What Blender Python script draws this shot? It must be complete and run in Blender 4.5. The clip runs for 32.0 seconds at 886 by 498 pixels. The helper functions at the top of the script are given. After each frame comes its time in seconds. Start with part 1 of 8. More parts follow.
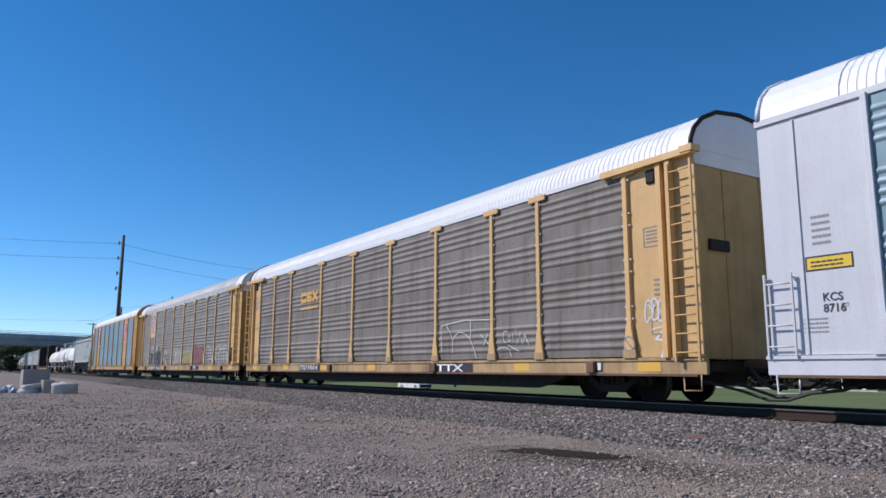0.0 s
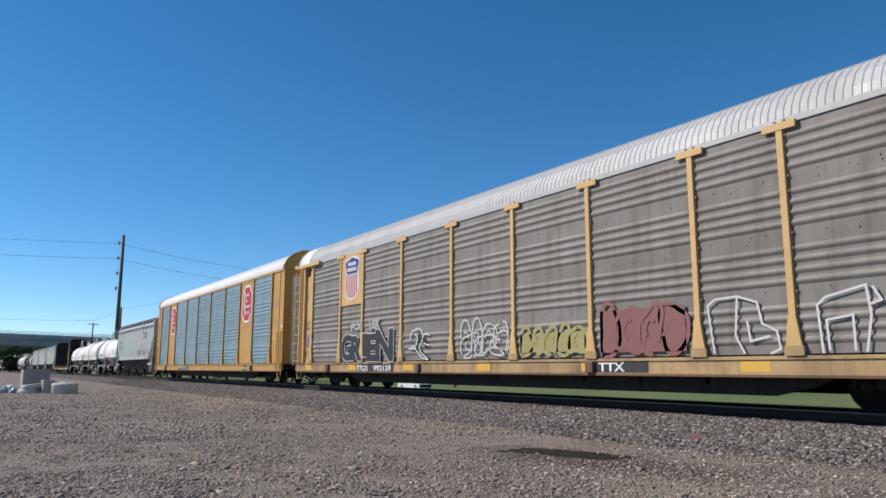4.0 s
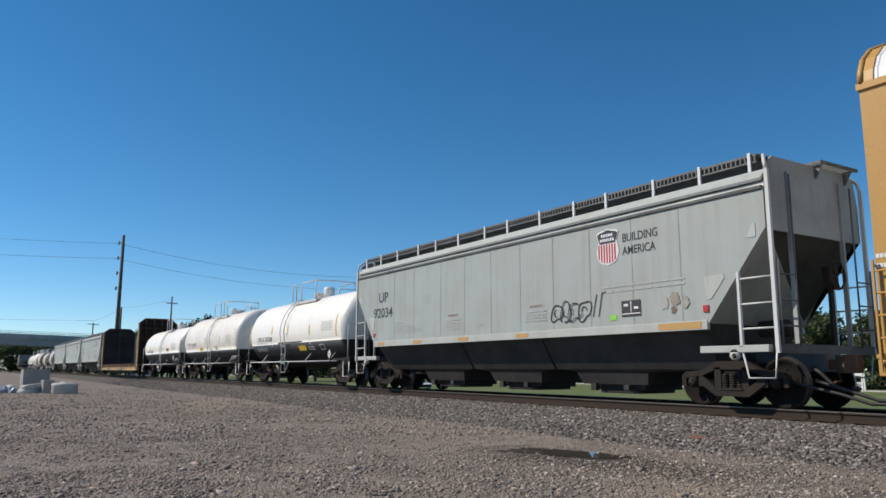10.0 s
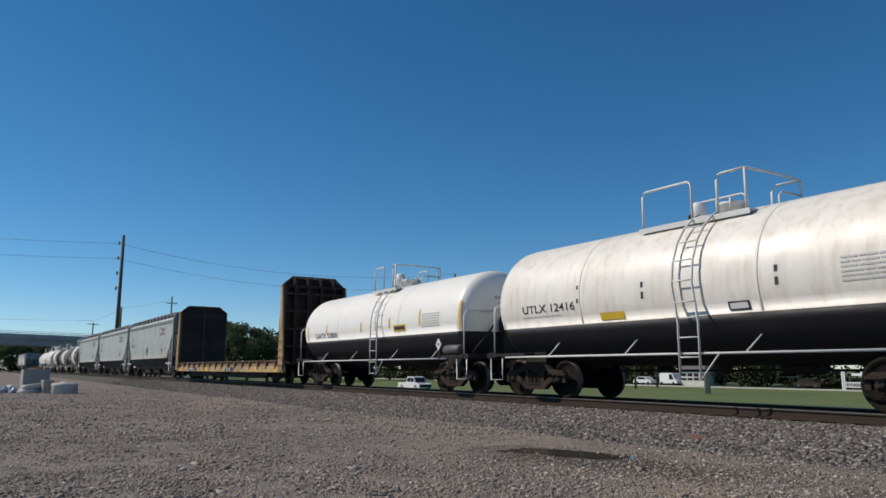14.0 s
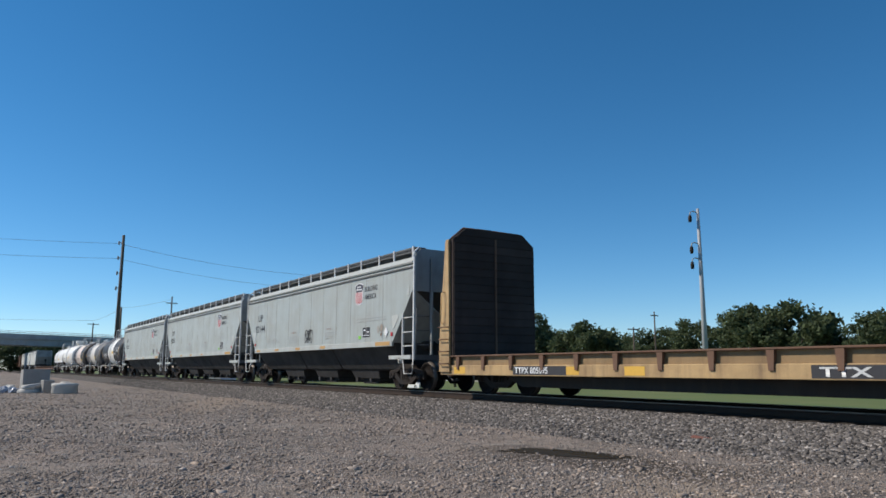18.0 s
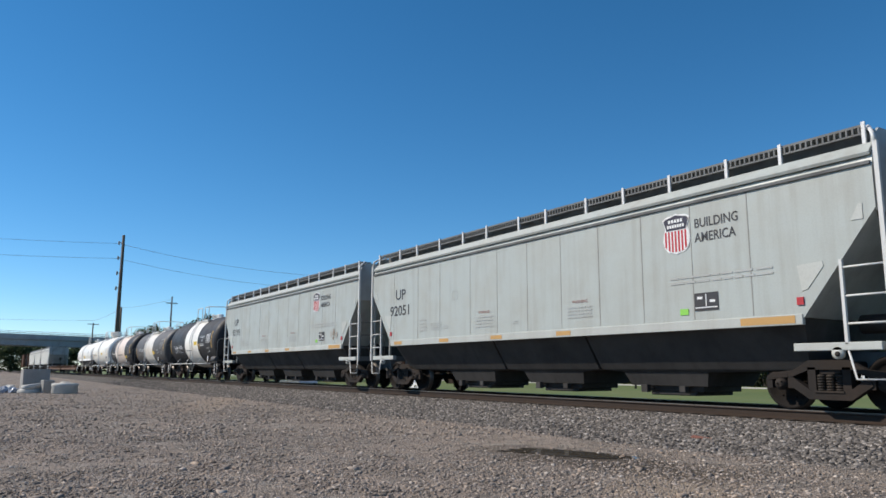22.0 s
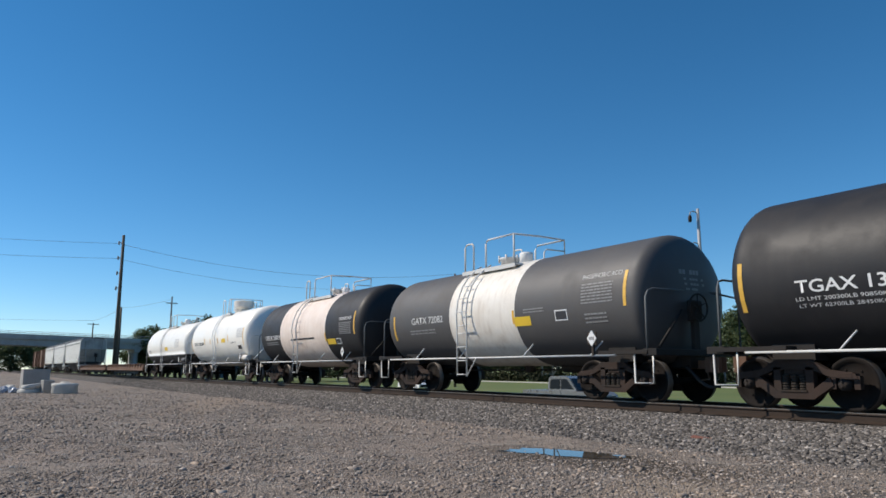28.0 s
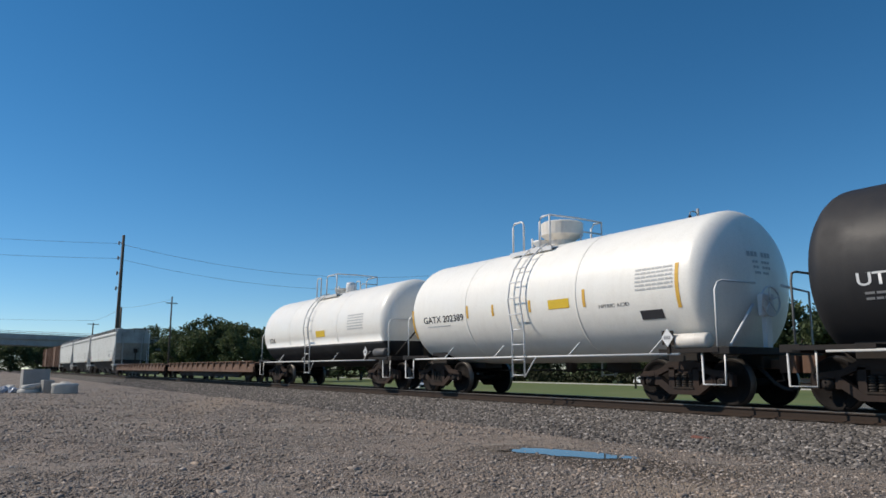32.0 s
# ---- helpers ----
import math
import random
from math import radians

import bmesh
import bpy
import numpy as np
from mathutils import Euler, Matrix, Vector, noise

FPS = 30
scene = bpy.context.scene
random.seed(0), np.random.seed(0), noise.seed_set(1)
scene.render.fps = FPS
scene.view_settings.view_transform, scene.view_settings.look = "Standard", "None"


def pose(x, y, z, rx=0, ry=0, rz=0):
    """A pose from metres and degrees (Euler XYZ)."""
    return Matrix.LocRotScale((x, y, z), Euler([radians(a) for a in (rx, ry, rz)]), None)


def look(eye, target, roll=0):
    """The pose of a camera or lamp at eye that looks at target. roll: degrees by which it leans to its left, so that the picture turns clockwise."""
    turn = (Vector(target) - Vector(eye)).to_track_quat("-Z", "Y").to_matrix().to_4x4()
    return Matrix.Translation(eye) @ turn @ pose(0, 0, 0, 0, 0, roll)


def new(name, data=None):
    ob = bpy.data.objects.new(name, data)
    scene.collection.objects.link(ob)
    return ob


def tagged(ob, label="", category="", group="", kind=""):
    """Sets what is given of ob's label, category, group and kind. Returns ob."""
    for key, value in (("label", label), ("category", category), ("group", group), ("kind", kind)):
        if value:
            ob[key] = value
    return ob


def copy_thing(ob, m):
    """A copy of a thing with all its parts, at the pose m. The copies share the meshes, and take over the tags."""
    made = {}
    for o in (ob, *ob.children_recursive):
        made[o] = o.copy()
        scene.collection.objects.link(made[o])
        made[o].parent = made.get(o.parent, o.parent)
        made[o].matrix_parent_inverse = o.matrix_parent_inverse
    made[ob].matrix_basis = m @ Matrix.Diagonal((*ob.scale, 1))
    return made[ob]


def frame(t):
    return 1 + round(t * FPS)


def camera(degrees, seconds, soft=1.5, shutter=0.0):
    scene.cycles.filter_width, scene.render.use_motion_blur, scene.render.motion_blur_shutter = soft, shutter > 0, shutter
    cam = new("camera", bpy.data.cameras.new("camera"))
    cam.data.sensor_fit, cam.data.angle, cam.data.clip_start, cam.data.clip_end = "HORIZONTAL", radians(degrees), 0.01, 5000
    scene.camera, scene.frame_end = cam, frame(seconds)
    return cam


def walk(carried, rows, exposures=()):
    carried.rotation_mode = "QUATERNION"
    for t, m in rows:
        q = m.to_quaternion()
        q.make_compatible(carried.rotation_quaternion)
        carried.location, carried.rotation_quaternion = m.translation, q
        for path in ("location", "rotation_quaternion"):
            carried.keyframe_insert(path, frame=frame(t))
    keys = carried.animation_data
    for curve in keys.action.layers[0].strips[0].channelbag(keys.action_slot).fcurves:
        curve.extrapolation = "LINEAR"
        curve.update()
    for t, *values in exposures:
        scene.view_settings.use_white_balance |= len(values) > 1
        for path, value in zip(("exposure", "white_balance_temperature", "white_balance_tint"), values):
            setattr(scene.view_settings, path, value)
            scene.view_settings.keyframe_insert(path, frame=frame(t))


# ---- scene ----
# ---------------------------------------------------------------- camera
CAM_Z, RAIL, YC = 1.6, 0.91, 13.18        # eye height, top of rail, middle of the track
cam = camera(62.4, 32.0, soft=1.6)
EYE = pose(0, 0, CAM_Z, 99.34, -0.14, 57.52)
walk(cam, [(0.0, EYE), (32.0, EYE)], exposures=[
    (0.0, -0.04, 5850, 18), (3.0, 0.06, 6250, 16), (6.0, -0.07, 6500, 12), (7.3, -0.26, 6500, 12), (8.6, -0.26, 6500, 12), (10.0, -0.06, 6550, 12), (10.8, -0.04, 6550, 12), (12.0, -0.30, 6500, 12), (13.4, -0.36, 6500, 12), (15.5, -0.24, 6500, 12), (18.0, -0.04, 6400, 12),
    (19.2, 0.06, 6420, 12), (21.0, 0.10, 6450, 12), (24.0, 0.10, 6450, 12), (28.0, 0.01, 6450, 12), (30.0, -0.05, 6450, 12), (32.0, -0.22, 6500, 12)])


def run(t):
    """Metres that the train has gone at t seconds: a slow train that loses a little speed."""
    def s(u):
        return 16 * (8.3406 * u - 0.9758 * u ** 2 / 2 - 0.6120 * u ** 3 / 3 - 0.1069 * u ** 4 / 4)
    return s((t - 16) / 16) - s(-1.0)


# ---------------------------------------------------------------- sky and sun
SUN_DIR = Vector((-0.48, -0.59, 0.65)).normalized()     # towards the sun
world = bpy.data.worlds.new("sky")
scene.world = world
world.use_nodes = True
wn = world.node_tree
sky = wn.nodes.new("ShaderNodeTexSky")
sky.sky_type, sky.sun_disc = "NISHITA", False
sky.sun_elevation = math.asin(SUN_DIR.z)
sky.sun_rotation = math.atan2(SUN_DIR.x, SUN_DIR.y)
sky.air_density, sky.dust_density, sky.ozone_density, sky.altitude = 0.85, 0.0, 4.0, 1200
deep = wn.nodes.new("ShaderNodeHueSaturation")      # a deep, clear blue
deep.inputs["Hue"].default_value, deep.inputs["Saturation"].default_value = 0.491, 1.24
wn.links.new(sky.outputs[0], deep.inputs["Color"])
wn.links.new(deep.outputs[0], wn.nodes["Background"].inputs[0])
wn.nodes["Background"].inputs[1].default_value = 0.123
sun_data = bpy.data.lights.new("sun", "SUN")
sun_data.energy, sun_data.angle, sun_data.color = 4.6, radians(0.5), (1.0, 0.92, 0.79)
sun = new("sun", sun_data)
sun.matrix_world = look(SUN_DIR * 50, (0, 0, 0))


# ---------------------------------------------------------------- materials
def paint(name, base, rough=0.5, dirt=(0.08, 0.065, 0.05), amount=0.35, streak=0.5, metal=0.0, scale=1.0, bump=0.15, fine=40.0, rnd=0.06):
    """Painted or bare surface: base colour, large stains, vertical streaks, fine grain and a little relief."""
    m = bpy.data.materials.new(name)
    m.use_nodes = True
    n, l = m.node_tree.nodes, m.node_tree.links
    b = n["Principled BSDF"]
    b.inputs["Metallic"].default_value = metal
    tc = n.new("ShaderNodeTexCoord")

    def nz(sc, mapping=None, detail=5.0, ro=0.6):
        t = n.new("ShaderNodeTexNoise")
        t.inputs["Scale"].default_value, t.inputs["Detail"].default_value, t.inputs["Roughness"].default_value = sc, detail, ro
        if mapping:
            mp = n.new("ShaderNodeMapping")
            mp.inputs["Scale"].default_value = mapping
            l.new(tc.outputs["Object"], mp.inputs[0])
            l.new(mp.outputs[0], t.inputs[0])
        else:
            l.new(tc.outputs["Object"], t.inputs[0])
        return t

    def ramp(src, a, z):
        r = n.new("ShaderNodeMapRange")
        r.inputs["From Min"].default_value, r.inputs["From Max"].default_value = a, z
        l.new(src, r.inputs[0])
        return r.outputs[0]

    def mix(fac, a, z):
        x = n.new("ShaderNodeMix")
        x.data_type = "RGBA"
        for sock, val in ((x.inputs[0], fac), (x.inputs[6], a), (x.inputs[7], z)):
            if isinstance(val, (tuple, float, int)):
                sock.default_value = (*val, 1) if isinstance(val, tuple) else val
            else:
                l.new(val, sock)
        return x.outputs[2]

    def math2(op, a, z):
        x = n.new("ShaderNodeMath")
        x.operation = op
        for sock, val in ((x.inputs[0], a), (x.inputs[1], z)):
            if isinstance(val, (float, int)):
                sock.default_value = val
            else:
                l.new(val, sock)
        return x.outputs[0]

    big = ramp(nz(0.9 * scale).outputs[0], 0.42, 0.72)
    stk = ramp(nz(1.0, (5.0 * scale, 5.0 * scale, 0.35 * scale)).outputs[0], 0.48, 0.75)
    grain = nz(fine * scale, detail=3.0).outputs[0]
    fac = math2("MULTIPLY", math2("ADD", math2("MULTIPLY", big, 1 - 0.5 * streak), math2("MULTIPLY", stk, streak)), amount)
    oi = n.new("ShaderNodeObjectInfo")
    hs = n.new("ShaderNodeHueSaturation")
    hs.inputs["Color"].default_value = (*base, 1)
    l.new(math2("ADD", math2("MULTIPLY", oi.outputs["Random"], 2 * rnd), 1 - rnd), hs.inputs["Value"])
    col = mix(fac, hs.outputs[0], dirt)
    dark = mix(math2("MULTIPLY", ramp(grain, 0.45, 0.8), 0.25), col, tuple(0.45 * c for c in base))
    l.new(dark, b.inputs["Base Color"])
    l.new(math2("ADD", math2("MULTIPLY", big, 0.2), rough - 0.05), b.inputs["Roughness"])
    bp = n.new("ShaderNodeBump")
    bp.inputs["Strength"].default_value, bp.inputs["Distance"].default_value = bump, 0.01
    l.new(grain, bp.inputs["Height"])
    l.new(bp.outputs[0], b.inputs["Normal"])
    return m


def gravelly(name, tones, sc, bump=0.6, patch=None, spots=(), warm=(1.22, 1.09, 0.99)):
    """Ground of small stones: cells of several tones, larger patches, strong relief."""
    m = bpy.data.materials.new(name)
    m.use_nodes = True
    n, l = m.node_tree.nodes, m.node_tree.links
    b = n["Principled BSDF"]
    b.inputs["Roughness"].default_value = 0.95
    b.inputs["Specular IOR Level"].default_value = 0.2
    tc = n.new("ShaderNodeTexCoord")
    v = n.new("ShaderNodeTexVoronoi")
    v.inputs["Scale"].default_value = sc
    wob = n.new("ShaderNodeTexNoise")                # bends the cells into uneven, angular stones
    wob.inputs["Scale"].default_value, wob.inputs["Detail"].default_value = sc * 0.6, 3.0
    l.new(tc.outputs["Object"], wob.inputs[0])
    add = n.new("ShaderNodeMix")
    add.data_type, add.blend_type = "RGBA", "LINEAR_LIGHT"
    add.inputs[0].default_value = 0.9 / sc
    l.new(tc.outputs["Object"], add.inputs[6])
    l.new(wob.outputs["Color"], add.inputs[7])
    l.new(add.outputs[2], v.inputs[0])
    r = n.new("ShaderNodeValToRGB")
    while len(r.color_ramp.elements) < len(tones):
        r.color_ramp.elements.new(0.5)
    for k, c in enumerate(tones):
        r.color_ramp.elements[k].position = k / (len(tones) - 1)
        r.color_ramp.elements[k].color = (c[0] * warm[0], c[1] * warm[1], c[2] * warm[2], 1)
    sep = n.new("ShaderNodeSeparateColor")
    l.new(v.outputs["Color"], sep.inputs[0])
    l.new(sep.outputs[0], r.inputs[0])
    out = r.outputs[0]
    for psc, lo, hi, colour, amt in patch or ():
        t = n.new("ShaderNodeTexNoise")
        t.inputs["Scale"].default_value, t.inputs["Detail"].default_value = psc, 6.0
        l.new(tc.outputs["Object"], t.inputs[0])
        mr = n.new("ShaderNodeMapRange")
        mr.inputs["From Min"].default_value, mr.inputs["From Max"].default_value, mr.inputs["To Max"].default_value = lo, hi, amt
        l.new(t.outputs[0], mr.inputs[0])
        x = n.new("ShaderNodeMix")
        x.data_type = "RGBA"
        l.new(mr.outputs[0], x.inputs[0])
        l.new(out, x.inputs[6])
        x.inputs[7].default_value = (*colour, 1)
        out = x.outputs[2]
    for cx, cy, rx, ry, turn, colour, amt in spots:          # bare patches with ragged rims
        mp = n.new("ShaderNodeMapping")
        mp.vector_type = "TEXTURE"
        mp.inputs["Location"].default_value, mp.inputs["Rotation"].default_value, mp.inputs["Scale"].default_value = (cx, cy, 0.4), (0, 0, radians(turn)), (rx, ry, 1)
        l.new(tc.outputs["Object"], mp.inputs[0])
        ln = n.new("ShaderNodeVectorMath")
        ln.operation = "LENGTH"
        l.new(mp.outputs[0], ln.inputs[0])
        rag = n.new("ShaderNodeTexNoise")
        rag.inputs["Scale"].default_value, rag.inputs["Detail"].default_value, rag.inputs["Roughness"].default_value = 1.6, 9.0, 0.75
        l.new(tc.outputs["Object"], rag.inputs[0])
        sm = n.new("ShaderNodeMath")
        sm.operation, sm.inputs[1].default_value = "MULTIPLY_ADD", 1.9
        l.new(rag.outputs[0], sm.inputs[0])
        l.new(ln.outputs["Value"], sm.inputs[2])
        mr = n.new("ShaderNodeMapRange")
        mr.inputs["From Min"].default_value, mr.inputs["From Max"].default_value = 2.1, 1.5
        mr.inputs["To Min"].default_value, mr.inputs["To Max"].default_value = 0.0, amt
        l.new(sm.outputs[0], mr.inputs[0])
        x = n.new("ShaderNodeMix")
        x.data_type = "RGBA"
        l.new(mr.outputs[0], x.inputs[0])
        l.new(out, x.inputs[6])
        x.inputs[7].default_value = (*colour, 1)
        out = x.outputs[2]
    l.new(out, b.inputs["Base Color"])
    bp = n.new("ShaderNodeBump")
    bp.inputs["Strength"].default_value, bp.inputs["Distance"].default_value = bump, 0.03
    l.new(v.outputs["Distance"], bp.inputs["Height"])
    l.new(bp.outputs[0], b.inputs["Normal"])
    return m


def flat_paint(name, base, rough=0.6):
    return paint(name, base, rough, amount=0.12, streak=0.3, bump=0.03, rnd=0.0)


M = {}
M["yellow"] = paint("rack_yellow", (0.67, 0.425, 0.165), 0.5, (0.25, 0.13, 0.05), 0.4)
M["yellow_dirty"] = paint("worn_yellow", (0.50, 0.33, 0.15), 0.6, (0.095, 0.055, 0.035), 0.8, 0.5)
# rack yellow darkened for end doors that face away from the sun
M["yellow_shade"] = paint("shaded_end_yellow", (0.40, 0.27, 0.09), 0.6, (0.12, 0.08, 0.04), 0.6, 0.6)
M["yellow_new"] = paint("bright_yellow", (0.52, 0.285, 0.068), 0.5, (0.31, 0.17, 0.065), 0.35)
M["grey_panel"] = paint("weathered_panel", (0.198, 0.175, 0.150), 0.7, (0.07, 0.05, 0.037), 0.68, 0.7, 0.0, bump=0.3)
M["grey_panel_b"] = paint("weathered_panel_pale", (0.225, 0.208, 0.184), 0.65, (0.085, 0.07, 0.055), 0.6, 0.8, 0.0, bump=0.3)
M["galv"] = paint("galvanised_panel", (0.205, 0.30, 0.34), 0.52, (0.115, 0.18, 0.215), 0.6, 0.35, 0.2, bump=0.08)
M["roof_white"] = paint("roof_white", (0.75, 0.75, 0.74), 0.45, (0.4, 0.38, 0.35), 0.25, 0.4)
M["roof_grey"] = paint("roof_grey", (0.48, 0.48, 0.47), 0.5, (0.22, 0.2, 0.18), 0.4, 0.5)
M["rack_white"] = paint("rack_white", (0.62, 0.62, 0.64), 0.45, (0.35, 0.33, 0.32), 0.3, 0.6)
M["door_grey"] = paint("door_grey", (0.70, 0.72, 0.72), 0.5, (0.36, 0.33, 0.30), 0.3)
M["hopper"] = paint("hopper_grey", (0.40, 0.43, 0.405), 0.5, (0.24, 0.21, 0.17), 0.4, 0.8)
M["hopper_plate"] = paint("hopper_plate_grey", (0.48, 0.495, 0.46), 0.5, (0.26, 0.23, 0.19), 0.35, 0.6)
M["hopper_head"] = paint("hopper_head_grey", (0.36, 0.375, 0.365), 0.6, (0.13, 0.115, 0.10), 0.6, 0.3)
# grime and the shade below the hopper body, both in this colour
M["hopper_dirt_shade"] = paint("hopper_underside", (0.062, 0.058, 0.055), 0.7, (0.022, 0.02, 0.018), 0.6)
M["hopper_pale"] = paint("hopper_pale", (0.62, 0.62, 0.58), 0.5, (0.4, 0.36, 0.3), 0.3, 0.6)
# grey darkened to carry the shade on the hopper ends
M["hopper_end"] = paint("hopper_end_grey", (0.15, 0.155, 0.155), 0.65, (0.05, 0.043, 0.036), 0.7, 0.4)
M["tank_white"] = paint("tank_white", (0.88, 0.85, 0.78), 0.4, (0.55, 0.48, 0.38), 0.18, 0.7)
M["tank_cream"] = paint("tank_cream", (0.80, 0.755, 0.68), 0.45, (0.40, 0.31, 0.23), 0.48, 0.8)
M["tank_pink"] = paint("tank_pinkish", (0.78, 0.665, 0.58), 0.5, (0.40, 0.27, 0.18), 0.4, 0.7)
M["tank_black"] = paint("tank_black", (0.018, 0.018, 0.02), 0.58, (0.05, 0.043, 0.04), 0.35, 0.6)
M["tank_faded"] = paint("tank_faded_black", (0.075, 0.072, 0.072), 0.6, (0.10, 0.09, 0.08), 0.45, 0.7)
M["black"] = paint("black_steel", (0.022, 0.02, 0.019), 0.65, (0.06, 0.045, 0.035), 0.5)
M["frame"] = paint("underframe_black", (0.03, 0.026, 0.023), 0.75, (0.09, 0.06, 0.04), 0.5)
M["rust"] = paint("rusty_steel", (0.16, 0.085, 0.05), 0.8, (0.06, 0.035, 0.025), 0.6, 0.5)
M["truck"] = paint("truck_casting", (0.026, 0.022, 0.02), 0.8, (0.06, 0.042, 0.032), 0.5)
M["truck_brown"] = paint("rusty_truck_casting", (0.034, 0.025, 0.021), 0.85, (0.08, 0.05, 0.038), 0.5)
M["wheel"] = paint("wheel_steel", (0.012, 0.010, 0.009), 0.85, (0.026, 0.018, 0.014), 0.5)
M["tread"] = paint("wheel_tread", (0.12, 0.11, 0.10), 0.45, (0.04, 0.03, 0.025), 0.5, metal=0.8)
M["rail"] = paint("rail_rust", (0.042, 0.029, 0.022), 0.75, (0.06, 0.04, 0.03), 0.5)
M["railtop"] = paint("rail_top", (0.22, 0.19, 0.165), 0.5, (0.12, 0.09, 0.07), 0.4, metal=0.7)
M["tie"] = paint("tie_wood", (0.045, 0.036, 0.03), 0.9, (0.09, 0.075, 0.06), 0.5, 0.2)
M["plank"] = paint("old_plank", (0.046, 0.029, 0.024), 0.9, (0.025, 0.02, 0.018), 0.6, 0.6, rnd=0.3)
M["steel_pale"] = paint("pale_grey_steel", (0.64, 0.64, 0.62), 0.5, (0.3, 0.26, 0.2), 0.35)
# worn yellow turned brown: the deck rail's shadow is in the colour
M["web_brown"] = paint("shaded_web", (0.27, 0.175, 0.08), 0.7, (0.10, 0.06, 0.035), 0.7, 0.5)
M["grate"] = paint("walkway_grating", (0.15, 0.155, 0.155), 0.7, (0.03, 0.03, 0.03), 0.4)
M["ink"] = flat_paint("black_lettering", (0.03, 0.03, 0.035))
M["white"] = flat_paint("white_lettering", (0.75, 0.75, 0.74))
M["red"] = flat_paint("logo_red", (0.45, 0.02, 0.03))
M["blue"] = flat_paint("logo_blue", (0.02, 0.04, 0.22))
M["orange"] = flat_paint("amber_strip", (0.72, 0.42, 0.06))
M["amber_dull"] = flat_paint("dull_amber_strip", (0.52, 0.30, 0.10))
M["signal_yellow"] = flat_paint("label_yellow", (0.75, 0.50, 0.03))
M["grey_ink"] = flat_paint("faint_lettering", (0.25, 0.25, 0.25))
M["faint"] = flat_paint("faded_lettering", (0.41, 0.42, 0.40))
M["shield_dark"] = flat_paint("emblem_navy", (0.022, 0.022, 0.045))
M["logo_gold"] = paint("logo_gold", (0.70, 0.40, 0.085), 0.6, (0.3, 0.18, 0.07), 0.4)
M["faded_red"] = flat_paint("faded_red_lettering", (0.33, 0.20, 0.18))
M["hopper_seam"] = paint("seam_grime", (0.30, 0.30, 0.28), 0.7, (0.15, 0.14, 0.12), 0.6)
M["patch_pale"] = paint("patch_pale", (0.40, 0.385, 0.35), 0.7, (0.26, 0.21, 0.16), 0.6, scale=3)
M["patch_tan"] = paint("patch_tan", (0.34, 0.30, 0.255), 0.75, (0.20, 0.15, 0.11), 0.7, scale=3)
M["patch_brown"] = paint("patch_brown", (0.22, 0.15, 0.11), 0.8, (0.12, 0.08, 0.06), 0.5, scale=3)
M["faint_pale"] = flat_paint("faded_grey_lettering", (0.52, 0.52, 0.51))
M["spray_white"] = flat_paint("spray_white", (0.62, 0.62, 0.62))
M["spray_black"] = flat_paint("spray_black", (0.02, 0.02, 0.022))
M["spray_red"] = flat_paint("spray_red", (0.25, 0.10, 0.095))
M["spray_yellow"] = flat_paint("spray_yellow", (0.36, 0.32, 0.12))
M["spray_purple"] = flat_paint("spray_purple", (0.34, 0.22, 0.27))
M["spray_faint"] = flat_paint("spray_faded_white", (0.40, 0.40, 0.39))
M["green"] = flat_paint("green_tag", (0.25, 0.6, 0.08))
M["rubber"] = paint("hose_rubber", (0.018, 0.018, 0.018), 0.6, amount=0.2)
for key in ("wheel", "truck", "truck_brown", "black", "frame", "rail", "tie", "hopper_dirt_shade", "hopper_end", "tank_black"):      # greasy dust, hardly any shine
    M[key].node_tree.nodes["Principled BSDF"].inputs["Specular IOR Level"].default_value = 0.18 if key != "tank_black" else 0.35


# ---------------------------------------------------------------- mesh tools
def mesh_of(name, bm, mats):
    me = bpy.data.meshes.new(name)
    bmesh.ops.recalc_face_normals(bm, faces=bm.faces)
    bm.to_mesh(me)
    bm.free()
    for m in (mats if isinstance(mats, (list, tuple)) else [mats]):
        me.materials.append(m)
    return me


def put(name, me, parent=None, m=None, label=""):
    ob = new(name, me)
    if parent:
        ob.parent = parent
    if m is not None:
        ob.matrix_basis = m
    return tagged(ob, label)


def part(name, bm, mats, parent=None, label="", m=None):
    return put(name, mesh_of(name, bm, mats), parent, m, label)


def box(bm, x0, x1, y0, y1, z0, z1, mi=0, bevel=0.0):
    vs = [bm.verts.new((x, y, z)) for x in (x0, x1) for y in (y0, y1) for z in (z0, z1)]
    fs = [bm.faces.new([vs[k] for k in q]) for q in ((0, 1, 3, 2), (4, 6, 7, 5), (0, 4, 5, 1), (2, 3, 7, 6), (0, 2, 6, 4), (1, 5, 7, 3))]
    for f in fs:
        f.material_index = mi
    if bevel:
        es = {e for f in fs for e in f.edges}
        r = bmesh.ops.bevel(bm, geom=list(es), offset=bevel, segments=1, affect="EDGES")
        for f in r["faces"]:
            f.material_index = mi
    return fs


def prism(bm, pts, axis, lo, hi, mi=0):
    """Extrudes a closed outline. axis 'y': pts are (x, z); axis 'x': pts are (y, z); axis 'z': pts are (x, y)."""
    def co(p, h):
        return {"y": (p[0], h, p[1]), "x": (h, p[0], p[1]), "z": (p[0], p[1], h)}[axis]
    a = [bm.verts.new(co(p, lo)) for p in pts]
    b = [bm.verts.new(co(p, hi)) for p in pts]
    k = len(pts)
    fs = [bm.faces.new(a), bm.faces.new(b[::-1])]
    fs += [bm.faces.new((a[i], a[(i + 1) % k], b[(i + 1) % k], b[i])) for i in range(k)]
    for f in fs:
        f.material_index = mi
    return fs


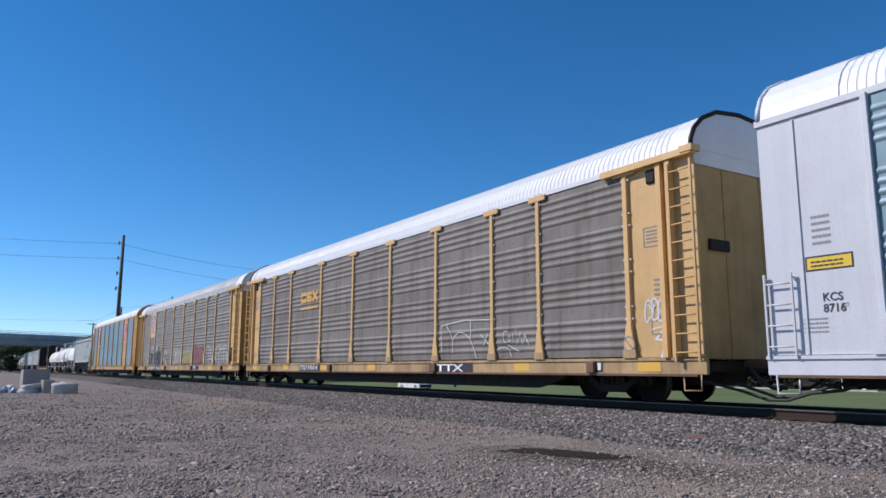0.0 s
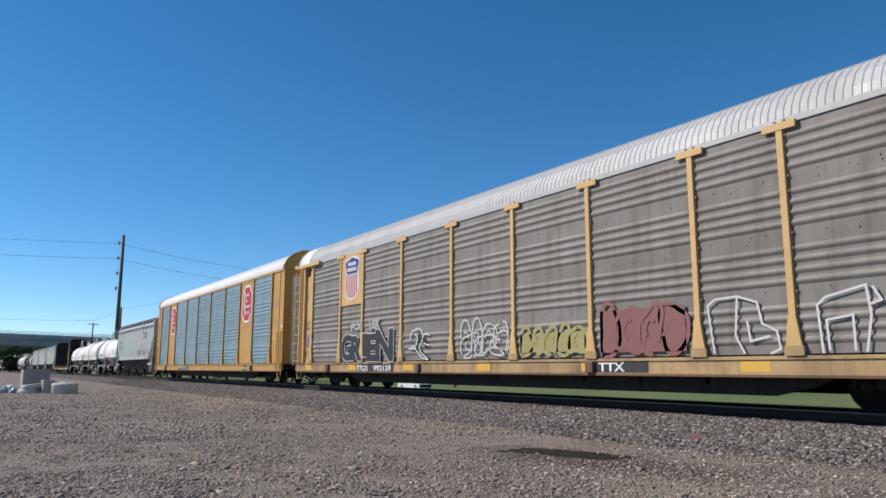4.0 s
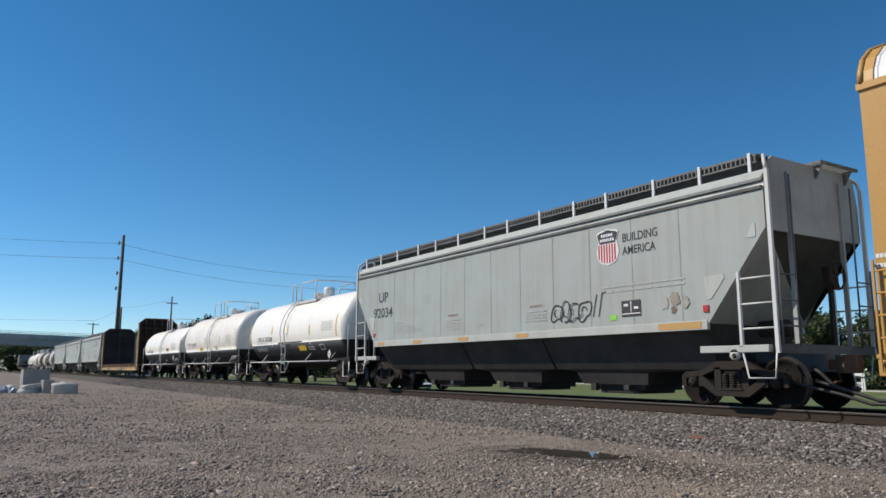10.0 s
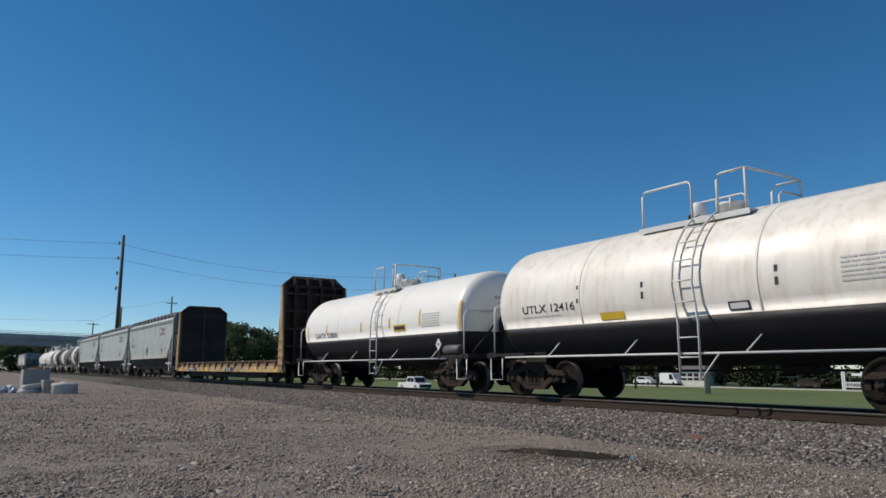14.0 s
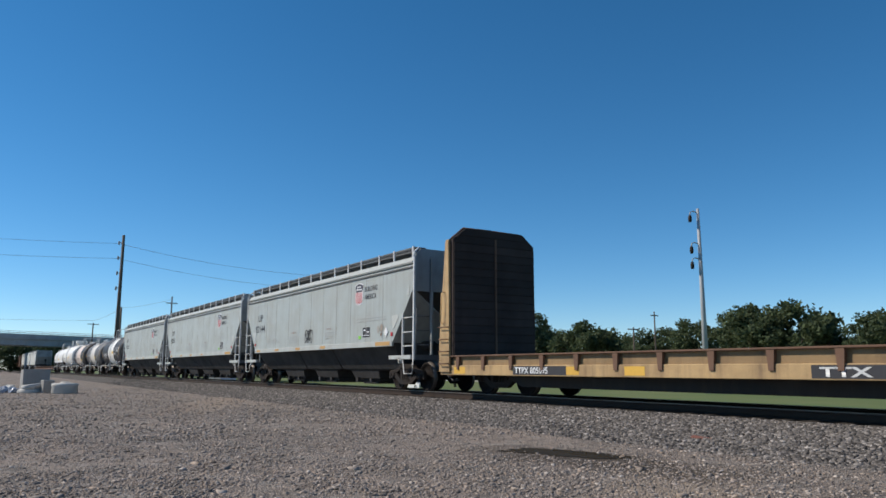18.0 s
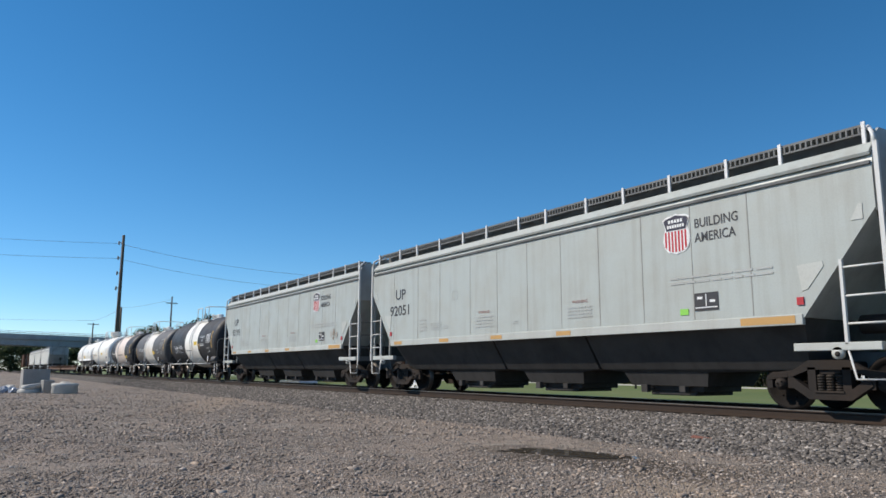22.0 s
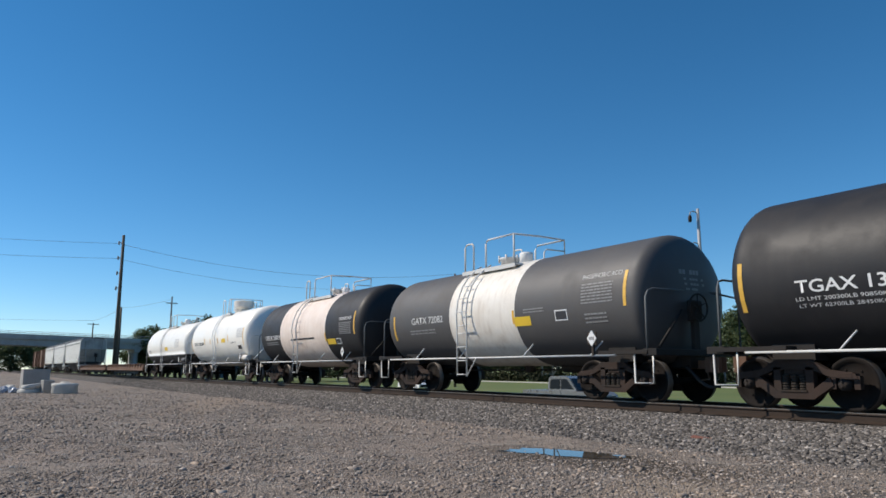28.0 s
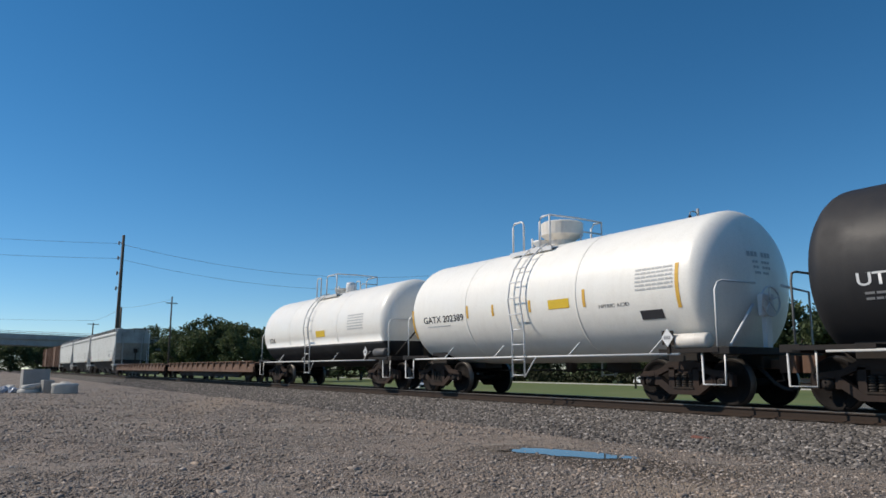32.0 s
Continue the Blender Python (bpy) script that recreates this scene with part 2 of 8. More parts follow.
def tube(bm, pts, r, seg=6, mi=0):
    """A round bar along a line of points."""
    pts = [Vector(p) for p in pts]
    rings = []
    for i, p in enumerate(pts):
        d = (pts[min(i + 1, len(pts) - 1)] - pts[max(i - 1, 0)]).normalized()
        u = d.orthogonal().normalized() if abs(d.z) > 0.9 else d.cross(Vector((0, 0, 1))).normalized()
        w = d.cross(u)
        rings.append([bm.verts.new(p + r * (math.cos(a) * u + math.sin(a) * w)) for a in (2 * math.pi * k / seg for k in range(seg))])
    for a, b in zip(rings, rings[1:]):
        for k in range(seg):
            f = bm.faces.new((a[k], a[(k + 1) % seg], b[(k + 1) % seg], b[k]))
            f.material_index, f.smooth = mi, True
    for e in (rings[0], rings[-1]):
        bm.faces.new(e).material_index = mi


def lathe(bm, prof, axis, seg=24, at=(0, 0, 0), mi=0, smooth=True, mis=None):
    """Turns a profile of (height along axis, radius) round it; a radius of 0 closes the end."""
    o = Vector(at)
    rings = []
    for h, r in prof:
        ring = []
        for k in range(seg if r > 0 else 1):
            a = 2 * math.pi * k / seg
            c, s = r * math.cos(a), r * math.sin(a)
            ring.append(bm.verts.new(o + Vector({"x": (h, c, s), "y": (c, h, s), "z": (c, s, h)}[axis])))
        rings.append(ring)
    for j, (a, b) in enumerate(zip(rings, rings[1:])):
        for k in range(seg):
            q = [a[k % len(a)], a[(k + 1) % len(a)], b[(k + 1) % len(b)], b[k % len(b)]]
            q = list(dict.fromkeys(q))
            if len(q) > 2:
                f = bm.faces.new(q)
                f.material_index, f.smooth = (mis[j] if mis else mi), smooth
    for e in (rings[0], rings[-1]):
        if len(e) > 1:
            bm.faces.new(e).material_index = mi


# writing: text as flat mesh, standing upright in the x-z plane and facing -y
TEXT = {}


def text_mesh(s, size, mat, bold=0.0, shear=0.0, sx=1.0):
    key = (s, size, mat.name, bold, shear, sx)
    if key not in TEXT:
        cu = bpy.data.curves.new("lettering", "FONT")
        cu.body, cu.size, cu.offset, cu.shear, cu.align_x = s, size / 0.70, bold, shear, "LEFT"
        cu.resolution_u = 3
        ob = bpy.data.objects.new("lettering", cu)
        scene.collection.objects.link(ob)
        bpy.context.view_layer.update()
        me = bpy.data.meshes.new_from_object(ob.evaluated_get(bpy.context.evaluated_depsgraph_get()))
        bpy.data.objects.remove(ob)
        me.transform(Matrix(((sx, 0, 0, 0), (0, 0, -1, 0), (0, 1, 0, 0), (0, 0, 0, 1))))
        me.materials.clear()
        me.materials.append(mat)
        me.name = "lettering"
        TEXT[key] = me
    return TEXT[key]


def write(s, parent, x, y, z, size, mat, bold=0.0, shear=0.0, wrap=None, sx=1.0, name="lettering", label="", span=0.0):
    """Lettering whose lower left corner is at x, z on the face at y; wrap=(R, zc): laid round a tank; span: its width."""
    me = text_mesh(s, size, mat, bold, shear, sx)
    if span:
        me = me.copy()
        lo, hi = min(v.co.x for v in me.vertices), max(v.co.x for v in me.vertices)
        for v in me.vertices:
            v.co.x = (v.co.x - lo) * span / (hi - lo)
    if wrap:
        me = me.copy()
        R, zc = wrap
        for v in me.vertices:
            a = (z + v.co.z - zc) / R
            v.co = (v.co.x, -R * math.cos(a), zc + R * math.sin(a))
        return put(name, me, parent, Matrix.Translation((x, 0, 0)), label)
    return put(name, me, parent, Matrix.Translation((x, y, z)), label)


def decal(name, parent, polys, mats, y, label="", wrap=None, thick=0.006):
    """Flat painted shapes, each (list of (x, z), material index, layer), a hair proud of the face at y."""
    if name in ("stencil", "graffiti") and len(polys) > 1:           # blocks that stand apart are parts of their own
        boxes = [(min(p[0] for p in q[0]) - 0.07, max(p[0] for p in q[0]) + 0.07, min(p[1] for p in q[0]) - 0.07, max(p[1] for p in q[0]) + 0.07) for q in polys]
        owner = list(range(len(polys)))

        def find(k):
            while owner[k] != k:
                k = owner[k]
            return k
        for p in range(len(polys)):
            for q in range(p):
                A, B = boxes[p], boxes[q]
                if A[0] < B[1] and B[0] < A[1] and A[2] < B[3] and B[2] < A[3]:
                    owner[find(p)] = find(q)
        groups = {}
        for k, q in enumerate(polys):
            groups.setdefault(find(k), []).append(q)
        if len(groups) > 1:
            for g in groups.values():
                decal(name, parent, g, mats, y, label, wrap, thick)
            return None
    bm = bmesh.new()
    for pts, mi, lay in polys:
        h = (0.007 if wrap else 0.003) + 0.003 * lay
        if wrap:
            R, zc = wrap
            xs = [p[0] for p in pts]
            vs = []
            for px, pz in pts:
                a = (pz - zc) / R
                vs.append(bm.verts.new((px, -(R + h) * math.cos(a), zc + (R + h) * math.sin(a))))
        else:
            vs = [bm.verts.new((px, y - h, pz)) for px, pz in pts]
        bm.faces.new(vs).material_index = mi
    return part(name, bm, mats, parent, label)


def rect(x0, x1, z0, z1, mi=0, lay=0):
    return [(x0, z0), (x1, z0), (x1, z1), (x0, z1)], mi, lay


def stroke(pts, w, mi=0, lay=0, wz=None):
    """A painted stroke along points, as a strip of quads that share their ends."""
    nor = []
    for (ax, az), (bx, bz) in zip(pts, pts[1:]):
        d = math.hypot(bx - ax, bz - az) or 1
        nor.append((-(bz - az) / d, (bx - ax) / d))
    shut = math.hypot(pts[0][0] - pts[-1][0], pts[0][1] - pts[-1][1]) < 1e-4
    rim = []
    for k, (x, z) in enumerate(pts):
        p = nor[k - 1] if k > 0 or shut else nor[0]
        q = nor[k % len(nor)] if k < len(nor) or shut else nor[-1]
        m = (p[0] + q[0], p[1] + q[1])
        g = w / max(0.8, m[0] ** 2 + m[1] ** 2)
        rim.append(((x - m[0] * g, z - m[1] * g), (x + m[0] * g, z + m[1] * g)))
    return [([a[0], b[0], b[1], a[1]], mi, lay) for a, b in zip(rim, rim[1:])]


def bars(x0, z1, w, h, rows, mi=0, lay=0, seed=1):
    """Small writing as plain bars: rows of them in a block whose upper left corner is x0, z1."""
    r = random.Random(seed)
    out = []
    for k in range(rows):
        z = z1 - h * (k + 0.5) / rows
        x = x0
        while x < x0 + w * 0.98:
            d = min(r.uniform(0.08, 0.2) * w, x0 + w - x)
            out.append(rect(x, x + d * 0.85, z - h / rows * 0.22, z + h / rows * 0.22, mi, lay))
            x += d
    return out
# ---------------------------------------------------------------- train: shared running gear
CARS, WHEELS = [], []
NEAR, FAR = -1.6, 1.6                    # faces of a car, in its own space; +x is the way it goes
WR, AXLE = 0.457, 0.89


def wheelset_mesh():
    bm = bmesh.new()
    lathe(bm, [(-1.0, 0.075), (1.0, 0.075)], "y", 12)
    for s in (-1, 1):
        prof = [(0.655, 0.0), (0.655, 0.12), (0.70, 0.14), (0.715, 0.36), (0.675, 0.40), (0.67, 0.485), (0.70, 0.485), (0.715, 0.46),
                (0.80, 0.452), (0.80, 0.40), (0.755, 0.37), (0.745, 0.15), (0.80, 0.12), (0.80, 0.0)]
        mis = [0, 0, 0, 0, 0, 1, 1, 1, 0, 0, 0, 0, 0]
        lathe(bm, [(s * h, r) for h, r in prof], "y", 28, mis=mis)
        lathe(bm, [(s * 0.86, 0.0), (s * 0.86, 0.11), (s * 1.05, 0.11), (s * 1.06, 0.085), (s * 1.075, 0.085), (s * 1.075, 0.0)], "y", 14, mi=2)
        for k in range(3):
            a = 2 * math.pi * k / 3
            lathe(bm, [(s * 1.07, 0.018), (s * 1.095, 0.018), (s * 1.095, 0.0)], "y", 6, at=(0.05 * math.cos(a), 0, 0.05 * math.sin(a)), mi=2)
        for k in range(6):                 # lightly marked plate, so that it is seen to turn
            a = 2 * math.pi * k / 6
            lathe(bm, [(s * 0.74, 0.02), (s * 0.765, 0.02), (s * 0.765, 0.0)], "y", 6, at=(0.26 * math.cos(a), 0, 0.26 * math.sin(a)), mi=0)
    return mesh_of("wheelset", bm, [M["wheel"], M["tread"], M["truck"]])


def truck_mesh():
    bm = bmesh.new()
    for s in (-1, 1):
        lo, hi = sorted((s * 0.93, s * 1.06))
        prism(bm, [(-1.14, 0.52), (-1.08, 0.64), (-0.62, 0.70), (-0.34, 0.86), (0.34, 0.86), (0.62, 0.70), (1.08, 0.64), (1.14, 0.52), (0.66, 0.58), (0.34, 0.70), (-0.34, 0.70), (-0.66, 0.58)], "y", lo, hi)
        prism(bm, [(-0.72, 0.44), (-0.66, 0.58), (-0.32, 0.34), (0.32, 0.34), (0.66, 0.58), (0.72, 0.44), (0.36, 0.20), (-0.36, 0.20)], "y", lo - 0.01, hi + 0.01)
        for x in (-0.30, 0.30):
            box(bm, x - 0.07, x + 0.07, lo, hi, 0.30, 0.74)
        for x in (-1.10, -0.70, 0.70, 1.10):
            box(bm, x - 0.05, x + 0.05, lo + 0.01, hi - 0.01, 0.38, 0.60)
        for x in (-0.89, 0.89):
            box(bm, x - 0.16, x + 0.16, lo - 0.005, hi + 0.005, 0.55, 0.66, bevel=0.02)
        for x in (-0.5, 0.5):               # brake shoes
            box(bm, x - 0.05, x + 0.05, s * 0.74 - 0.05, s * 0.74 + 0.05, 0.32, 0.60)
    box(bm, -0.2, 0.2, -1.02, 1.02, 0.60, 0.84, bevel=0.03)
    lathe(bm, [(0.84, 0.2), (0.93, 0.2), (0.93, 0.0)], "z", 16)
    tube(bm, [(-0.45, -0.8, 0.42), (-0.45, 0.8, 0.42)], 0.05)
    tube(bm, [(0.45, -0.8, 0.42), (0.45, 0.8, 0.42)], 0.05)
    return mesh_of("truck", bm, M["truck"]), None


def spring_mesh():
    bm = bmesh.new()
    for x in (-0.16, 0.0, 0.16):
        prof = [(0.0, 0.05)]
        for k in range(6):
            prof += [(0.045 * k + 0.005, 0.072), (0.045 * k + 0.03, 0.072), (0.045 * k + 0.034, 0.05), (0.045 * k + 0.044, 0.05)]
        lathe(bm, prof, "z", 10, at=(x, 0, 0))
    box(bm, -0.25, 0.25, -0.09, 0.09, -0.03, 0.0)
    return mesh_of("spring_nest", bm, M["frame"])


def coupler_mesh():
    bm = bmesh.new()
    box(bm, -0.5, 0.3, -0.08, 0.08, -0.09, 0.09, bevel=0.02)
    prism(bm, [(0.25, -0.12), (0.45, -0.2), (0.62, -0.16), (0.62, -0.06), (0.5, 0.02), (0.62, 0.1), (0.55, 0.2), (0.3, 0.14)], "z", -0.16, 0.16)
    tube(bm, [(0.2, 0.0, -0.1), (0.25, 0.0, -0.3), (0.3, -0.3, -0.32)], 0.02)
    return mesh_of("coupler", bm, M["rust"])


def hose_mesh():
    bm = bmesh.new()
    pts = [(-0.1, 0, 0), (0.05, 0, -0.12), (0.22, 0.02, -0.30), (0.40, 0.04, -0.40), (0.56, 0.05, -0.42)]
    tube(bm, pts, 0.036, 7)
    lathe(bm, [(0.0, 0.045), (0.12, 0.045)], "x", 8, at=(0.56, 0.05, -0.38))
    return mesh_of("brake_hose", bm, M["rubber"])


WHEELSET, TRUCK, SPRING, COUPLER, HOSE = wheelset_mesh(), truck_mesh()[0], spring_mesh(), coupler_mesh(), hose_mesh()
TRUCK_BROWN = TRUCK.copy()
TRUCK_BROWN.materials[0] = M["truck_brown"]


def new_car(name, c0, c1, label, category, group=""):
    """A railcar between the train places c0 (its front) and c1. Returns its Empty and half its length."""
    car = tagged(new(name), label, category, group or "cars of the freight train")
    car.matrix_basis = pose(-(c0 + c1) / 2, YC, RAIL)
    car.empty_display_size = 0.5
    CARS.append((car, (c0 + c1) / 2))
    return car, (c1 - c0) / 2


def running_gear(car, xs, couple, hz=0.80, brown=False):
    """Two trucks at the places xs, and a coupler and a hose reaching out to the places +-couple."""
    for x in xs:
        t = put("truck", TRUCK_BROWN if brown else TRUCK, car, pose(x, 0, 0))
        for s in (-1, 1):
            w = put("wheelset", WHEELSET, t, pose(s * AXLE, 0, WR))
            WHEELS.append((w, s * AXLE))
            put("spring_nest", SPRING, t, pose(0, s * 1.0, 0.35))
    for s in (-1, 1):
        put("coupler", COUPLER, car, pose(s * (couple - 0.55), 0, hz, 0, 0, 0 if s > 0 else 180))
        put("brake_hose", HOSE, car, pose(s * (couple - 0.5), s * -0.35, hz - 0.05, 0, 0, 0 if s > 0 else 180))


def ladder_mesh(w, h, n, r=0.016, mat="yellow", rail=0.03, stand=0.1):
    """A ladder of n rungs, h high and w wide in the x-z plane, standing off the wall at y = 0 towards -y."""
    bm = bmesh.new()
    for x in (0, w):
        box(bm, x - rail / 2, x + rail / 2, -stand - rail, -stand, 0, h)
        for z in (0.1, h - 0.1):
            box(bm, x - rail / 2, x + rail / 2, -stand, 0, z, z + rail)
    for k in range(n):
        z = h * (k + 0.5) / n
        tube(bm, [(0, -stand - rail / 2, z), (w, -stand - rail / 2, z)], r, 5)
    return mesh_of("ladder", bm, M[mat])


def side_copy(name, me, car, y_near, label=""):
    """The same part on both sides of a car."""
    put(name, me, car, pose(0, y_near, 0), label)
    put(name, me, car, pose(0, -y_near, 0, 0, 0, 180), label)


# ---------------------------------------------------------------- autoracks
def ribbed_mesh(w, z0, z1, ridges, depth, mat, groups=None, plain=0.35, holes=False):
    """A pressed panel with rounded ridges along its length, in groups of so many ridges between plain bands."""
    zs = [(z0, 0.0)]
    per = (z1 - z0) / groups
    wave = ((0.12, 0.0), (0.28, 0.55), (0.42, 0.95), (0.56, 0.95), (0.70, 0.55), (0.86, 0.0))
    for g in range(groups):
        b = z0 + per * g + per * plain / 2
        step = per * (1 - plain) / ridges
        for k in range(ridges):
            zs += [(b + step * (k + f), -depth * q) for f, q in wave]
    zs.append((z1, 0.0))
    bm = bmesh.new()
    cols = [[bm.verts.new((x, y, z)) for z, y in zs] for x in (0, w)]
    for k in range(len(zs) - 1):
        bm.faces.new((cols[0][k], cols[1][k], cols[1][k + 1], cols[0][k + 1]))
    back = [[bm.verts.new((x, 0.03, z)) for z in (z0, z1)] for x in (0, w)]
    bm.faces.new((back[0][0], back[0][1], back[1][1], back[1][0]))
    for x, c in ((0, 0), (1, 1)):
        bm.faces.new(cols[c] + back[c][::-1])
    bm.faces.new((cols[0][0], back[0][0], back[1][0], cols[1][0]))
    bm.faces.new((cols[0][-1], cols[1][-1], back[1][1], back[0][1]))
    if holes:
        rh = random.Random(int(w * 100))
        for g in range(1, groups):
            for k in range(4):
                for dz in (0.06, -0.05):
                    if rh.random() < 0.3:
                        continue
                    x, z, r_ = w * (0.2 + 0.2 * k + rh.uniform(-0.05, 0.05)), z0 + per * g + dz + rh.uniform(-0.03, 0.03), rh.uniform(0.009, 0.017)
                    q = [bm.verts.new((x + r_ * math.cos(t), -0.003, z + 1.3 * r_ * math.sin(t))) for t in np.linspace(0, 2 * math.pi, 7)[:-1]]
                    bm.faces.new(q).material_index = 1
    return mesh_of("side_panel", bm, [mat, M["black"]])


def rack_roof(L, eave, peak, mat, cut=0.0, pitch=0.15):
    """Arched sheet roof with standing ribs; the ends are drawn in by cut."""
    half = [(0.0, 0.0), (0.03, 0.20), (0.16, 0.46), (0.40, 0.70), (0.85, 0.92), (1.6, 1.0)]
    prof = [(-1.6 + a, eave + (peak - eave) * b) for a, b in half] + [(1.6 - a, eave + (peak - eave) * b) for a, b in half[-2::-1]]
    bm = bmesh.new()
    n = int(2 * L / pitch)
    xs = []
    for k in range(n):
        a = -L + 2 * L * k / n
        d = 2 * L / n
        xs += [(a, 0.0), (a + d * 0.55, 0.0), (a + d * 0.68, 0.010), (a + d * 0.87, 0.010)]
    xs.append((L, 0.0))
    rows = []
    for x, h in xs:
        rows.append([bm.verts.new((x, y * (1 + h / 1.6), z + h)) for y, z in prof])
    for a, b in zip(rows, rows[1:]):
        for k in range(len(prof) - 1):
            bm.faces.new((a[k], a[k + 1], b[k + 1], b[k]))
    bm.faces.new(rows[0])
    bm.faces.new(rows[-1])
    return mesh_of("roof", bm, mat), prof


def autorack(name, c0, c1, posts, style, label):
    car, h = new_car(name, c0, c1, label, "railcar", "autoracks of the train")
    cc = (c0 + c1) / 2
    X = lambda c: cc - c
    yel, panel, roofm = M[style["yellow"]], M[style["panel"]], M[style["roof"]]
    eave, peak = style["eave"], style["peak"]
    zb = 0.96
    # underframe
    bm = bmesh.new()
    box(bm, -h + 0.3, h - 0.3, -1.45, 1.45, 0.66, 0.86)
    box(bm, -h + 0.5, h - 0.5, -0.25, 0.25, 0.38, 0.66)
    prism(bm, [(-h * 0.70, 0.66), (-h * 0.66, 0.42), (-h * 0.60, 0.24), (h * 0.60, 0.24), (h * 0.66, 0.42), (h * 0.70, 0.66)], "y", -1.2, -1.05)
    prism(bm, [(-h * 0.70, 0.66), (-h * 0.66, 0.42), (-h * 0.60, 0.24), (h * 0.60, 0.24), (h * 0.66, 0.42), (h * 0.70, 0.66)], "y", 1.05, 1.2)
    for k in range(9):
        x = -h * 0.5 + h * k / 8
        box(bm, x - 0.05, x + 0.05, -1.2, 1.2, 0.42, 0.62)
    part("underframe", bm, M["frame"], car)
    bm = bmesh.new()
    box(bm, -h, h, -0.02, 0.06, 0.60, 0.88, bevel=0.01)
    box(bm, -h, h, -0.05, 0.04, 0.87, 0.93)
    side_copy("side_sill", mesh_of("side_sill", bm, M[style["sill"]]), car, NEAR)
    bm = bmesh.new()
    box(bm, -h + 0.2, h - 0.2, -0.045, 0.02, 0.565, 0.612)
    side_copy("sill_lip", mesh_of("sill_lip", bm, M["rust"]), car, NEAR)
    if style["hood"]:                             # amber reflectors spaced along the sill
        for k in range(7):
            x = -h + 1.4 + (2 * h - 2.8) * k / 6
            decal("reflector_strip", car, [rect(x - 0.3, x + 0.3, 0.66, 0.84)], [M["orange"]], NEAR - 0.021)
    # rub plates and jacking brackets on the sill
    bm = bmesh.new()
    box(bm, -0.12, 0.12, -0.09, 0.0, 0.62, 0.86, bevel=0.015)
    bracket = mesh_of("sill_bracket", bm, M["rust"])
    for x in style.get("brackets", (-h * 0.75, -h * 0.25, h * 0.3, h * 0.78)):
        put("sill_bracket", bracket, car, pose(x, NEAR - 0.02, 0))
    if style.get("tabs"):                         # small hold-down tabs along the sill
        bm = bmesh.new()
        box(bm, -0.09, 0.09, -0.07, 0.0, 0.90, 0.98, bevel=0.008)
        tab = mesh_of("sill_tab", bm, yel)
        for k in range(34):
            put("sill_tab", tab, car, pose(-h + 0.9 + (2 * h - 1.8) * k / 33, NEAR - 0.01, 0))
    # posts
    ps = [X(c) for c in posts]
    wide = style.get("post", 0.13)
    bm = bmesh.new()
    box(bm, -wide / 2, wide / 2, -0.07, 0.02, 0.93, eave - 0.02, bevel=0.008)
    prism(bm, [(-0.17, 0.93), (0.17, 0.93), (wide / 2, 1.62), (-wide / 2, 1.62)], "y", -0.085, -0.03)
    if style["hood"]:                             # pale clips in pairs beside the plain bands
        for g in range(style["groups"]):
            for dz in (0.14, 0.40):
                z = zb + (eave - 0.05 - zb) * (g + 0.92) / style["groups"] + dz - 0.27
                for sx in (-1, 1):
                    box(bm, *sorted((sx * wide / 2, sx * (wide / 2 + 0.045))), -0.045, -0.005, z - 0.02, z + 0.02, mi=1)
    if style["hood"]:
        box(bm, -0.175, 0.175, -0.087, -0.02, 0.93, 1.09, mi=2)
    post = mesh_of("post", bm, [yel, M[style.get("clip", "steel_pale")], M["yellow_dirty"]])
    for x in ps:
        put("post", post, car, pose(x, NEAR, 0))
        put("post", post, car, pose(x, FAR, 0, 0, 0, 180))
    # side panels between the posts
    xs = sorted(ps)
    cache = {}
    for a, b in zip(xs, xs[1:]):
        if any(abs((a + b) / 2 - X(sum(p) / 2)) < 0.3 for p in style.get("logos", ())):
            bm = bmesh.new()
            box(bm, 0, b - a - wide, 0, 0.03, zb, eave - 0.05)
            me = mesh_of("logo_panel", bm, yel)
            nm = "logo_panel"
        else:
            key = round(b - a, 2)
            if key not in cache:
                cache[key] = ribbed_mesh(b - a - wide, zb, eave - 0.05, style["ridges"], style["depth"], panel, style.get("groups"), style.get("plain", 0.35), style["hood"])
            me, nm = cache[key], "side_panel"
        put(nm, me, car, pose(a + wide / 2, NEAR + 0.0, 0))
        put(nm, me, car, pose(b - wide / 2, FAR, 0, 0, 0, 180))
    # plain end bays between the last posts and the ends
    for s, x in ((1, xs[-1]), (-1, xs[0])):
        x0, x1 = sorted((x + s * wide / 2, s * (h - 0.08)))
        bm = bmesh.new()
        box(bm, x0, x1, 0.01, 0.04, zb - 0.02, eave - 0.05)
        xm = x0 + (x1 - x0) * (0.5 if style["hood"] else 0.64 if s > 0 else 0.36)
        box(bm, xm - 0.02, xm + 0.02, -0.015, 0.01, zb, eave - 0.1)
        me = mesh_of("end_bay", bm, M[style.get("bay", style["yellow"])])
        put("end_bay", me, car, pose(0, NEAR, 0))
        put("end_bay", me, car, pose(0, -NEAR - 0.05, 0))
    # top rail
    bm = bmesh.new()
    box(bm, -h + 0.05, h - 0.05, -0.03, 0.05, eave - 0.06, eave + 0.05)
    side_copy("top_rail", mesh_of("top_rail", bm, M[style["rail"]]), car, NEAR)
    if style["hood"]:
        bm = bmesh.new()
        box(bm, -0.32, 0.32, -0.082, -0.032, eave - 0.17, eave - 0.03, bevel=0.008)
        plate = mesh_of("post_cap", bm, yel)
        for x in ps:
            put("post_cap", plate, car, pose(x, NEAR, 0))
    roof, prof = rack_roof(h - 0.25, eave + 0.04, peak, roofm)
    put("roof", roof, car)
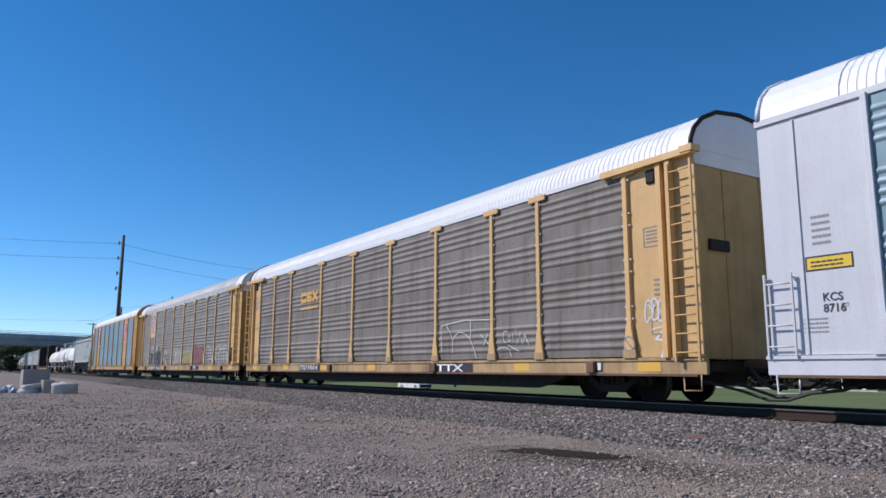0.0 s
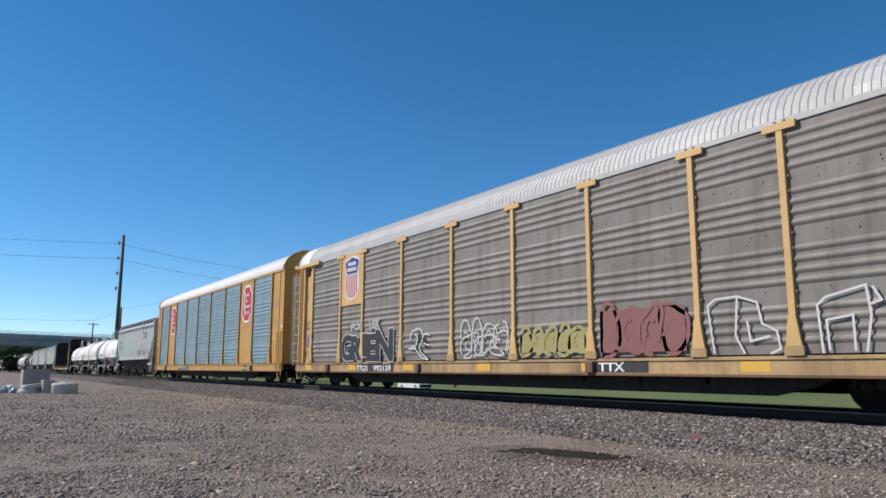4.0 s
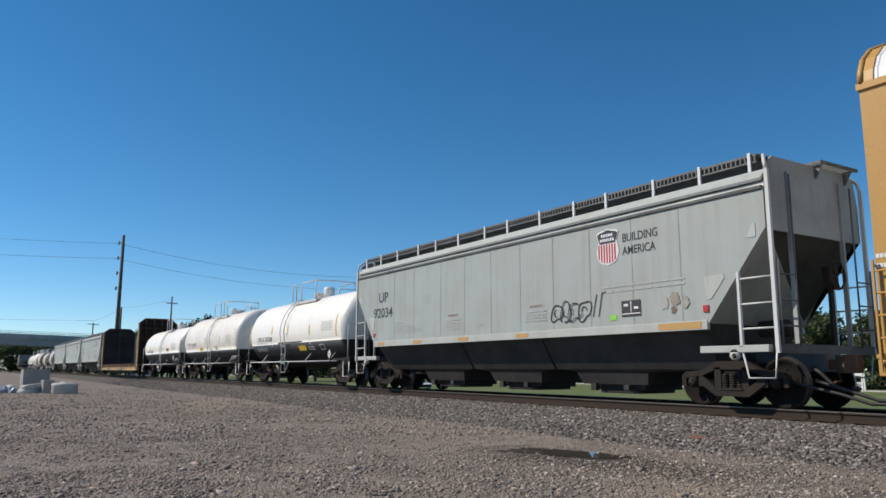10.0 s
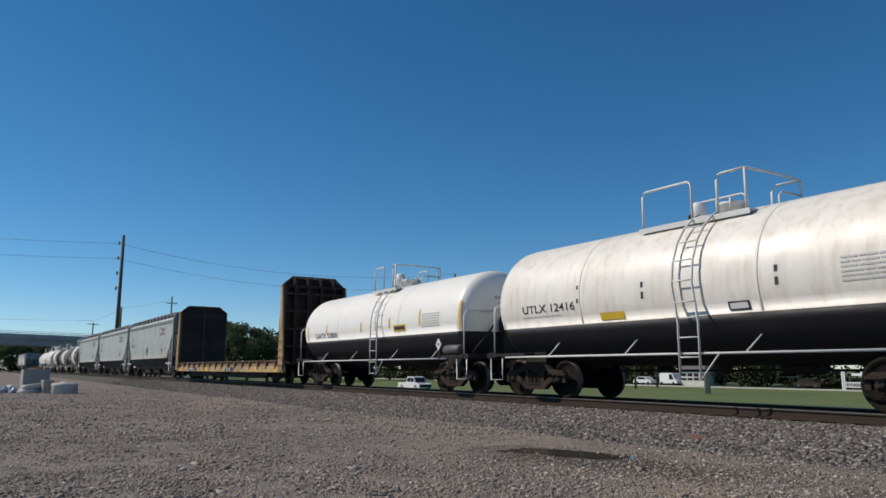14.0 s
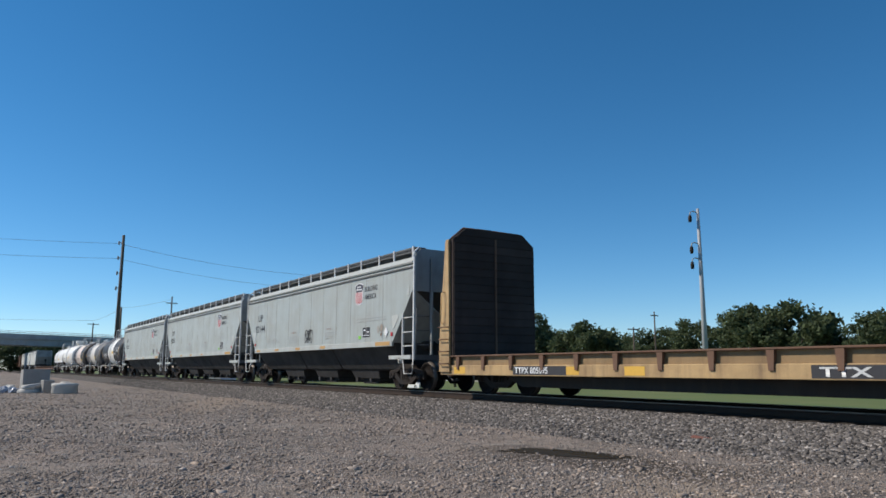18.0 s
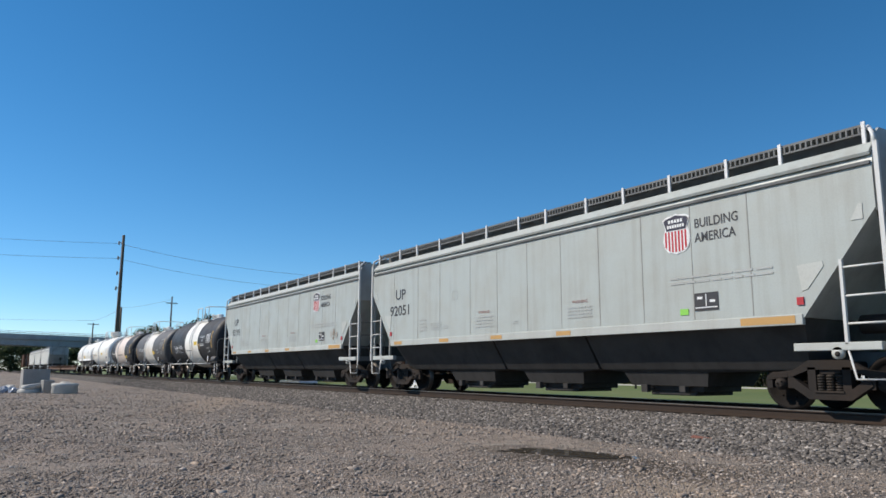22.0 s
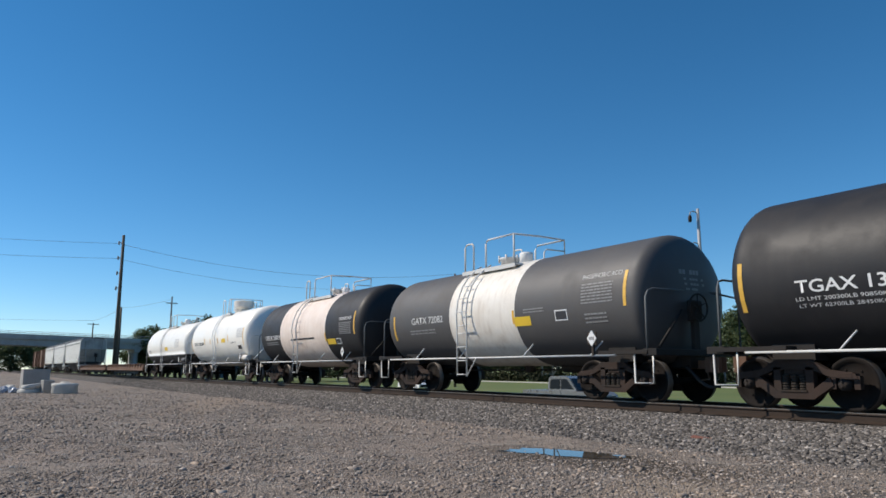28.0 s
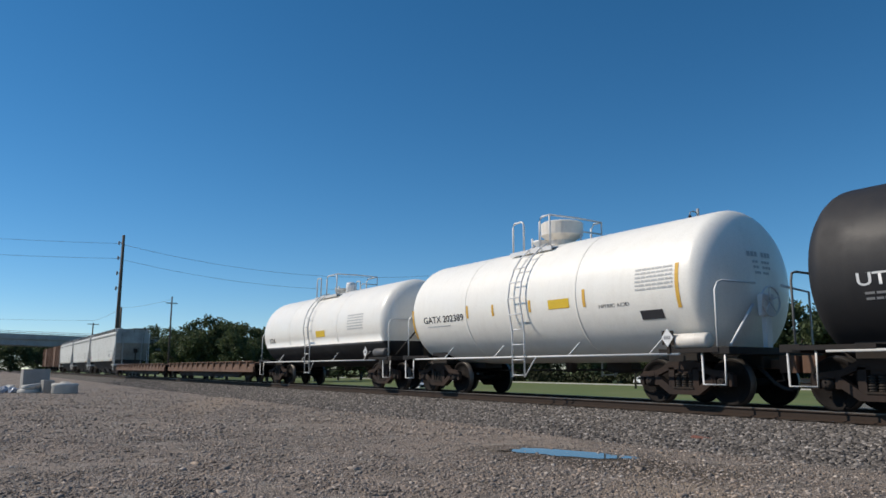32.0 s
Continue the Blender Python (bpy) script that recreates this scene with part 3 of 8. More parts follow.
    # ends: two door leaves that curve in at the top, a painted cap above them
    for s in (1, -1):
        capm = M[style["cap"]]
        for a, b in ((-1.55, -0.62), (-0.60, 0.60), (0.62, 1.55)):
            bm = bmesh.new()
            box(bm, s * (h - 0.22) - 0.04, s * (h - 0.22) + 0.04, a, b, 0.9, eave - 0.25, bevel=0.01)
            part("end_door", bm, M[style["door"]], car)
        if not style["hood"]:
            for y in (-1.38, 1.38):
                bm = bmesh.new()
                box(bm, s * (h - 0.20) - 0.06, s * (h - 0.20) + 0.06, y - 0.20, y + 0.20, 0.9, eave - 0.22, bevel=0.01)
                part("corner_column", bm, yel, car)
        bm = bmesh.new()
        if style["hood"] and style.get("slot", True):
            box(bm, s * (h - 0.15) - 0.03, s * (h - 0.15) + 0.03, -1.15, -0.55, 3.02, 3.24)
        if style["hood"] and style.get("slot", True):
            part("door_slot", bm, M["black"], car)
        else:
            bm.free()
        bm = bmesh.new()
        pr = [(y, z) for y, z in prof]
        prism(bm, [(-1.55, eave - 0.25)] + pr + [(1.55, eave - 0.25)], "x", *sorted((s * (h - 0.32), s * (h - 0.14))))
        part("roof_cap", bm, capm, car)
        bm = bmesh.new()                              # smooth end sheet over the ribs
        prism(bm, [(y * 1.012, z + 0.016) for y, z in pr], "x", *sorted((s * (h - 0.30 - style.get("sheet", 0.3)), s * (h - 0.13))))
        part("roof_end_sheet", bm, M[style.get("sheetm", style["cap"])], car)
        bm = bmesh.new()
        rim = [(s * (h - 0.12), y * 1.01, z + 0.01) for y, z in prof]
        tube(bm, rim, 0.05, 5)
        part("roof_rim", bm, M[style.get("rim", "black")], car)
    if style["hood"]:
        # bracket rail over the end door guides, corner ladders standing out at the very end
        bm = bmesh.new()
        prism(bm, [(0, eave - 0.12), (2.45, eave - 0.10), (2.45, eave + 0.03), (0, eave + 0.02)], "y", -0.16, 0.02)
        box(bm, 2.2, 2.5, -0.18, 0.1, eave - 0.06, eave + 0.07)
        hood = mesh_of("door_hood", bm, yel)
        bm = bmesh.new()
        box(bm, 0.02, 0.14, -0.12, 0.0, 0.93, eave - 0.12)
        box(bm, -0.24, -0.12, -0.1, 0.0, 0.93, eave - 0.12)
        jamb = mesh_of("door_jamb", bm, yel)
        lad = ladder_mesh(0.55, eave - 1.05, 11, mat=style["yellow"], stand=0.12, rail=0.045)
        for sx in (1, -1):
            for sy in (1, -1):
                r = 0 if sx * sy > 0 else 180
                m = pose(sx * (h - 2.47), NEAR * sy, 0, 0, 0, 0) if True else None
                mir = Matrix.Diagonal((sx, sy, 1, 1))
                put("door_hood", hood, car, m @ mir)
                put("door_jamb", jamb, car, pose(sx * (h - 0.72), NEAR * sy, 0) @ mir)
                put("ladder", lad, car, pose(sx * (h - 0.6), NEAR * sy, 0.84) @ mir)
        bm = bmesh.new()
        box(bm, -0.13, 0.13, -0.05, 0.03, eave - 0.75, eave - 0.45, bevel=0.03)
        latch = mesh_of("door_latch", bm, M["black"])
        for sx in (1, -1):
            put("door_latch", latch, car, pose(sx * (h - 1.15), NEAR, 0.28))
    else:
        lz, lh, ln = style.get("low_ladder", (0.66, 1.7, 5))
        lad = ladder_mesh(0.5, lh, ln, mat=style.get("ladder", style["yellow"]), stand=0.06, rail=0.035)
        for sx in (1, -1):
            for sy in (1, -1):
                put("ladder", lad, car, pose(sx * (h - 0.08), NEAR * sy, lz) @ Matrix.Diagonal((-sx, sy, 1, 1)))
    # stirrup steps under the corners
    bm = bmesh.new()
    tube(bm, [(-0.2, 0, 0.62), (-0.2, 0, 0.3), (0.2, 0, 0.3), (0.2, 0, 0.62)], 0.018)
    st = mesh_of("stirrup", bm, M[style["sill"]])
    for sx in (1, -1):
        for y in (NEAR, FAR):
            put("stirrup", st, car, pose(sx * (h - 0.35), y, 0))
    # long trainline hoses that sag below the rear coupling
    for y0, dz, dx in ((-0.95, 0.0, 0.0), (-0.7, 0.05, 0.35)):
        bm = bmesh.new()
        tube(bm, [(-h + 1.3 - dx, y0, 0.50), (-h + 0.9 - dx, y0, 0.36 + dz), (-h + 0.35, y0, 0.30 + dz), (-h - 0.15, y0 + 0.1, 0.16 + dz), (-h - 0.55, y0 + 0.1, 0.15 + dz), (-h - 1.0, y0, 0.30 + dz), (-h - 1.6 + dx, y0, 0.42), (-h - 1.9 + dx, y0, 0.52)], 0.03, 7)
        part("trainline_hose", bm, M["rubber"], car)
    running_gear(car, (h - 3.0, -h + 3.0), h + 0.55)
    return car, h, X


def shield(parent, x0, x1, z0, z1, y, head="blue"):
    """A shield: dark blue head over red and white stripes, with a pale edge."""
    w, t = x1 - x0, z1 - z0
    out = [(0.5, 0), (0.62, 0.035), (0.80, 0.06), (0.93, 0.16), (1.0, 0.34), (0.97, 0.52), (0.90, 0.66), (0.97, 0.80), (1.0, 0.88), (0.90, 0.93), (0.80, 0.955), (0.72, 0.955), (0.60, 0.965), (0.5, 1.0)]
    full = out + [(1 - a, b) for a, b in out[-2:0:-1]]

    def sc(pts, k):
        return [(x0 + w * (0.5 + (a - 0.5) * k), z0 + t * (0.5 + (b - 0.5) * k)) for a, b in pts]
    polys = [(sc(full, 1.05), 3, 0), (sc(full, 1.0), 0, 1)]
    polys.append((sc([p for p in full if p[1] >= 0.59] if False else [(0.10, 0.60), (0.90, 0.60), (0.90, 0.66), (0.97, 0.80), (1.0, 0.88), (0.90, 0.93), (0.72, 0.955), (0.5, 1.0), (0.28, 0.955), (0.10, 0.93), (0.0, 0.88), (0.03, 0.80), (0.10, 0.66)], 0.96), 1, 2))
    def low(a):                                   # lower edge of the shield at a
        q = abs(a - 0.5) * 2
        return 0.02 + 0.05 * q + 0.34 * max(0.0, q - 0.45) ** 1.4
    for k in range(7):
        a = 0.045 + 0.91 * k / 7
        b = a + 0.072
        polys.append((sc([(a, low(a)), (b, low(b)), (b, 0.58), (a, 0.58)], 0.97), 2, 2))
    for lo, hi, n, x0_, x1_ in ((0.80, 0.885, 5, 0.2, 0.8), (0.665, 0.75, 7, 0.15, 0.85)):
        for k in range(n):
            a = x0_ + (x1_ - x0_) * k / n
            polys.append((sc([(a, lo), (a + (x1_ - x0_) / n * 0.72, lo), (a + (x1_ - x0_) / n * 0.72, hi), (a, hi)], 0.96), 0, 3))
    return decal("shield_emblem", parent, polys, [M["white"], M[head], M["red"], M["white"]], y, "shield emblem with %s head and red stripes" % ("blue" if head == "blue" else "black"))


def octagon(parent, x0, x1, z0, z1, y):
    """A red octagon with a white border and pale bars for its writing."""
    w, t = x1 - x0, z1 - z0
    o = [(0.29, 0), (0.71, 0), (1, 0.22), (1, 0.78), (0.71, 1), (0.29, 1), (0, 0.78), (0, 0.22)]

    def sc(pts, k=1.0):
        return [(x0 + w * (0.5 + (a - 0.5) * k), z0 + t * (0.5 + (b - 0.5) * k)) for a, b in pts]
    polys = [(sc(o, 1.06), 1, 0), (sc(o, 1.02), 0, 1), (sc(o, 0.90), 1, 2)]
    rows = []
    for z, n, shift in ((0.70, 5, 0.0), (0.535, 3, -0.015), (0.37, 7, -0.015), (0.195, 5, 0.06)):       # a tall first stroke, then a run of short ones
        x = 0.185 + shift
        rows += [(x, x + 0.045, z - 0.02, z + 0.145), (x + 0.065, x + 0.12, z + 0.05, z + 0.145), (x + 0.075, x + 0.13, z - 0.02, z + 0.035)]
        for k in range(n):
            q = x + 0.155 + 0.077 * k
            rows += [(q, q + 0.022, z + 0.01, z + 0.095), (q + 0.034, q + 0.056, z + 0.01, z + 0.095 - 0.03 * (k % 2))]
    for a, b, lo, hi in rows:
        polys.append((sc([(a, lo), (b, lo), (b, hi), (a, hi)], 0.96), 0, 3))
    return decal("octagon_emblem", parent, polys, [M["white"], M["red"]], y, "red octagon emblem with white border")
# ---------------------------------------------------------------- covered hoppers
def hopper_shell(h, mats):
    """Body with curved sides that lean in below the roof, sloped ends, arched roof."""
    bm = bmesh.new()
    prof = [(-1.55, 1.56), (-1.55, 3.2), (-1.55, 3.86), (-1.50, 4.04), (-1.32, 4.24), (-0.9, 4.40), (0.0, 4.50)]
    prof = prof + [(-y, z) for y, z in prof[-2::-1]]

    def xs(z):
        return h if z >= 3.2 else h - 1.30 * (3.2 - z) / 1.64
    cols = []
    for f in np.linspace(-1, 1, 25):
        cols.append([bm.verts.new((f * xs(z), y, z)) for y, z in prof])
    # a ring of points where the slope begins keeps the corner crisp
    for a, b in zip(cols, cols[1:]):
        for k in range(len(prof) - 1):
            q = bm.faces.new((a[k], b[k], b[k + 1], a[k + 1]))
            q.smooth = False
    for e in (cols[0], cols[-1]):
        bm.faces.new(e).material_index = 1
    bm.faces.new([c[0] for c in cols] + [c[-1] for c in cols[::-1]]).material_index = 1
    return mesh_of("shell", bm, mats)


def hopper(name, c0, c1, label, number, mark="UP", shell="hopper", logo=True, extra=(), near=True):
    car, h = new_car(name, c0, c1, label, "railcar", "covered hoppers of the train")
    put("shell", hopper_shell(h - 0.1, [M[shell], M["hopper_head"]]), car)
    # outlet bays, coloured near-black for grime plus the shade under the body
    for k, m in enumerate((-3.5, 0.05, 3.6)):
        out = h - 1.45 - abs(m)
        ta, tb = (out if k == 0 else 1.75), (out if k == 2 else 1.75)       # reach of this bay to either side
        bm = bmesh.new()

        def ring(fa, fb, hw, z):
            return [bm.verts.new((x, y, z)) for x, y in ((m - fa, -hw), (m + fb, -hw), (m + fb, hw), (m - fa, hw))]
        top = ring(ta, tb, 1.47, 1.57)
        mid = ring(ta - (0.30 if k == 0 else 0.02), tb - (0.30 if k == 2 else 0.02), 0.93, 0.70)
        neck = ring(1.12, 1.12, 0.86, 0.64)
        low = ring(1.0, 1.0, 0.74, 0.36)
        for p, q in ((top, mid), (mid, neck), (neck, low)):
            for j in range(4):
                bm.faces.new((p[j], p[(j + 1) % 4], q[(j + 1) % 4], q[j]))
        bm.faces.new(low)
        part("outlet_bay", bm, M["hopper_dirt_shade"], car)
        bm = bmesh.new()
        box(bm, m - 0.85, m + 0.80, -0.62, 0.62, 0.24, 0.37, bevel=0.02)
        box(bm, m - 0.60, m + 0.60, -0.60, 0.60, 0.16, 0.25, bevel=0.02)
        tube(bm, [(m - 0.5, -0.9, 0.30), (m - 0.5, 0.9, 0.30)], 0.04)
        box(bm, m - 0.58, m - 0.42, -0.92, -0.80, 0.22, 0.38)
        box(bm, m + 0.35, m + 0.5, -0.82, -0.7, 0.24, 0.36)
        part("outlet_gate", bm, M["hopper_dirt_shade"], car)
    # slope sheets, in the same shade-darkened colour, and centre sill towards the ends
    for s in (1, -1):
        bm = bmesh.new()
        prism(bm, [(s * (h - 1.40), 1.62), (s * (h - 0.16), 3.18), (s * (h - 1.0), 3.18), (s * (h - 2.2), 1.62)], "y", -1.44, 1.44)
        part("slope_sheet", bm, M["hopper_dirt_shade"], car)
        # gusset pads on the sloped corners, marker plate, jacking lug
        for sy in (-1, 1):
            ya, yb = sorted((sy * 1.548, sy * 1.572))
            for pts in ([(h - 0.50, 3.05), (h - 0.30, 3.05), (h - 0.30, 3.30), (h - 0.36, 3.30)], [(h - 1.46, 2.44), (h - 1.02, 2.46), (h - 1.00, 2.38), (h - 1.30, 2.02), (h - 1.40, 2.0)]):
                bm = bmesh.new()
                prism(bm, [(s * a, b) for a, b in pts], "y", *sorted((sy * 1.548, sy * 1.560)))
                part("gusset_plate", bm, M["hopper_plate"], car)
            bm = bmesh.new()
            box(bm, *sorted((s * (h - 1.50), s * (h - 1.38))), ya, yb, 1.77, 1.90)
            part("marker_plate", bm, M["red"], car, "small red marker plate")
            bm = bmesh.new()
            box(bm, *sorted((s * (h - 1.62), s * (h - 0.18))), *sorted((sy * 1.44, sy * 1.57)), 1.0, 1.13, bevel=0.01)
            lathe(bm, [(min(sy * 1.5, sy * 1.57), 0.0), (min(sy * 1.5, sy * 1.57), 0.10), (max(sy * 1.5, sy * 1.57), 0.10), (max(sy * 1.5, sy * 1.57), 0.0)], "y", 14, at=(s * (h - 0.88), 0, 0.96))
            part("corner_ledge", bm, M["hopper_plate"], car)
            bm = bmesh.new()
            lathe(bm, [(sy * 1.572, 0.0), (sy * 1.572, 0.045), (sy * 1.576, 0.045), (sy * 1.576, 0.0)], "y", 12, at=(s * (h - 0.88), 0, 0.945))
            part("lift_hole", bm, M["black"], car)
        bm = bmesh.new()
        box(bm, s * h - 0.06, s * h + 0.02, -1.5, 1.5, 0.98, 1.14)
        box(bm, *sorted((s * (h - 1.4), s * h)), -0.2, 0.2, 0.66, 1.0)
        endm = bm
        for y in (-0.85, 0.85):
            bm = bmesh.new()
            box(bm, s * (h - 0.08) - 0.04, s * (h - 0.08) + 0.04, y - 0.03, y + 0.03, 1.0, 4.3)
            part("end_post", bm, M["hopper_head"], car)
        bm = endm
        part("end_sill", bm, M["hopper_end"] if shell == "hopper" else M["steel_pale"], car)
        bm = bmesh.new()                              # brake wheel and cylinder under the slope
        if s > 0:
            tube(bm, [(h + 0.04, 0.35 + 0.27 * math.cos(t), 2.45 + 0.27 * math.sin(t)) for t in np.linspace(0, 2 * math.pi, 19)], 0.02, 6)
            for t in (0.3, 1.9, 3.4, 5.0):
                tube(bm, [(h + 0.0, 0.35, 2.45), (h + 0.04, 0.35 + 0.27 * math.cos(t), 2.45 + 0.27 * math.sin(t))], 0.014, 5)
            box(bm, h - 0.16, h - 0.01, 0.18, 0.52, 2.2, 2.62, bevel=0.03)
            box(bm, h - 0.13, h - 0.07, 0.30, 0.40, 1.1, 2.25)
            part("brake_wheel", bm, M["frame"], car)
            bm = bmesh.new()
            lathe(bm, [(s * (h - 0.95), 0.0), (s * (h - 0.95), 0.16), (s * (h - 0.4), 0.16), (s * (h - 0.4), 0.0)], "x", 12, at=(0, -0.6, 1.45))
            part("brake_cylinder", bm, M["frame"], car)
        else:
            bm.free()
        bm = bmesh.new()                              # flat end sheet up to the roof's edge
        prism(bm, [(-1.50, 3.16), (-1.50, 3.95), (-1.44, 4.36), (-1.25, 4.54), (1.25, 4.54), (1.44, 4.36), (1.50, 3.95), (1.50, 3.16)], "x", *sorted((s * (h - 0.13), s * (h - 0.085))))
        part("end_sheet", bm, M["hopper_head"], car)
        bm = bmesh.new()                              # grated walk across the end, at the roof's height
        box(bm, *sorted((s * (h - 0.30), s * (h - 0.26))), 0.0, 1.36, 4.54, 4.62)
        box(bm, *sorted((s * (h + 0.08), s * (h + 0.11))), 0.0, 1.30, 4.56, 4.62)
        for k in range(22):
            y = 0.02 + 1.27 * k / 21
            box(bm, *sorted((s * (h - 0.28), s * (h + 0.10))), y - 0.008, y + 0.008, 4.57, 4.61)
        for y in (0.1, 1.1):
            prism(bm, [(s * (h - 0.08), 4.30), (s * (h - 0.05), 4.30), (s * (h + 0.09), 4.56), (s * (h - 0.08), 4.56)], "y", y - 0.015, y + 0.015)
        part("end_walk", bm, M["grate"], car)
        # side ladder, corner post with a bent top, end ladder
        pale = M["steel_pale"]
        for sy in (1, -1):
            bm = bmesh.new()
            y = sy * 1.54
            box(bm, s * (h - 0.02) - 0.035, s * (h - 0.02) + 0.035, y - 0.03, y + 0.03, 0.98, 4.25)
            tube(bm, [(s * (h - 0.02), y, 4.22), (s * (h - 0.06), y + (-0.02) * sy, 4.40), (s * (h - 0.25), y - 0.30 * sy, 4.60)], 0.035, 6)
            part("corner_post", bm, pale, car)
            bm = bmesh.new()
            box(bm, s * (h - 0.72) - 0.025, s * (h - 0.72) + 0.025, y - 0.03, y + 0.03, 1.1, 2.45)
            for z in (1.42, 1.86, 2.32):
                tube(bm, [(s * (h - 0.72), y, z), (s * (h - 0.02), y, z)], 0.018, 5)
            tube(bm, [(s * (h - 0.72), y, 1.05), (s * (h - 0.62), y, 0.55), (s * (h - 0.1), y, 0.55), (s * (h - 0.05), y, 1.05)], 0.02, 5)
            part("side_ladder", bm, pale, car)
            bm = bmesh.new()
            for yy in (sy * 1.5, sy * 1.0):
                tube(bm, [(s * (h + 0.06), yy, 1.1), (s * (h + 0.06), yy, 4.2 if yy == sy * 1.0 else 2.6)], 0.018, 5)
            for z in (1.45, 1.9, 2.35):
                tube(bm, [(s * (h + 0.06), sy * 1.0, z), (s * (h + 0.06), sy * 1.5, z)], 0.016, 5)
            part("end_ladder", bm, M["hopper_end"], car)
    # side sill strip, eave lip, weld seams
    for sy in (1, -1):
        bm = bmesh.new()
        box(bm, -h + 1.42, h - 1.42, sy * 1.53 - 0.04, sy * 1.53 + 0.04, 1.44, 1.62, bevel=0.008)
        part("side_sill", bm, M["hopper_plate"], car)
        bm = bmesh.new()
        a, b = sorted((sy * 1.50, sy * 1.585))
        box(bm, -h + 0.12, h - 0.12, a, b, 3.90, 3.955)
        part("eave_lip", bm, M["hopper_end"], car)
        bm = bmesh.new()
        a, b = sorted((sy * 1.30, sy * 1.60))
        prism(bm, [(sy * 1.55, 4.05), (sy * 1.57, 4.10), (sy * 1.42, 4.28), (sy * 1.36, 4.26)], "x", -h + 0.12, h - 0.12)
        part("eave", bm, M[shell], car)
        for x in [v for v in (-h + 1.62, -5.45, -4.16, *[-2.57 + 1.265 * k for k in range(8)]) if abs(v) < h - 1.5]:
            bm = bmesh.new()
            box(bm, x - 0.010, x + 0.010, *sorted((sy * 1.545, sy * 1.554)), 1.64, 3.88)
            part("weld_seam", bm, M["hopper_seam"], car)
        # roof walk: brackets, boards
        bm = bmesh.new()
        a, b = sorted((sy * 0.95, sy * 1.38))
        box(bm, -h + 0.3, h - 0.3, a, b, 4.58, 4.62)
        box(bm, -h + 0.2, h - 0.2, sy * 1.0 - 0.01, sy * 1.0 + 0.01, 4.40, 4.58)
        for x in np.arange(-h + 0.3, h - 0.3, 0.10):
            box(bm, x, x + 0.03, sy * 1.375 - 0.01, sy * 1.375 + 0.01, 4.48, 4.58)
        box(bm, -h + 0.3, h - 0.3, sy * 1.37 - 0.012, sy * 1.37 + 0.004, 4.45, 4.48)
        part("roof_walk", bm, M["grate"], car)
        bm = bmesh.new()
        box(bm, -0.03, 0.03, sy * 1.39 - 0.02, sy * 1.39 + 0.02, 4.22, 4.65)
        br = mesh_of("walk_bracket", bm, M["roof_white"])
        for x in np.linspace(-h + 0.35, h - 0.35, 14):
            put("walk_bracket", br, car, pose(x + 0.1 * math.sin(7 * x), 0, 0))
    bm = bmesh.new()
    for k in range(5):
        x = -h * 0.8 + h * 1.6 * k / 4
        box(bm, x - 1.2, x + 1.2, -0.35, 0.35, 4.46, 4.60, bevel=0.03)
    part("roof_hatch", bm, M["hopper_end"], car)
    # lettering, labels
    y = -1.555
    if near:
        X = lambda c: (c0 + c1) / 2 - c
        if mark:
            write(mark, car, -h + 1.72, y - 0.001, 2.94, 0.32, M["ink"], 0.006, sx=1.22)
            write(number, car, -h + 1.36, y - 0.001, 2.42, 0.32, M["ink"], 0.006, sx=1.2)
        polys = bars(-5.35, 2.24, 0.45, 0.42, 4, 0, 0, 3) + bars(h - 4.15, 2.52, 2.3, 0.2, 2, 0, 0, 4) + bars(-4.67, 2.09, 0.62, 0.25, 4, 0, 0, 6) + bars(-4.0, 1.98, 0.3, 0.12, 2, 0, 0, 7)
        polys += bars(-2.3, 2.14, 0.82, 0.34, 4, 0, 0, 8) + bars(1.42, 2.14, 0.84, 0.30, 4, 0, 0, 9) + bars(-0.64, 1.94, 0.22, 0.1, 2, 0, 0, 10)
        polys += stroke([(-3.47, 2.7), (-3.21, 2.7), (-3.21, 2.93), (-3.47, 2.93), (-3.47, 2.7)], 0.014, 0)
        for x in (-2.16, 1.59):
            write("WARNING", car, x, y - 0.004, 2.20, 0.068, M["faded_red"], 0.001, sx=1.1)
        lx = h - 3.32
        polys += [rect(lx - 0.27, lx + 0.27, 1.80, 2.14, 2, 0), rect(lx - 0.01, lx + 0.01, 1.88, 2.12, 1, 1), rect(lx - 0.25, lx + 0.25, 1.85, 1.87, 1, 1), rect(lx - 0.20, lx - 0.08, 2.02, 2.07, 1, 1), rect(lx + 0.08, lx + 0.2, 1.95, 2.0, 1, 1)]
        polys += [rect(lx - 0.62, lx - 0.42, 1.74, 1.86, 4, 0)]
        decal("stencil", car, polys, [M["faint"], M["white"], M["ink"], M["red"], M["green"]], y - 0.002)
        for st_ in [rect(x, x + 0.5, 1.48, 1.58, 0, 0) for x in (-h + 1.7, -4.16, -1.59, 1.04)] + [rect(h - 2.6, h - 1.55, 1.47, 1.60, 0, 0)]:
            decal("reflector_strip", car, [st_], [M["amber_dull"]], -1.572)
        if logo:
            shield(car, h - 4.26, h - 3.62, 2.97, 3.76, y - 0.002, "shield_dark")
            write("BUILDING", car, h - 3.51, y - 0.001, 3.41, 0.18, M["ink"], 0.003, sx=0.85)
            write("AMERICA", car, h - 3.51, y - 0.001, 3.13, 0.18, M["ink"], 0.003, sx=0.85)
        for fn in extra:
            fn(car, h, y - 0.006)
    running_gear(car, (h - 1.35, -h + 1.35), h + 0.45)
    return car


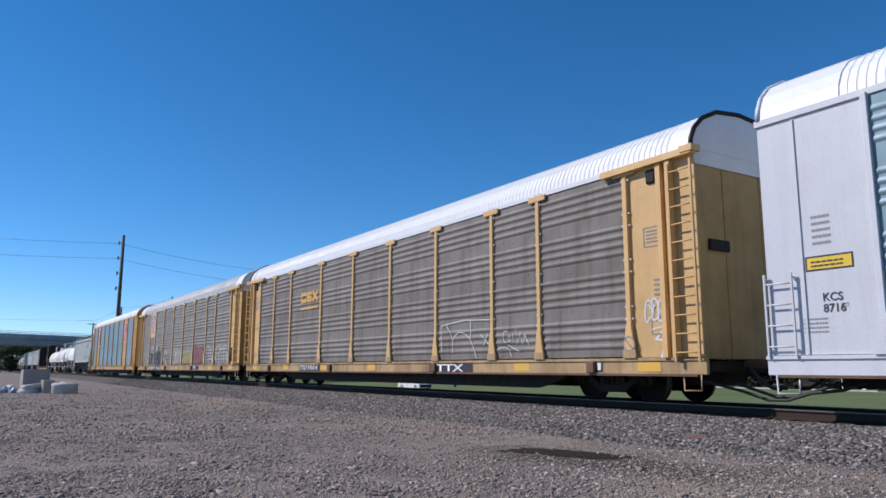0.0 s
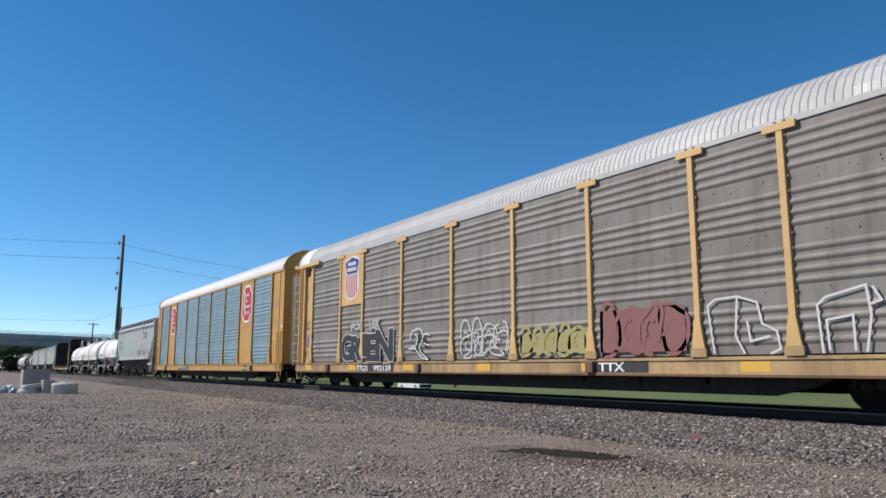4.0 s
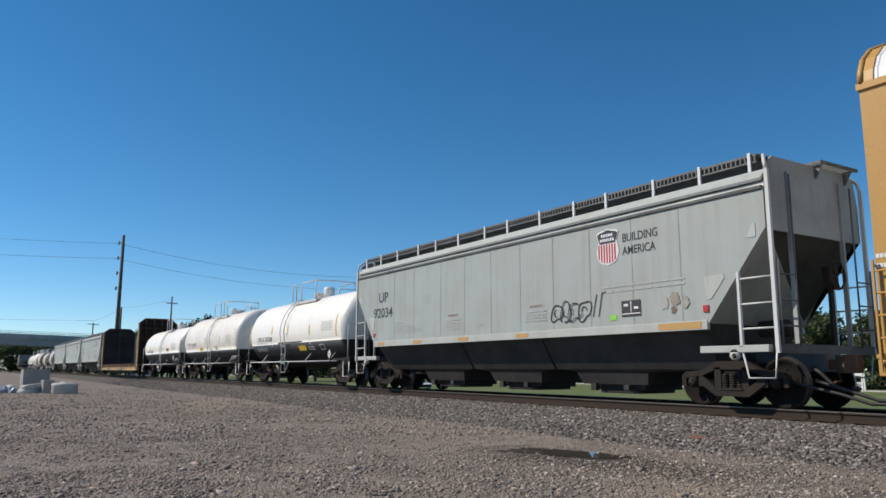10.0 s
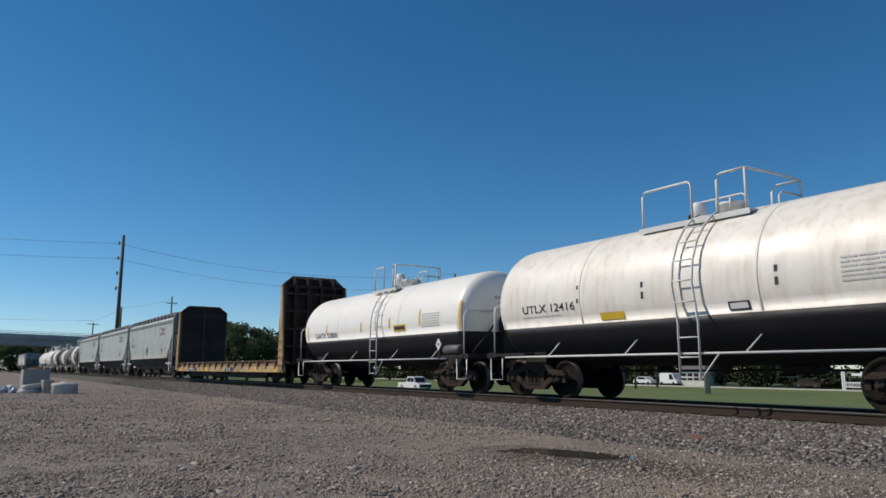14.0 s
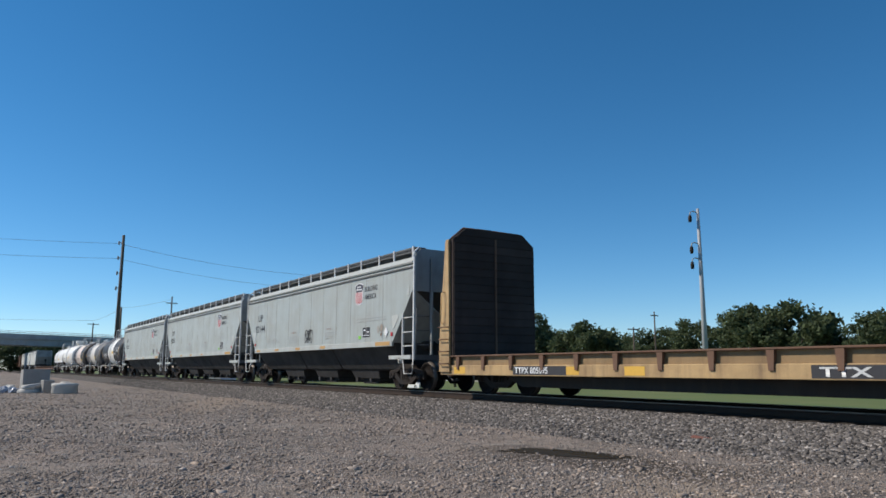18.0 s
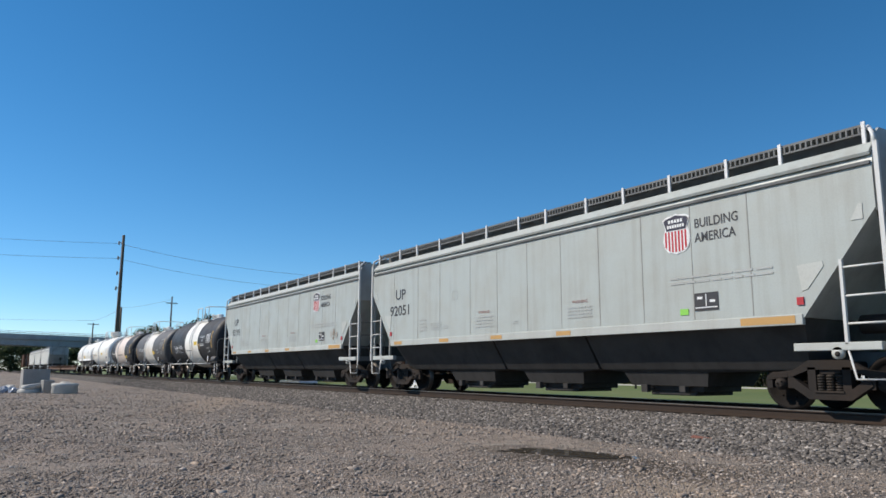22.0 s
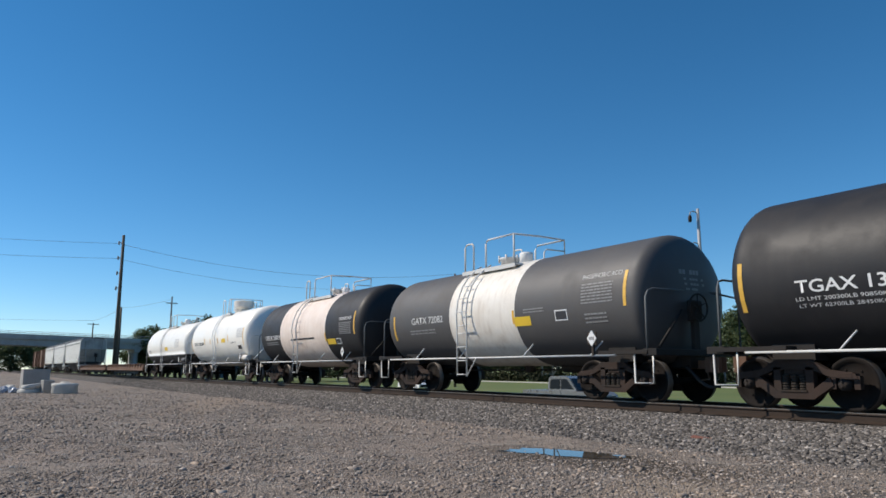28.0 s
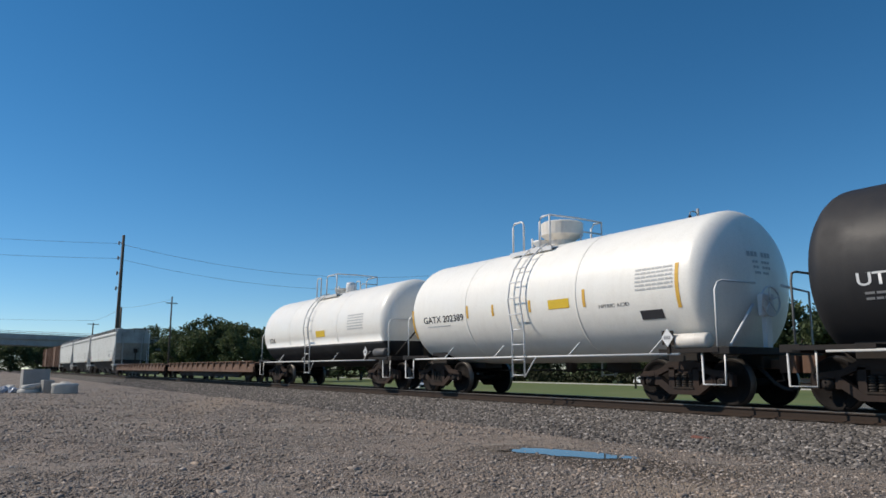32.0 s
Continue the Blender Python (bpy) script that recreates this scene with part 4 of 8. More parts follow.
# ---------------------------------------------------------------- tank cars
def tank(name, c0, c1, label, zones, low=None, R=1.54, zc=2.32, band=(), texts=(), ladder_x=None, rail_mat="steel_pale", bars_blocks=(), stencils=(), placards=True, pod=False, end_rail="", heavy=0.006, faint="faint_pale", plac=(1.5, 1.28), shift=0.0, welds=True, rails=(-1.0, -0.6, 0.0, 1.2), house=(0.3, 0.2, 0.48), ball=False, hd=0.6, sq=2.3, bogie=1.15, reservoir=True):
    """A tank car between the heads c0 and c1. zones: list of (end x as a share of the half length, material); low: (height, material) for a dark underside."""
    car, h = new_car(name, c0, c1, label, "railcar", "tank cars of the train")
    if shift:
        ladder_x = ladder_x + shift
        rails, house = tuple(x + shift for x in rails), (house[0] + shift, *house[1:])
        band = [(x + shift, a, b) for x, a, b in band]
        texts = [(s, x + shift, *q) for s, x, *q in texts]
        bars_blocks = [(x + shift, *q) for x, *q in bars_blocks]
        stencils = [(a + shift, b + shift, *q) for a, b, *q in stencils]
    mats = [M[z[1]] for z in zones] + ([M[low[1]]] if low else [])
    bm = bmesh.new()
    seg = 48
    ang = [2 * math.pi * k / seg for k in range(seg)]
    if low:
        b0 = math.asin((low[0] - zc) / R)
        for b in (b0 % (2 * math.pi), math.pi - b0):
            j = min(range(len(ang)), key=lambda i: abs(ang[i] - b))
            ang[j] = b
    st = [(-h, 0.0)] + [(-h + hd * (1 - math.cos(radians(a)) ** (2 / sq)), R * math.sin(radians(a)) ** (2 / sq)) for a in (8, 17, 27, 38, 49, 60, 70, 78, 84)] + [(-h + hd, R)]
    mid = sorted({round(z[0] * h, 3) for z in zones[:-1]} | {round(x, 3) for x in np.linspace(-h + hd, h - hd, 9)[1:-1]})
    st += [(x, R) for x in mid] + [(-x, r) for x, r in st[::-1]]
    rings = [[bm.verts.new((x, r * math.cos(a), zc + r * math.sin(a))) for a in (ang if r else ang[:1])] for x, r in st]
    for (xa, _), (xb, _), a, b in zip(st, st[1:], rings, rings[1:]):
        for k in range(seg):
            q = list(dict.fromkeys([a[k % len(a)], a[(k + 1) % len(a)], b[(k + 1) % len(b)], b[k % len(b)]]))
            f = bm.faces.new(q)
            f.smooth = True
            xm = (xa + xb) / 2
            mi = next(i for i, z in enumerate(zones) if xm <= z[0] * h + 1e-6 or i == len(zones) - 1)
            s = math.sin((ang[k] + (ang[(k + 1) % seg] if k < seg - 1 else ang[0] + 2 * math.pi)) / 2)
            f.material_index = mi
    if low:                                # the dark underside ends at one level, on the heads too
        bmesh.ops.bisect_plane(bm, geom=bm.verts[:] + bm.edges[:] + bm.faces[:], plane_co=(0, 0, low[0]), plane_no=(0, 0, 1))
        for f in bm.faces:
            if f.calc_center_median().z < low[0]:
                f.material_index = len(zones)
    part("shell", bm, mats, car)
    lx = 0.02 * h if ladder_x is None else ladder_x
    for zt, th, ya, yb in ((zc + 0.62, 0.10, -0.35, 0.42), (zc + 0.44, 0.05, -0.22, 0.45), (zc + 0.33, 0.05, -0.2, 0.48), (zc + 0.22, 0.05, -0.16, 0.3)):
        bm = bmesh.new()                              # lines of writing on the front head
        n = 7
        for k in range(n):
            if (k * 5 + int(zt * 40)) % 4 == 0:
                continue
            y0, y1 = ya + (yb - ya) * k / n, ya + (yb - ya) * (k + 0.82) / n
            bm.faces.new([bm.verts.new((h - hd + hd * max(0.0, 1 - (math.hypot(y, z - zc) / R) ** sq) ** (1 / sq) + 0.008, y, z)) for y, z in ((y0, zt - th), (y1, zt - th), (y1, zt), (y0, zt))])
        part("head_stencil", bm, M["faint_pale"] if zones[-1][1] in ("tank_white", "tank_cream") else M["grey_ink"], car)
    pm = M[rail_mat]
    # weld bands
    for x in ((-h * 0.42, h * 0.36) if welds else ()):
        bm = bmesh.new()
        lathe(bm, [(x - 0.03, R - 0.004), (x - 0.028, R + 0.005), (x + 0.028, R + 0.005), (x + 0.03, R - 0.004)], "x", 48, at=(0, 0, zc), mi=0)
        bmesh.ops.delete(bm, geom=[f for f in bm.faces if len(f.verts) > 4 or f.calc_center_median().z < (low[0] if low else 0)], context="FACES_ONLY")
        part("weld_band", bm, mats[next(i for i, z in enumerate(zones) if x <= z[0] * h or i == len(zones) - 1)], car)
    # sills, bolsters, end decks
    for s in (1, -1):
        bm = bmesh.new()
        box(bm, *sorted((s * (h - 2.6), s * (h + 0.15))), -0.32, 0.32, 0.72, 1.06, bevel=0.02)
        prism(bm, [(s * (h - 1.55), 0.86), (s * (h - 0.75), 0.86), (s * (h - 0.75), 1.2), (s * (h - 1.55), 1.2)], "y", -1.0, 1.0)
        box(bm, *sorted((s * (h - 0.10), s * (h + 0.28))), -1.5, 1.5, 0.98, 1.12, bevel=0.01)
        box(bm, *sorted((s * (h - 1.35), s * (h + 0.05))), -1.52, -1.2, 1.02, 1.10)
        box(bm, *sorted((s * (h - 1.35), s * (h + 0.05))), 1.2, 1.52, 1.02, 1.10)
        part("end_frame", bm, M["black"], car)
        bm = bmesh.new()
        pts = [(s * (h + 0.0), -1.45, 1.1), (s * (h + 0.0), -1.45, 2.2), (s * (h + 0.02), -1.38, 2.34), (s * (h + 0.03), -1.25, 2.38), (s * (h + 0.12), 1.25, 2.38), (s * (h + 0.12), 1.38, 2.34), (s * (h + 0.12), 1.45, 2.2), (s * (h + 0.12), 1.45, 1.1)]
        if s > 0:
            pts[4:] = [(s * (h + 0.12), -0.35, 2.38)]
        tube(bm, pts, 0.022, 6)
        part("end_handrail", bm, M[end_rail] if end_rail else pm, car)
        if s > 0:
            bm = bmesh.new()
            tube(bm, [(s * (h + 0.12), 1.45, 1.1), (s * (h + 0.12), 1.45, 2.3), (s * (h + 0.12), 0.5, 2.38)], 0.028, 6)
            part("end_handrail", bm, M[end_rail] if end_rail else pm, car)
        for sy in (-1, 1):
            bm = bmesh.new()
            tube(bm, [(s * (h - 0.35), sy * 1.46, 1.05), (s * (h - 0.35), sy * 1.46, 0.42), (s * (h + 0.15), sy * 1.46, 0.42), (s * (h + 0.15), sy * 1.46, 1.05)], 0.022, 6)
            part("stirrup", bm, pm, car)
        bm = bmesh.new()                              # spoked hand wheel before its gear box
        bx = s * (h + 0.26)
        tube(bm, [(bx, -0.1 + 0.29 * math.cos(t), 2.02 + 0.29 * math.sin(t)) for t in np.linspace(0, 2 * math.pi, 21)], 0.02, 6)
        for t in (0.4, 1.66, 2.9, 4.2, 5.4):
            tube(bm, [(bx - s * 0.03, -0.1, 2.02), (bx, -0.1 + 0.29 * math.cos(t), 2.02 + 0.29 * math.sin(t))], 0.014, 5)
        box(bm, s * (h + 0.14) - 0.07, s * (h + 0.14) + 0.07, -0.28, 0.10, 1.72, 2.18, bevel=0.03)
        box(bm, s * (h + 0.14) - 0.05, s * (h + 0.14) + 0.05, -0.18, -0.02, 1.1, 1.75)
        tube(bm, [(s * (h + 0.14), -1.25, 1.15), (s * (h + 0.14), -0.5, 1.95)], 0.03, 6)
        if s > 0:
            part("brake_wheel", bm, M["frame"] if rail_mat != "roof_white" else pm, car)
        else:
            bm.free()
        if s > 0 and reservoir:
            bm = bmesh.new()
            lathe(bm, [(-0.44, 0.0), (-0.44, 0.12), (-0.40, 0.15), (0.36, 0.15), (0.40, 0.12), (0.40, 0.0)], "x", 16, at=(h - 0.62, -1.38, 1.25))
            part("air_reservoir", bm, M["tank_faded"] if rail_mat != "roof_white" else M["tank_cream"], car)
    # side rail with struts
    for sy in (-1, 1):
        bm = bmesh.new()
        y = sy * 1.5
        tube(bm, [(-h + 0.55, y, 1.0), (h - 0.85, y, 1.0)], 0.026, 6)
        for x in (-h * 0.62, -h * 0.2, h * 0.3, h * 0.72):
            tube(bm, [(x, y, 1.0), (x + 0.22, sy * 1.32, 1.32)], 0.018, 5)
        part("side_rail", bm, pm, car)
        bm = bmesh.new()                            # ladder follows the shell up to the platform
        for x in (lx - 0.24, lx + 0.24):
            pts = [(x, sy * 1.56, 0.5), (x, sy * 1.56, 1.6)]
            for a in (0, 15, 30, 42, 54, 64):
                pts.append((x, sy * (R + 0.13) * math.cos(radians(a)), zc + (R + 0.13) * math.sin(radians(a))))
            tube(bm, pts, 0.024, 6)
        for k in range(4):
            z = 0.55 + k * 0.38
            tube(bm, [(lx - 0.24, sy * 1.56, z), (lx + 0.24, sy * 1.56, z)], 0.015, 5)
        for a in (-12, 2, 16, 30, 44, 57):
            yy, zz = sy * (R + 0.13) * math.cos(radians(a)), zc + (R + 0.13) * math.sin(radians(a))
            tube(bm, [(lx - 0.24, yy, zz), (lx + 0.24, yy, zz)], 0.015, 5)
        tube(bm, [(lx + 0.24, sy * 1.56, 0.5), (lx + 0.65, sy * 1.54, 0.98)], 0.018, 5)
        part("ladder", bm, pm, car)
    # platform, railing, fittings
    pz = zc + R * 0.87
    hl, hr, ml, mc = rails                           # ends of the short hoop and of the long rail beside the ladder
    for sy in (-1, 1):
        bm = bmesh.new()
        a, b = sorted((sy * 0.45, sy * 0.95))
        box(bm, hl - 0.1, mc + 0.08, a, b, pz, pz + 0.05)
        box(bm, hl - 0.1, mc + 0.08, *sorted((sy * 0.93, sy * 0.96)), pz - 0.06, pz + 0.05)
        for x in np.linspace(hl + 0.1, mc - 0.1, 5):
            box(bm, x - 0.03, x + 0.03, *sorted((sy * 0.62, sy * 0.72)), pz - 0.22, pz)
        part("platform", bm, pm, car)
    zt = pz + 0.86
    for y0 in (-0.92, 0.92):
        bm = bmesh.new()
        e = min(0.1, (hr - hl) * 0.3)
        tube(bm, [(hl, y0, pz), (hl, y0, zt - 0.1), (hl + e * 0.4, y0, zt - 0.03), (hl + e, y0, zt), (hr - e, y0, zt), (hr - e * 0.4, y0, zt - 0.03), (hr, y0, zt - 0.1), (hr, y0, pz)], 0.027, 6)
        part("platform_hoop", bm, pm, car)
    bm = bmesh.new()
    e = min(0.12, (mc - ml) * 0.4)
    tube(bm, [(ml, -0.92, pz), (ml, -0.92, zt - 0.12), (ml + e * 0.4, -0.92, zt - 0.03), (ml + e, -0.92, zt), (mc, -0.92, zt), (mc, 0.0, zt + 0.02), (mc, 0.92, zt), (mc, 0.92, pz)], 0.027, 6)
    tube(bm, [(mc, -0.92, pz), (mc, -0.92, zt)], 0.027, 6)
    tube(bm, [(mc, 0.15, pz), (mc, 0.15, zt - 0.42), (mc, 0.25, zt - 0.33), (mc, 0.92, zt - 0.33)], 0.022, 6)
    part("platform_railing", bm, pm, car)
    bm = bmesh.new()
    tube(bm, [(ml, 0.92, pz), (ml, 0.92, zt - 0.12), (ml + e, 0.92, zt), (mc - 0.05, 0.92, zt)], 0.027, 6)
    part("platform_railing", bm, pm, car)
    bm = bmesh.new()
    dx, hr_, hh = house
    if pod:
        lathe(bm, [(0, 0.30), (0.16, 0.32), (0.26, 0.50), (0.30, 0.56), (0.62, 0.57), (0.66, 0.52), (0.70, 0.0)], "z", 24, at=(dx, 0, zc + R - 0.03), smooth=False)
    elif ball:
        lathe(bm, [(0, hr_ * 0.8), (hh * 0.5, hr_), (hh * 0.75, hr_ * 0.85), (hh * 0.93, hr_ * 0.5), (hh, 0.0)], "z", 18, at=(dx, 0, zc + R - 0.04))
    else:
        lathe(bm, [(0, hr_), (hh * 0.8, hr_), (hh * 0.92, hr_ * 0.92), (hh * 0.98, hr_ * 0.6), (hh, 0.0)], "z", 18, at=(dx, 0, zc + R - 0.04))
    part("valve_housing", bm, M["tank_cream"] if pod else M["roof_white"], car)
    dx = dx + (0.85 if dx < (hl + mc) / 2 else -0.75)
    bm = bmesh.new()
    lathe(bm, [(0, 0.28), (0.2, 0.28), (0.22, 0.33), (0.27, 0.33), (0.3, 0.0)], "z", 16, at=(dx, 0, zc + R - 0.04))
    manway = part("manway", bm, pm, car)
    bm = bmesh.new()
    lathe(bm, [(0.12, 0.03), (0.34, 0.03), (0.34, 0.0)], "z", 6)
    bolt = mesh_of("bolt", bm, pm)
    for k in range(6):
        a = 2 * math.pi * k / 6
        put("bolt", bolt, manway, pose(dx + 0.33 * math.cos(a), 0.33 * math.sin(a), zc + R - 0.04))
    bm = bmesh.new()                                 # bottom outlet and brake gear below the tank
    lathe(bm, [(0.62, 0.0), (0.62, 0.12), (0.8, 0.16), (1.02, 0.16)], "z", 12, at=(0.2, 0, 0))
    lathe(bm, [(-0.4, 0.17), (0.4, 0.17)], "x", 14, at=(h * 0.3, 0.3, 0.78))
    tube(bm, [(-h + 1.2, 0.2, 0.66), (h - 1.2, 0.2, 0.7)], 0.025, 5)
    box(bm, h * 0.3 - 0.5, h * 0.3 + 0.5, 0.15, 0.45, 0.9, 1.02)
    part("brake_rigging", bm, M["frame"], car)
    if placards:
        for x, pz_ in ((h - plac[0], plac[1]),):
            bm = bmesh.new()
            prism(bm, [(x - 0.15, pz_), (x, pz_ - 0.18), (x + 0.15, pz_), (x, pz_ + 0.18)], "y", -1.57, -1.555)
            box(bm, x - 0.03, x + 0.03, -1.55, -1.5, 1.0, pz_ + 0.1, mi=2)
            box(bm, x - 0.14, x + 0.14, -1.56, -1.54, pz_ - 0.14, pz_ + 0.14, mi=2)
            for k in range(4):
                box(bm, x - 0.078 + 0.042 * k, x - 0.05 + 0.042 * k, -1.574, -1.57, pz_ - 0.035, pz_ + 0.035, mi=1)
            part("placard", bm, [M["white"], M["grey_ink"], M["frame"]], car, "white diamond hazard placard on a stand")
    W = (R + 0.006, zc)
    for x, za, zb in band:
        strips = [rect(x - 0.045, x + 0.045, za + (zb - za) * k / 4, za + (zb - za) * (k + 1) / 4, 0, 0) for k in range(4)]
        decal("reflector_strip", car, strips, [M["orange"]], 0, wrap=(R, zc))
    for s, x, z, size, mat, *span in texts:
        write(s, car, x, 0, z, size, M[mat], heavy if size > 0.15 else 0.0, wrap=W, span=span[0] if span else 0.0)
    polys = []
    for x, z, w, t, rows, mi in bars_blocks:
        polys += bars(x, z, w, t, rows, mi, 0, int(abs(x) * 13 + z * 7))
    for x0_, x1_, z0_, z1_, mi, lay in stencils:
        polys.append(rect(x0_, x1_, z0_, z1_, mi, lay))
    if polys:
        decal("stencil", car, polys, [M[faint], M["white"], M["ink"], M["signal_yellow"]], 0, wrap=(R, zc))
    running_gear(car, (h - bogie, -h + 1.15), h + 0.66, brown=True)
    return car, h


# ---------------------------------------------------------------- flat cars
def flatcar(name, c0, c1, label, sill, bulk=False, texts=(), deck=0.98, pocket0=0.0):
    car, h = new_car(name, c0, c1, label, "railcar", "flat cars of the train")
    bm = bmesh.new()
    box(bm, -h, h, -1.42, 1.42, deck - 0.10, deck - 0.03)
    for k in range(int(h * 5)):
        x = -h + 0.2 * 2 * k
        if x < h - 0.4:
            box(bm, x + 0.01, x + 0.39, -1.40, 1.40, deck - 0.05, deck)
    part("deck", bm, M["plank"], car)
    bm = bmesh.new()
    box(bm, -h + 0.2, h - 0.2, -0.3, 0.3, 0.45, deck - 0.1)
    prism(bm, [(-h * 0.74, 0.56), (-h * 0.66, 0.25), (h * 0.66, 0.25), (h * 0.74, 0.56), (h * 0.74, deck - 0.1), (-h * 0.74, deck - 0.1)], "y", -1.25, -1.12)
    prism(bm, [(-h * 0.74, 0.56), (-h * 0.66, 0.25), (h * 0.66, 0.25), (h * 0.74, 0.56), (h * 0.74, deck - 0.1), (-h * 0.74, deck - 0.1)], "y", 1.12, 1.25)
    part("underframe", bm, M["frame"], car)
    bm = bmesh.new()
    box(bm, -h, h, -0.03, 0.08, 0.53, 0.80, bevel=0.01)
    side_copy("side_sill", mesh_of("side_sill", bm, M[sill]), car, -1.50)
    bm = bmesh.new()
    box(bm, -h, h, -0.07, 0.1, deck + 0.06, deck + 0.10, bevel=0.008)
    side_copy("deck_rail", mesh_of("deck_rail", bm, M["rust"]), car, -1.50)
    bm = bmesh.new()
    prism(bm, [(-0.05, 0.68), (0.05, 0.68), (0.08, deck + 0.06), (-0.08, deck + 0.06)], "y", -0.06, 0.02)
    pocket = mesh_of("stake_pocket", bm, M["rust"])
    # web below the deck rail; on bulkhead cars its brown includes the rail's shadow
    bm = bmesh.new()
    box(bm, -h + 0.02, h - 0.02, 0.03, 0.06, 0.78, deck + 0.07)
    side_copy("side_web", mesh_of("side_web", bm, M["web_brown"] if bulk else M["rust"]), car, -1.50)
    for x in np.arange(-h + 0.55 + pocket0, h - 0.3, 1.22):
        put("stake_pocket", pocket, car, pose(x, -1.50, 0))
        put("stake_pocket", pocket, car, pose(x, 1.50, 0, 0, 0, 180))
    if bulk:
        for x in (-h + 1.0, -h + 5.6, -2.6, 2.2, 6.4, h - 1.0):
            decal("reflector_strip", car, [rect(x - 0.28, x + 0.28, 0.57, 0.76)], [M["orange"]], -1.531)
        for s in (1, -1):
            xo = s * (h - 0.35)
            n = 16
            out = [(-1.52, deck + 0.02), (1.52, deck + 0.02), (1.52, 4.50), (1.06, 4.86), (-1.06, 4.86), (-1.52, 4.50)]
            bm = bmesh.new()
            prism(bm, out, "x", *sorted((xo - s * 0.30, xo - s * 0.24)))
            part("bulkhead_wall", bm, M["plank"], car)
            for k in range(n):
                z0, z1 = deck + 0.03 + (4.84 - deck) * k / n, deck + 0.02 + (4.84 - deck) * (k + 1) / n
                wa = 1.5 if z0 < 4.48 else 1.5 - 0.44 * (z0 - 4.48) / 0.36
                wb = 1.5 if z1 < 4.48 else 1.5 - 0.44 * (z1 - 4.48) / 0.36
                bm = bmesh.new()
                prism(bm, [(-wa, z0), (wa, z0), (wb, z1 - 0.006), (-wb, z1 - 0.006)], "x", *sorted((xo - s * 0.335, xo - s * 0.30)))
                part("plank", bm, M["plank"], car)
            bm = bmesh.new()
            box(bm, *sorted((xo - s * 0.36, xo - s * 0.30)), -0.03, 0.03, deck, 4.6)
            part("bulkhead_strap", bm, M["rust"], car)
            for y in (-1.45, -0.95, -0.32, 0.32, 0.95, 1.45):
                bm = bmesh.new()
                top = 4.5 if abs(y) > 1.2 else 4.86
                box(bm, *sorted((xo - s * 0.24, xo + s * 0.10)), y - 0.05, y + 0.05, deck, top)
                part("bulkhead_stud", bm, M["plank"], car)
            for z in (1.7, 2.5, 3.3, 4.1, 4.45):
                bm = bmesh.new()
                box(bm, *sorted((xo - s * 0.23, xo + s * 0.07)), -1.40, 1.40, z - 0.05, z + 0.05)
                part("bulkhead_rail", bm, M["plank"], car)
            for sy in (-1, 1):
                bm = bmesh.new()
                yy = sy * 1.52
                prism(bm, [(xo + s * 0.34, 0.62), (xo - s * 0.20, 0.62), (xo - s * 0.14, 4.45), (xo + s * 0.02, 4.45), (xo + s * 0.34, 1.4)], "y", *sorted((yy, yy + sy * 0.07)))
                prism(bm, [(xo - s * 0.14, 4.45), (xo + s * 0.02, 4.45), (xo + s * 0.02, 4.5), (xo - s * 0.14, 4.5)], "y", *sorted((yy, yy + sy * 0.05)))
                part("bulkhead_post", bm, M["yellow_dirty"], car)
                for z in (0.85, 1.2, 1.55, 1.9):
                    bm = bmesh.new()
                    ya, yb = yy + sy * 0.05, yy + sy * 0.16
                    tube(bm, [(xo - s * 0.16, ya, z), (xo - s * 0.16, yb, z), (xo + s * 0.26, yb, z), (xo + s * 0.26, ya, z)], 0.016, 5)
                    part("grab_iron", bm, M["rust"], car)
                bm = bmesh.new()
                tube(bm, [(xo + s * 0.12, yy + sy * 0.05, 2.0), (xo + s * 0.12, yy + sy * 0.17, 2.05), (xo + s * 0.06, yy + sy * 0.17, 2.9), (xo + s * 0.06, yy + sy * 0.05, 2.95)], 0.018, 5)
                part("grab_iron", bm, M["yellow"], car)
                bm = bmesh.new()
                tube(bm, [(xo - s * 0.12, yy - sy * 0.02, 4.5), (xo - s * 0.12, sy * 1.05, 4.88), (xo - s * 0.12, 0, 4.89)], 0.04, 5)
                part("bulkhead_rim", bm, M["rust"], car)
    for s, x, z, size, mat in texts:
        write(s, car, x, -1.537, z, size, M[mat], 0.006)
    running_gear(car, (h - 2.2, -h + 2.2), h + 0.45)
    return car, h
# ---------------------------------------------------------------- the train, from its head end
# door: the yellow with the ends' shade painted in
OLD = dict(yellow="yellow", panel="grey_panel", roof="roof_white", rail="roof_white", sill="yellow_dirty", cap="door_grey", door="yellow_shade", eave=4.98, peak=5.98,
           ridges=4, groups=4, plain=0.27, depth=0.030, hood=True, sheetm="roof_white")

grey_rack, h, X = autorack("autorack", -18.95, 7.75, (-17.6, -15.0, -12.0, -9.0, -6.0, -3.0, 0.2, 3.2, 5.75),
                           dict(OLD, yellow="rack_white", panel="galv", roof="roof_white", rail="rack_white", sill="rack_white", cap="rack_white", door="rack_white", eave=5.06, peak=6.1,
                                ridges=4, groups=4, plain=0.34, depth=0.022, hood=False, rim="rack_white", sheet=1.3, sheetm="roof_white", post=0.10, ladder="rack_white", low_ladder=(0.9, 1.42, 4)),
                           "silver-white autorack railcar with ribbed galvanised side panels")
y = NEAR + 0.004
write("KCS", grey_rack, X(6.7), y, 1.80, 0.13, M["ink"], 0.004)
write("8716", grey_rack, X(6.7), y, 1.62, 0.13, M["ink"], 0.004)
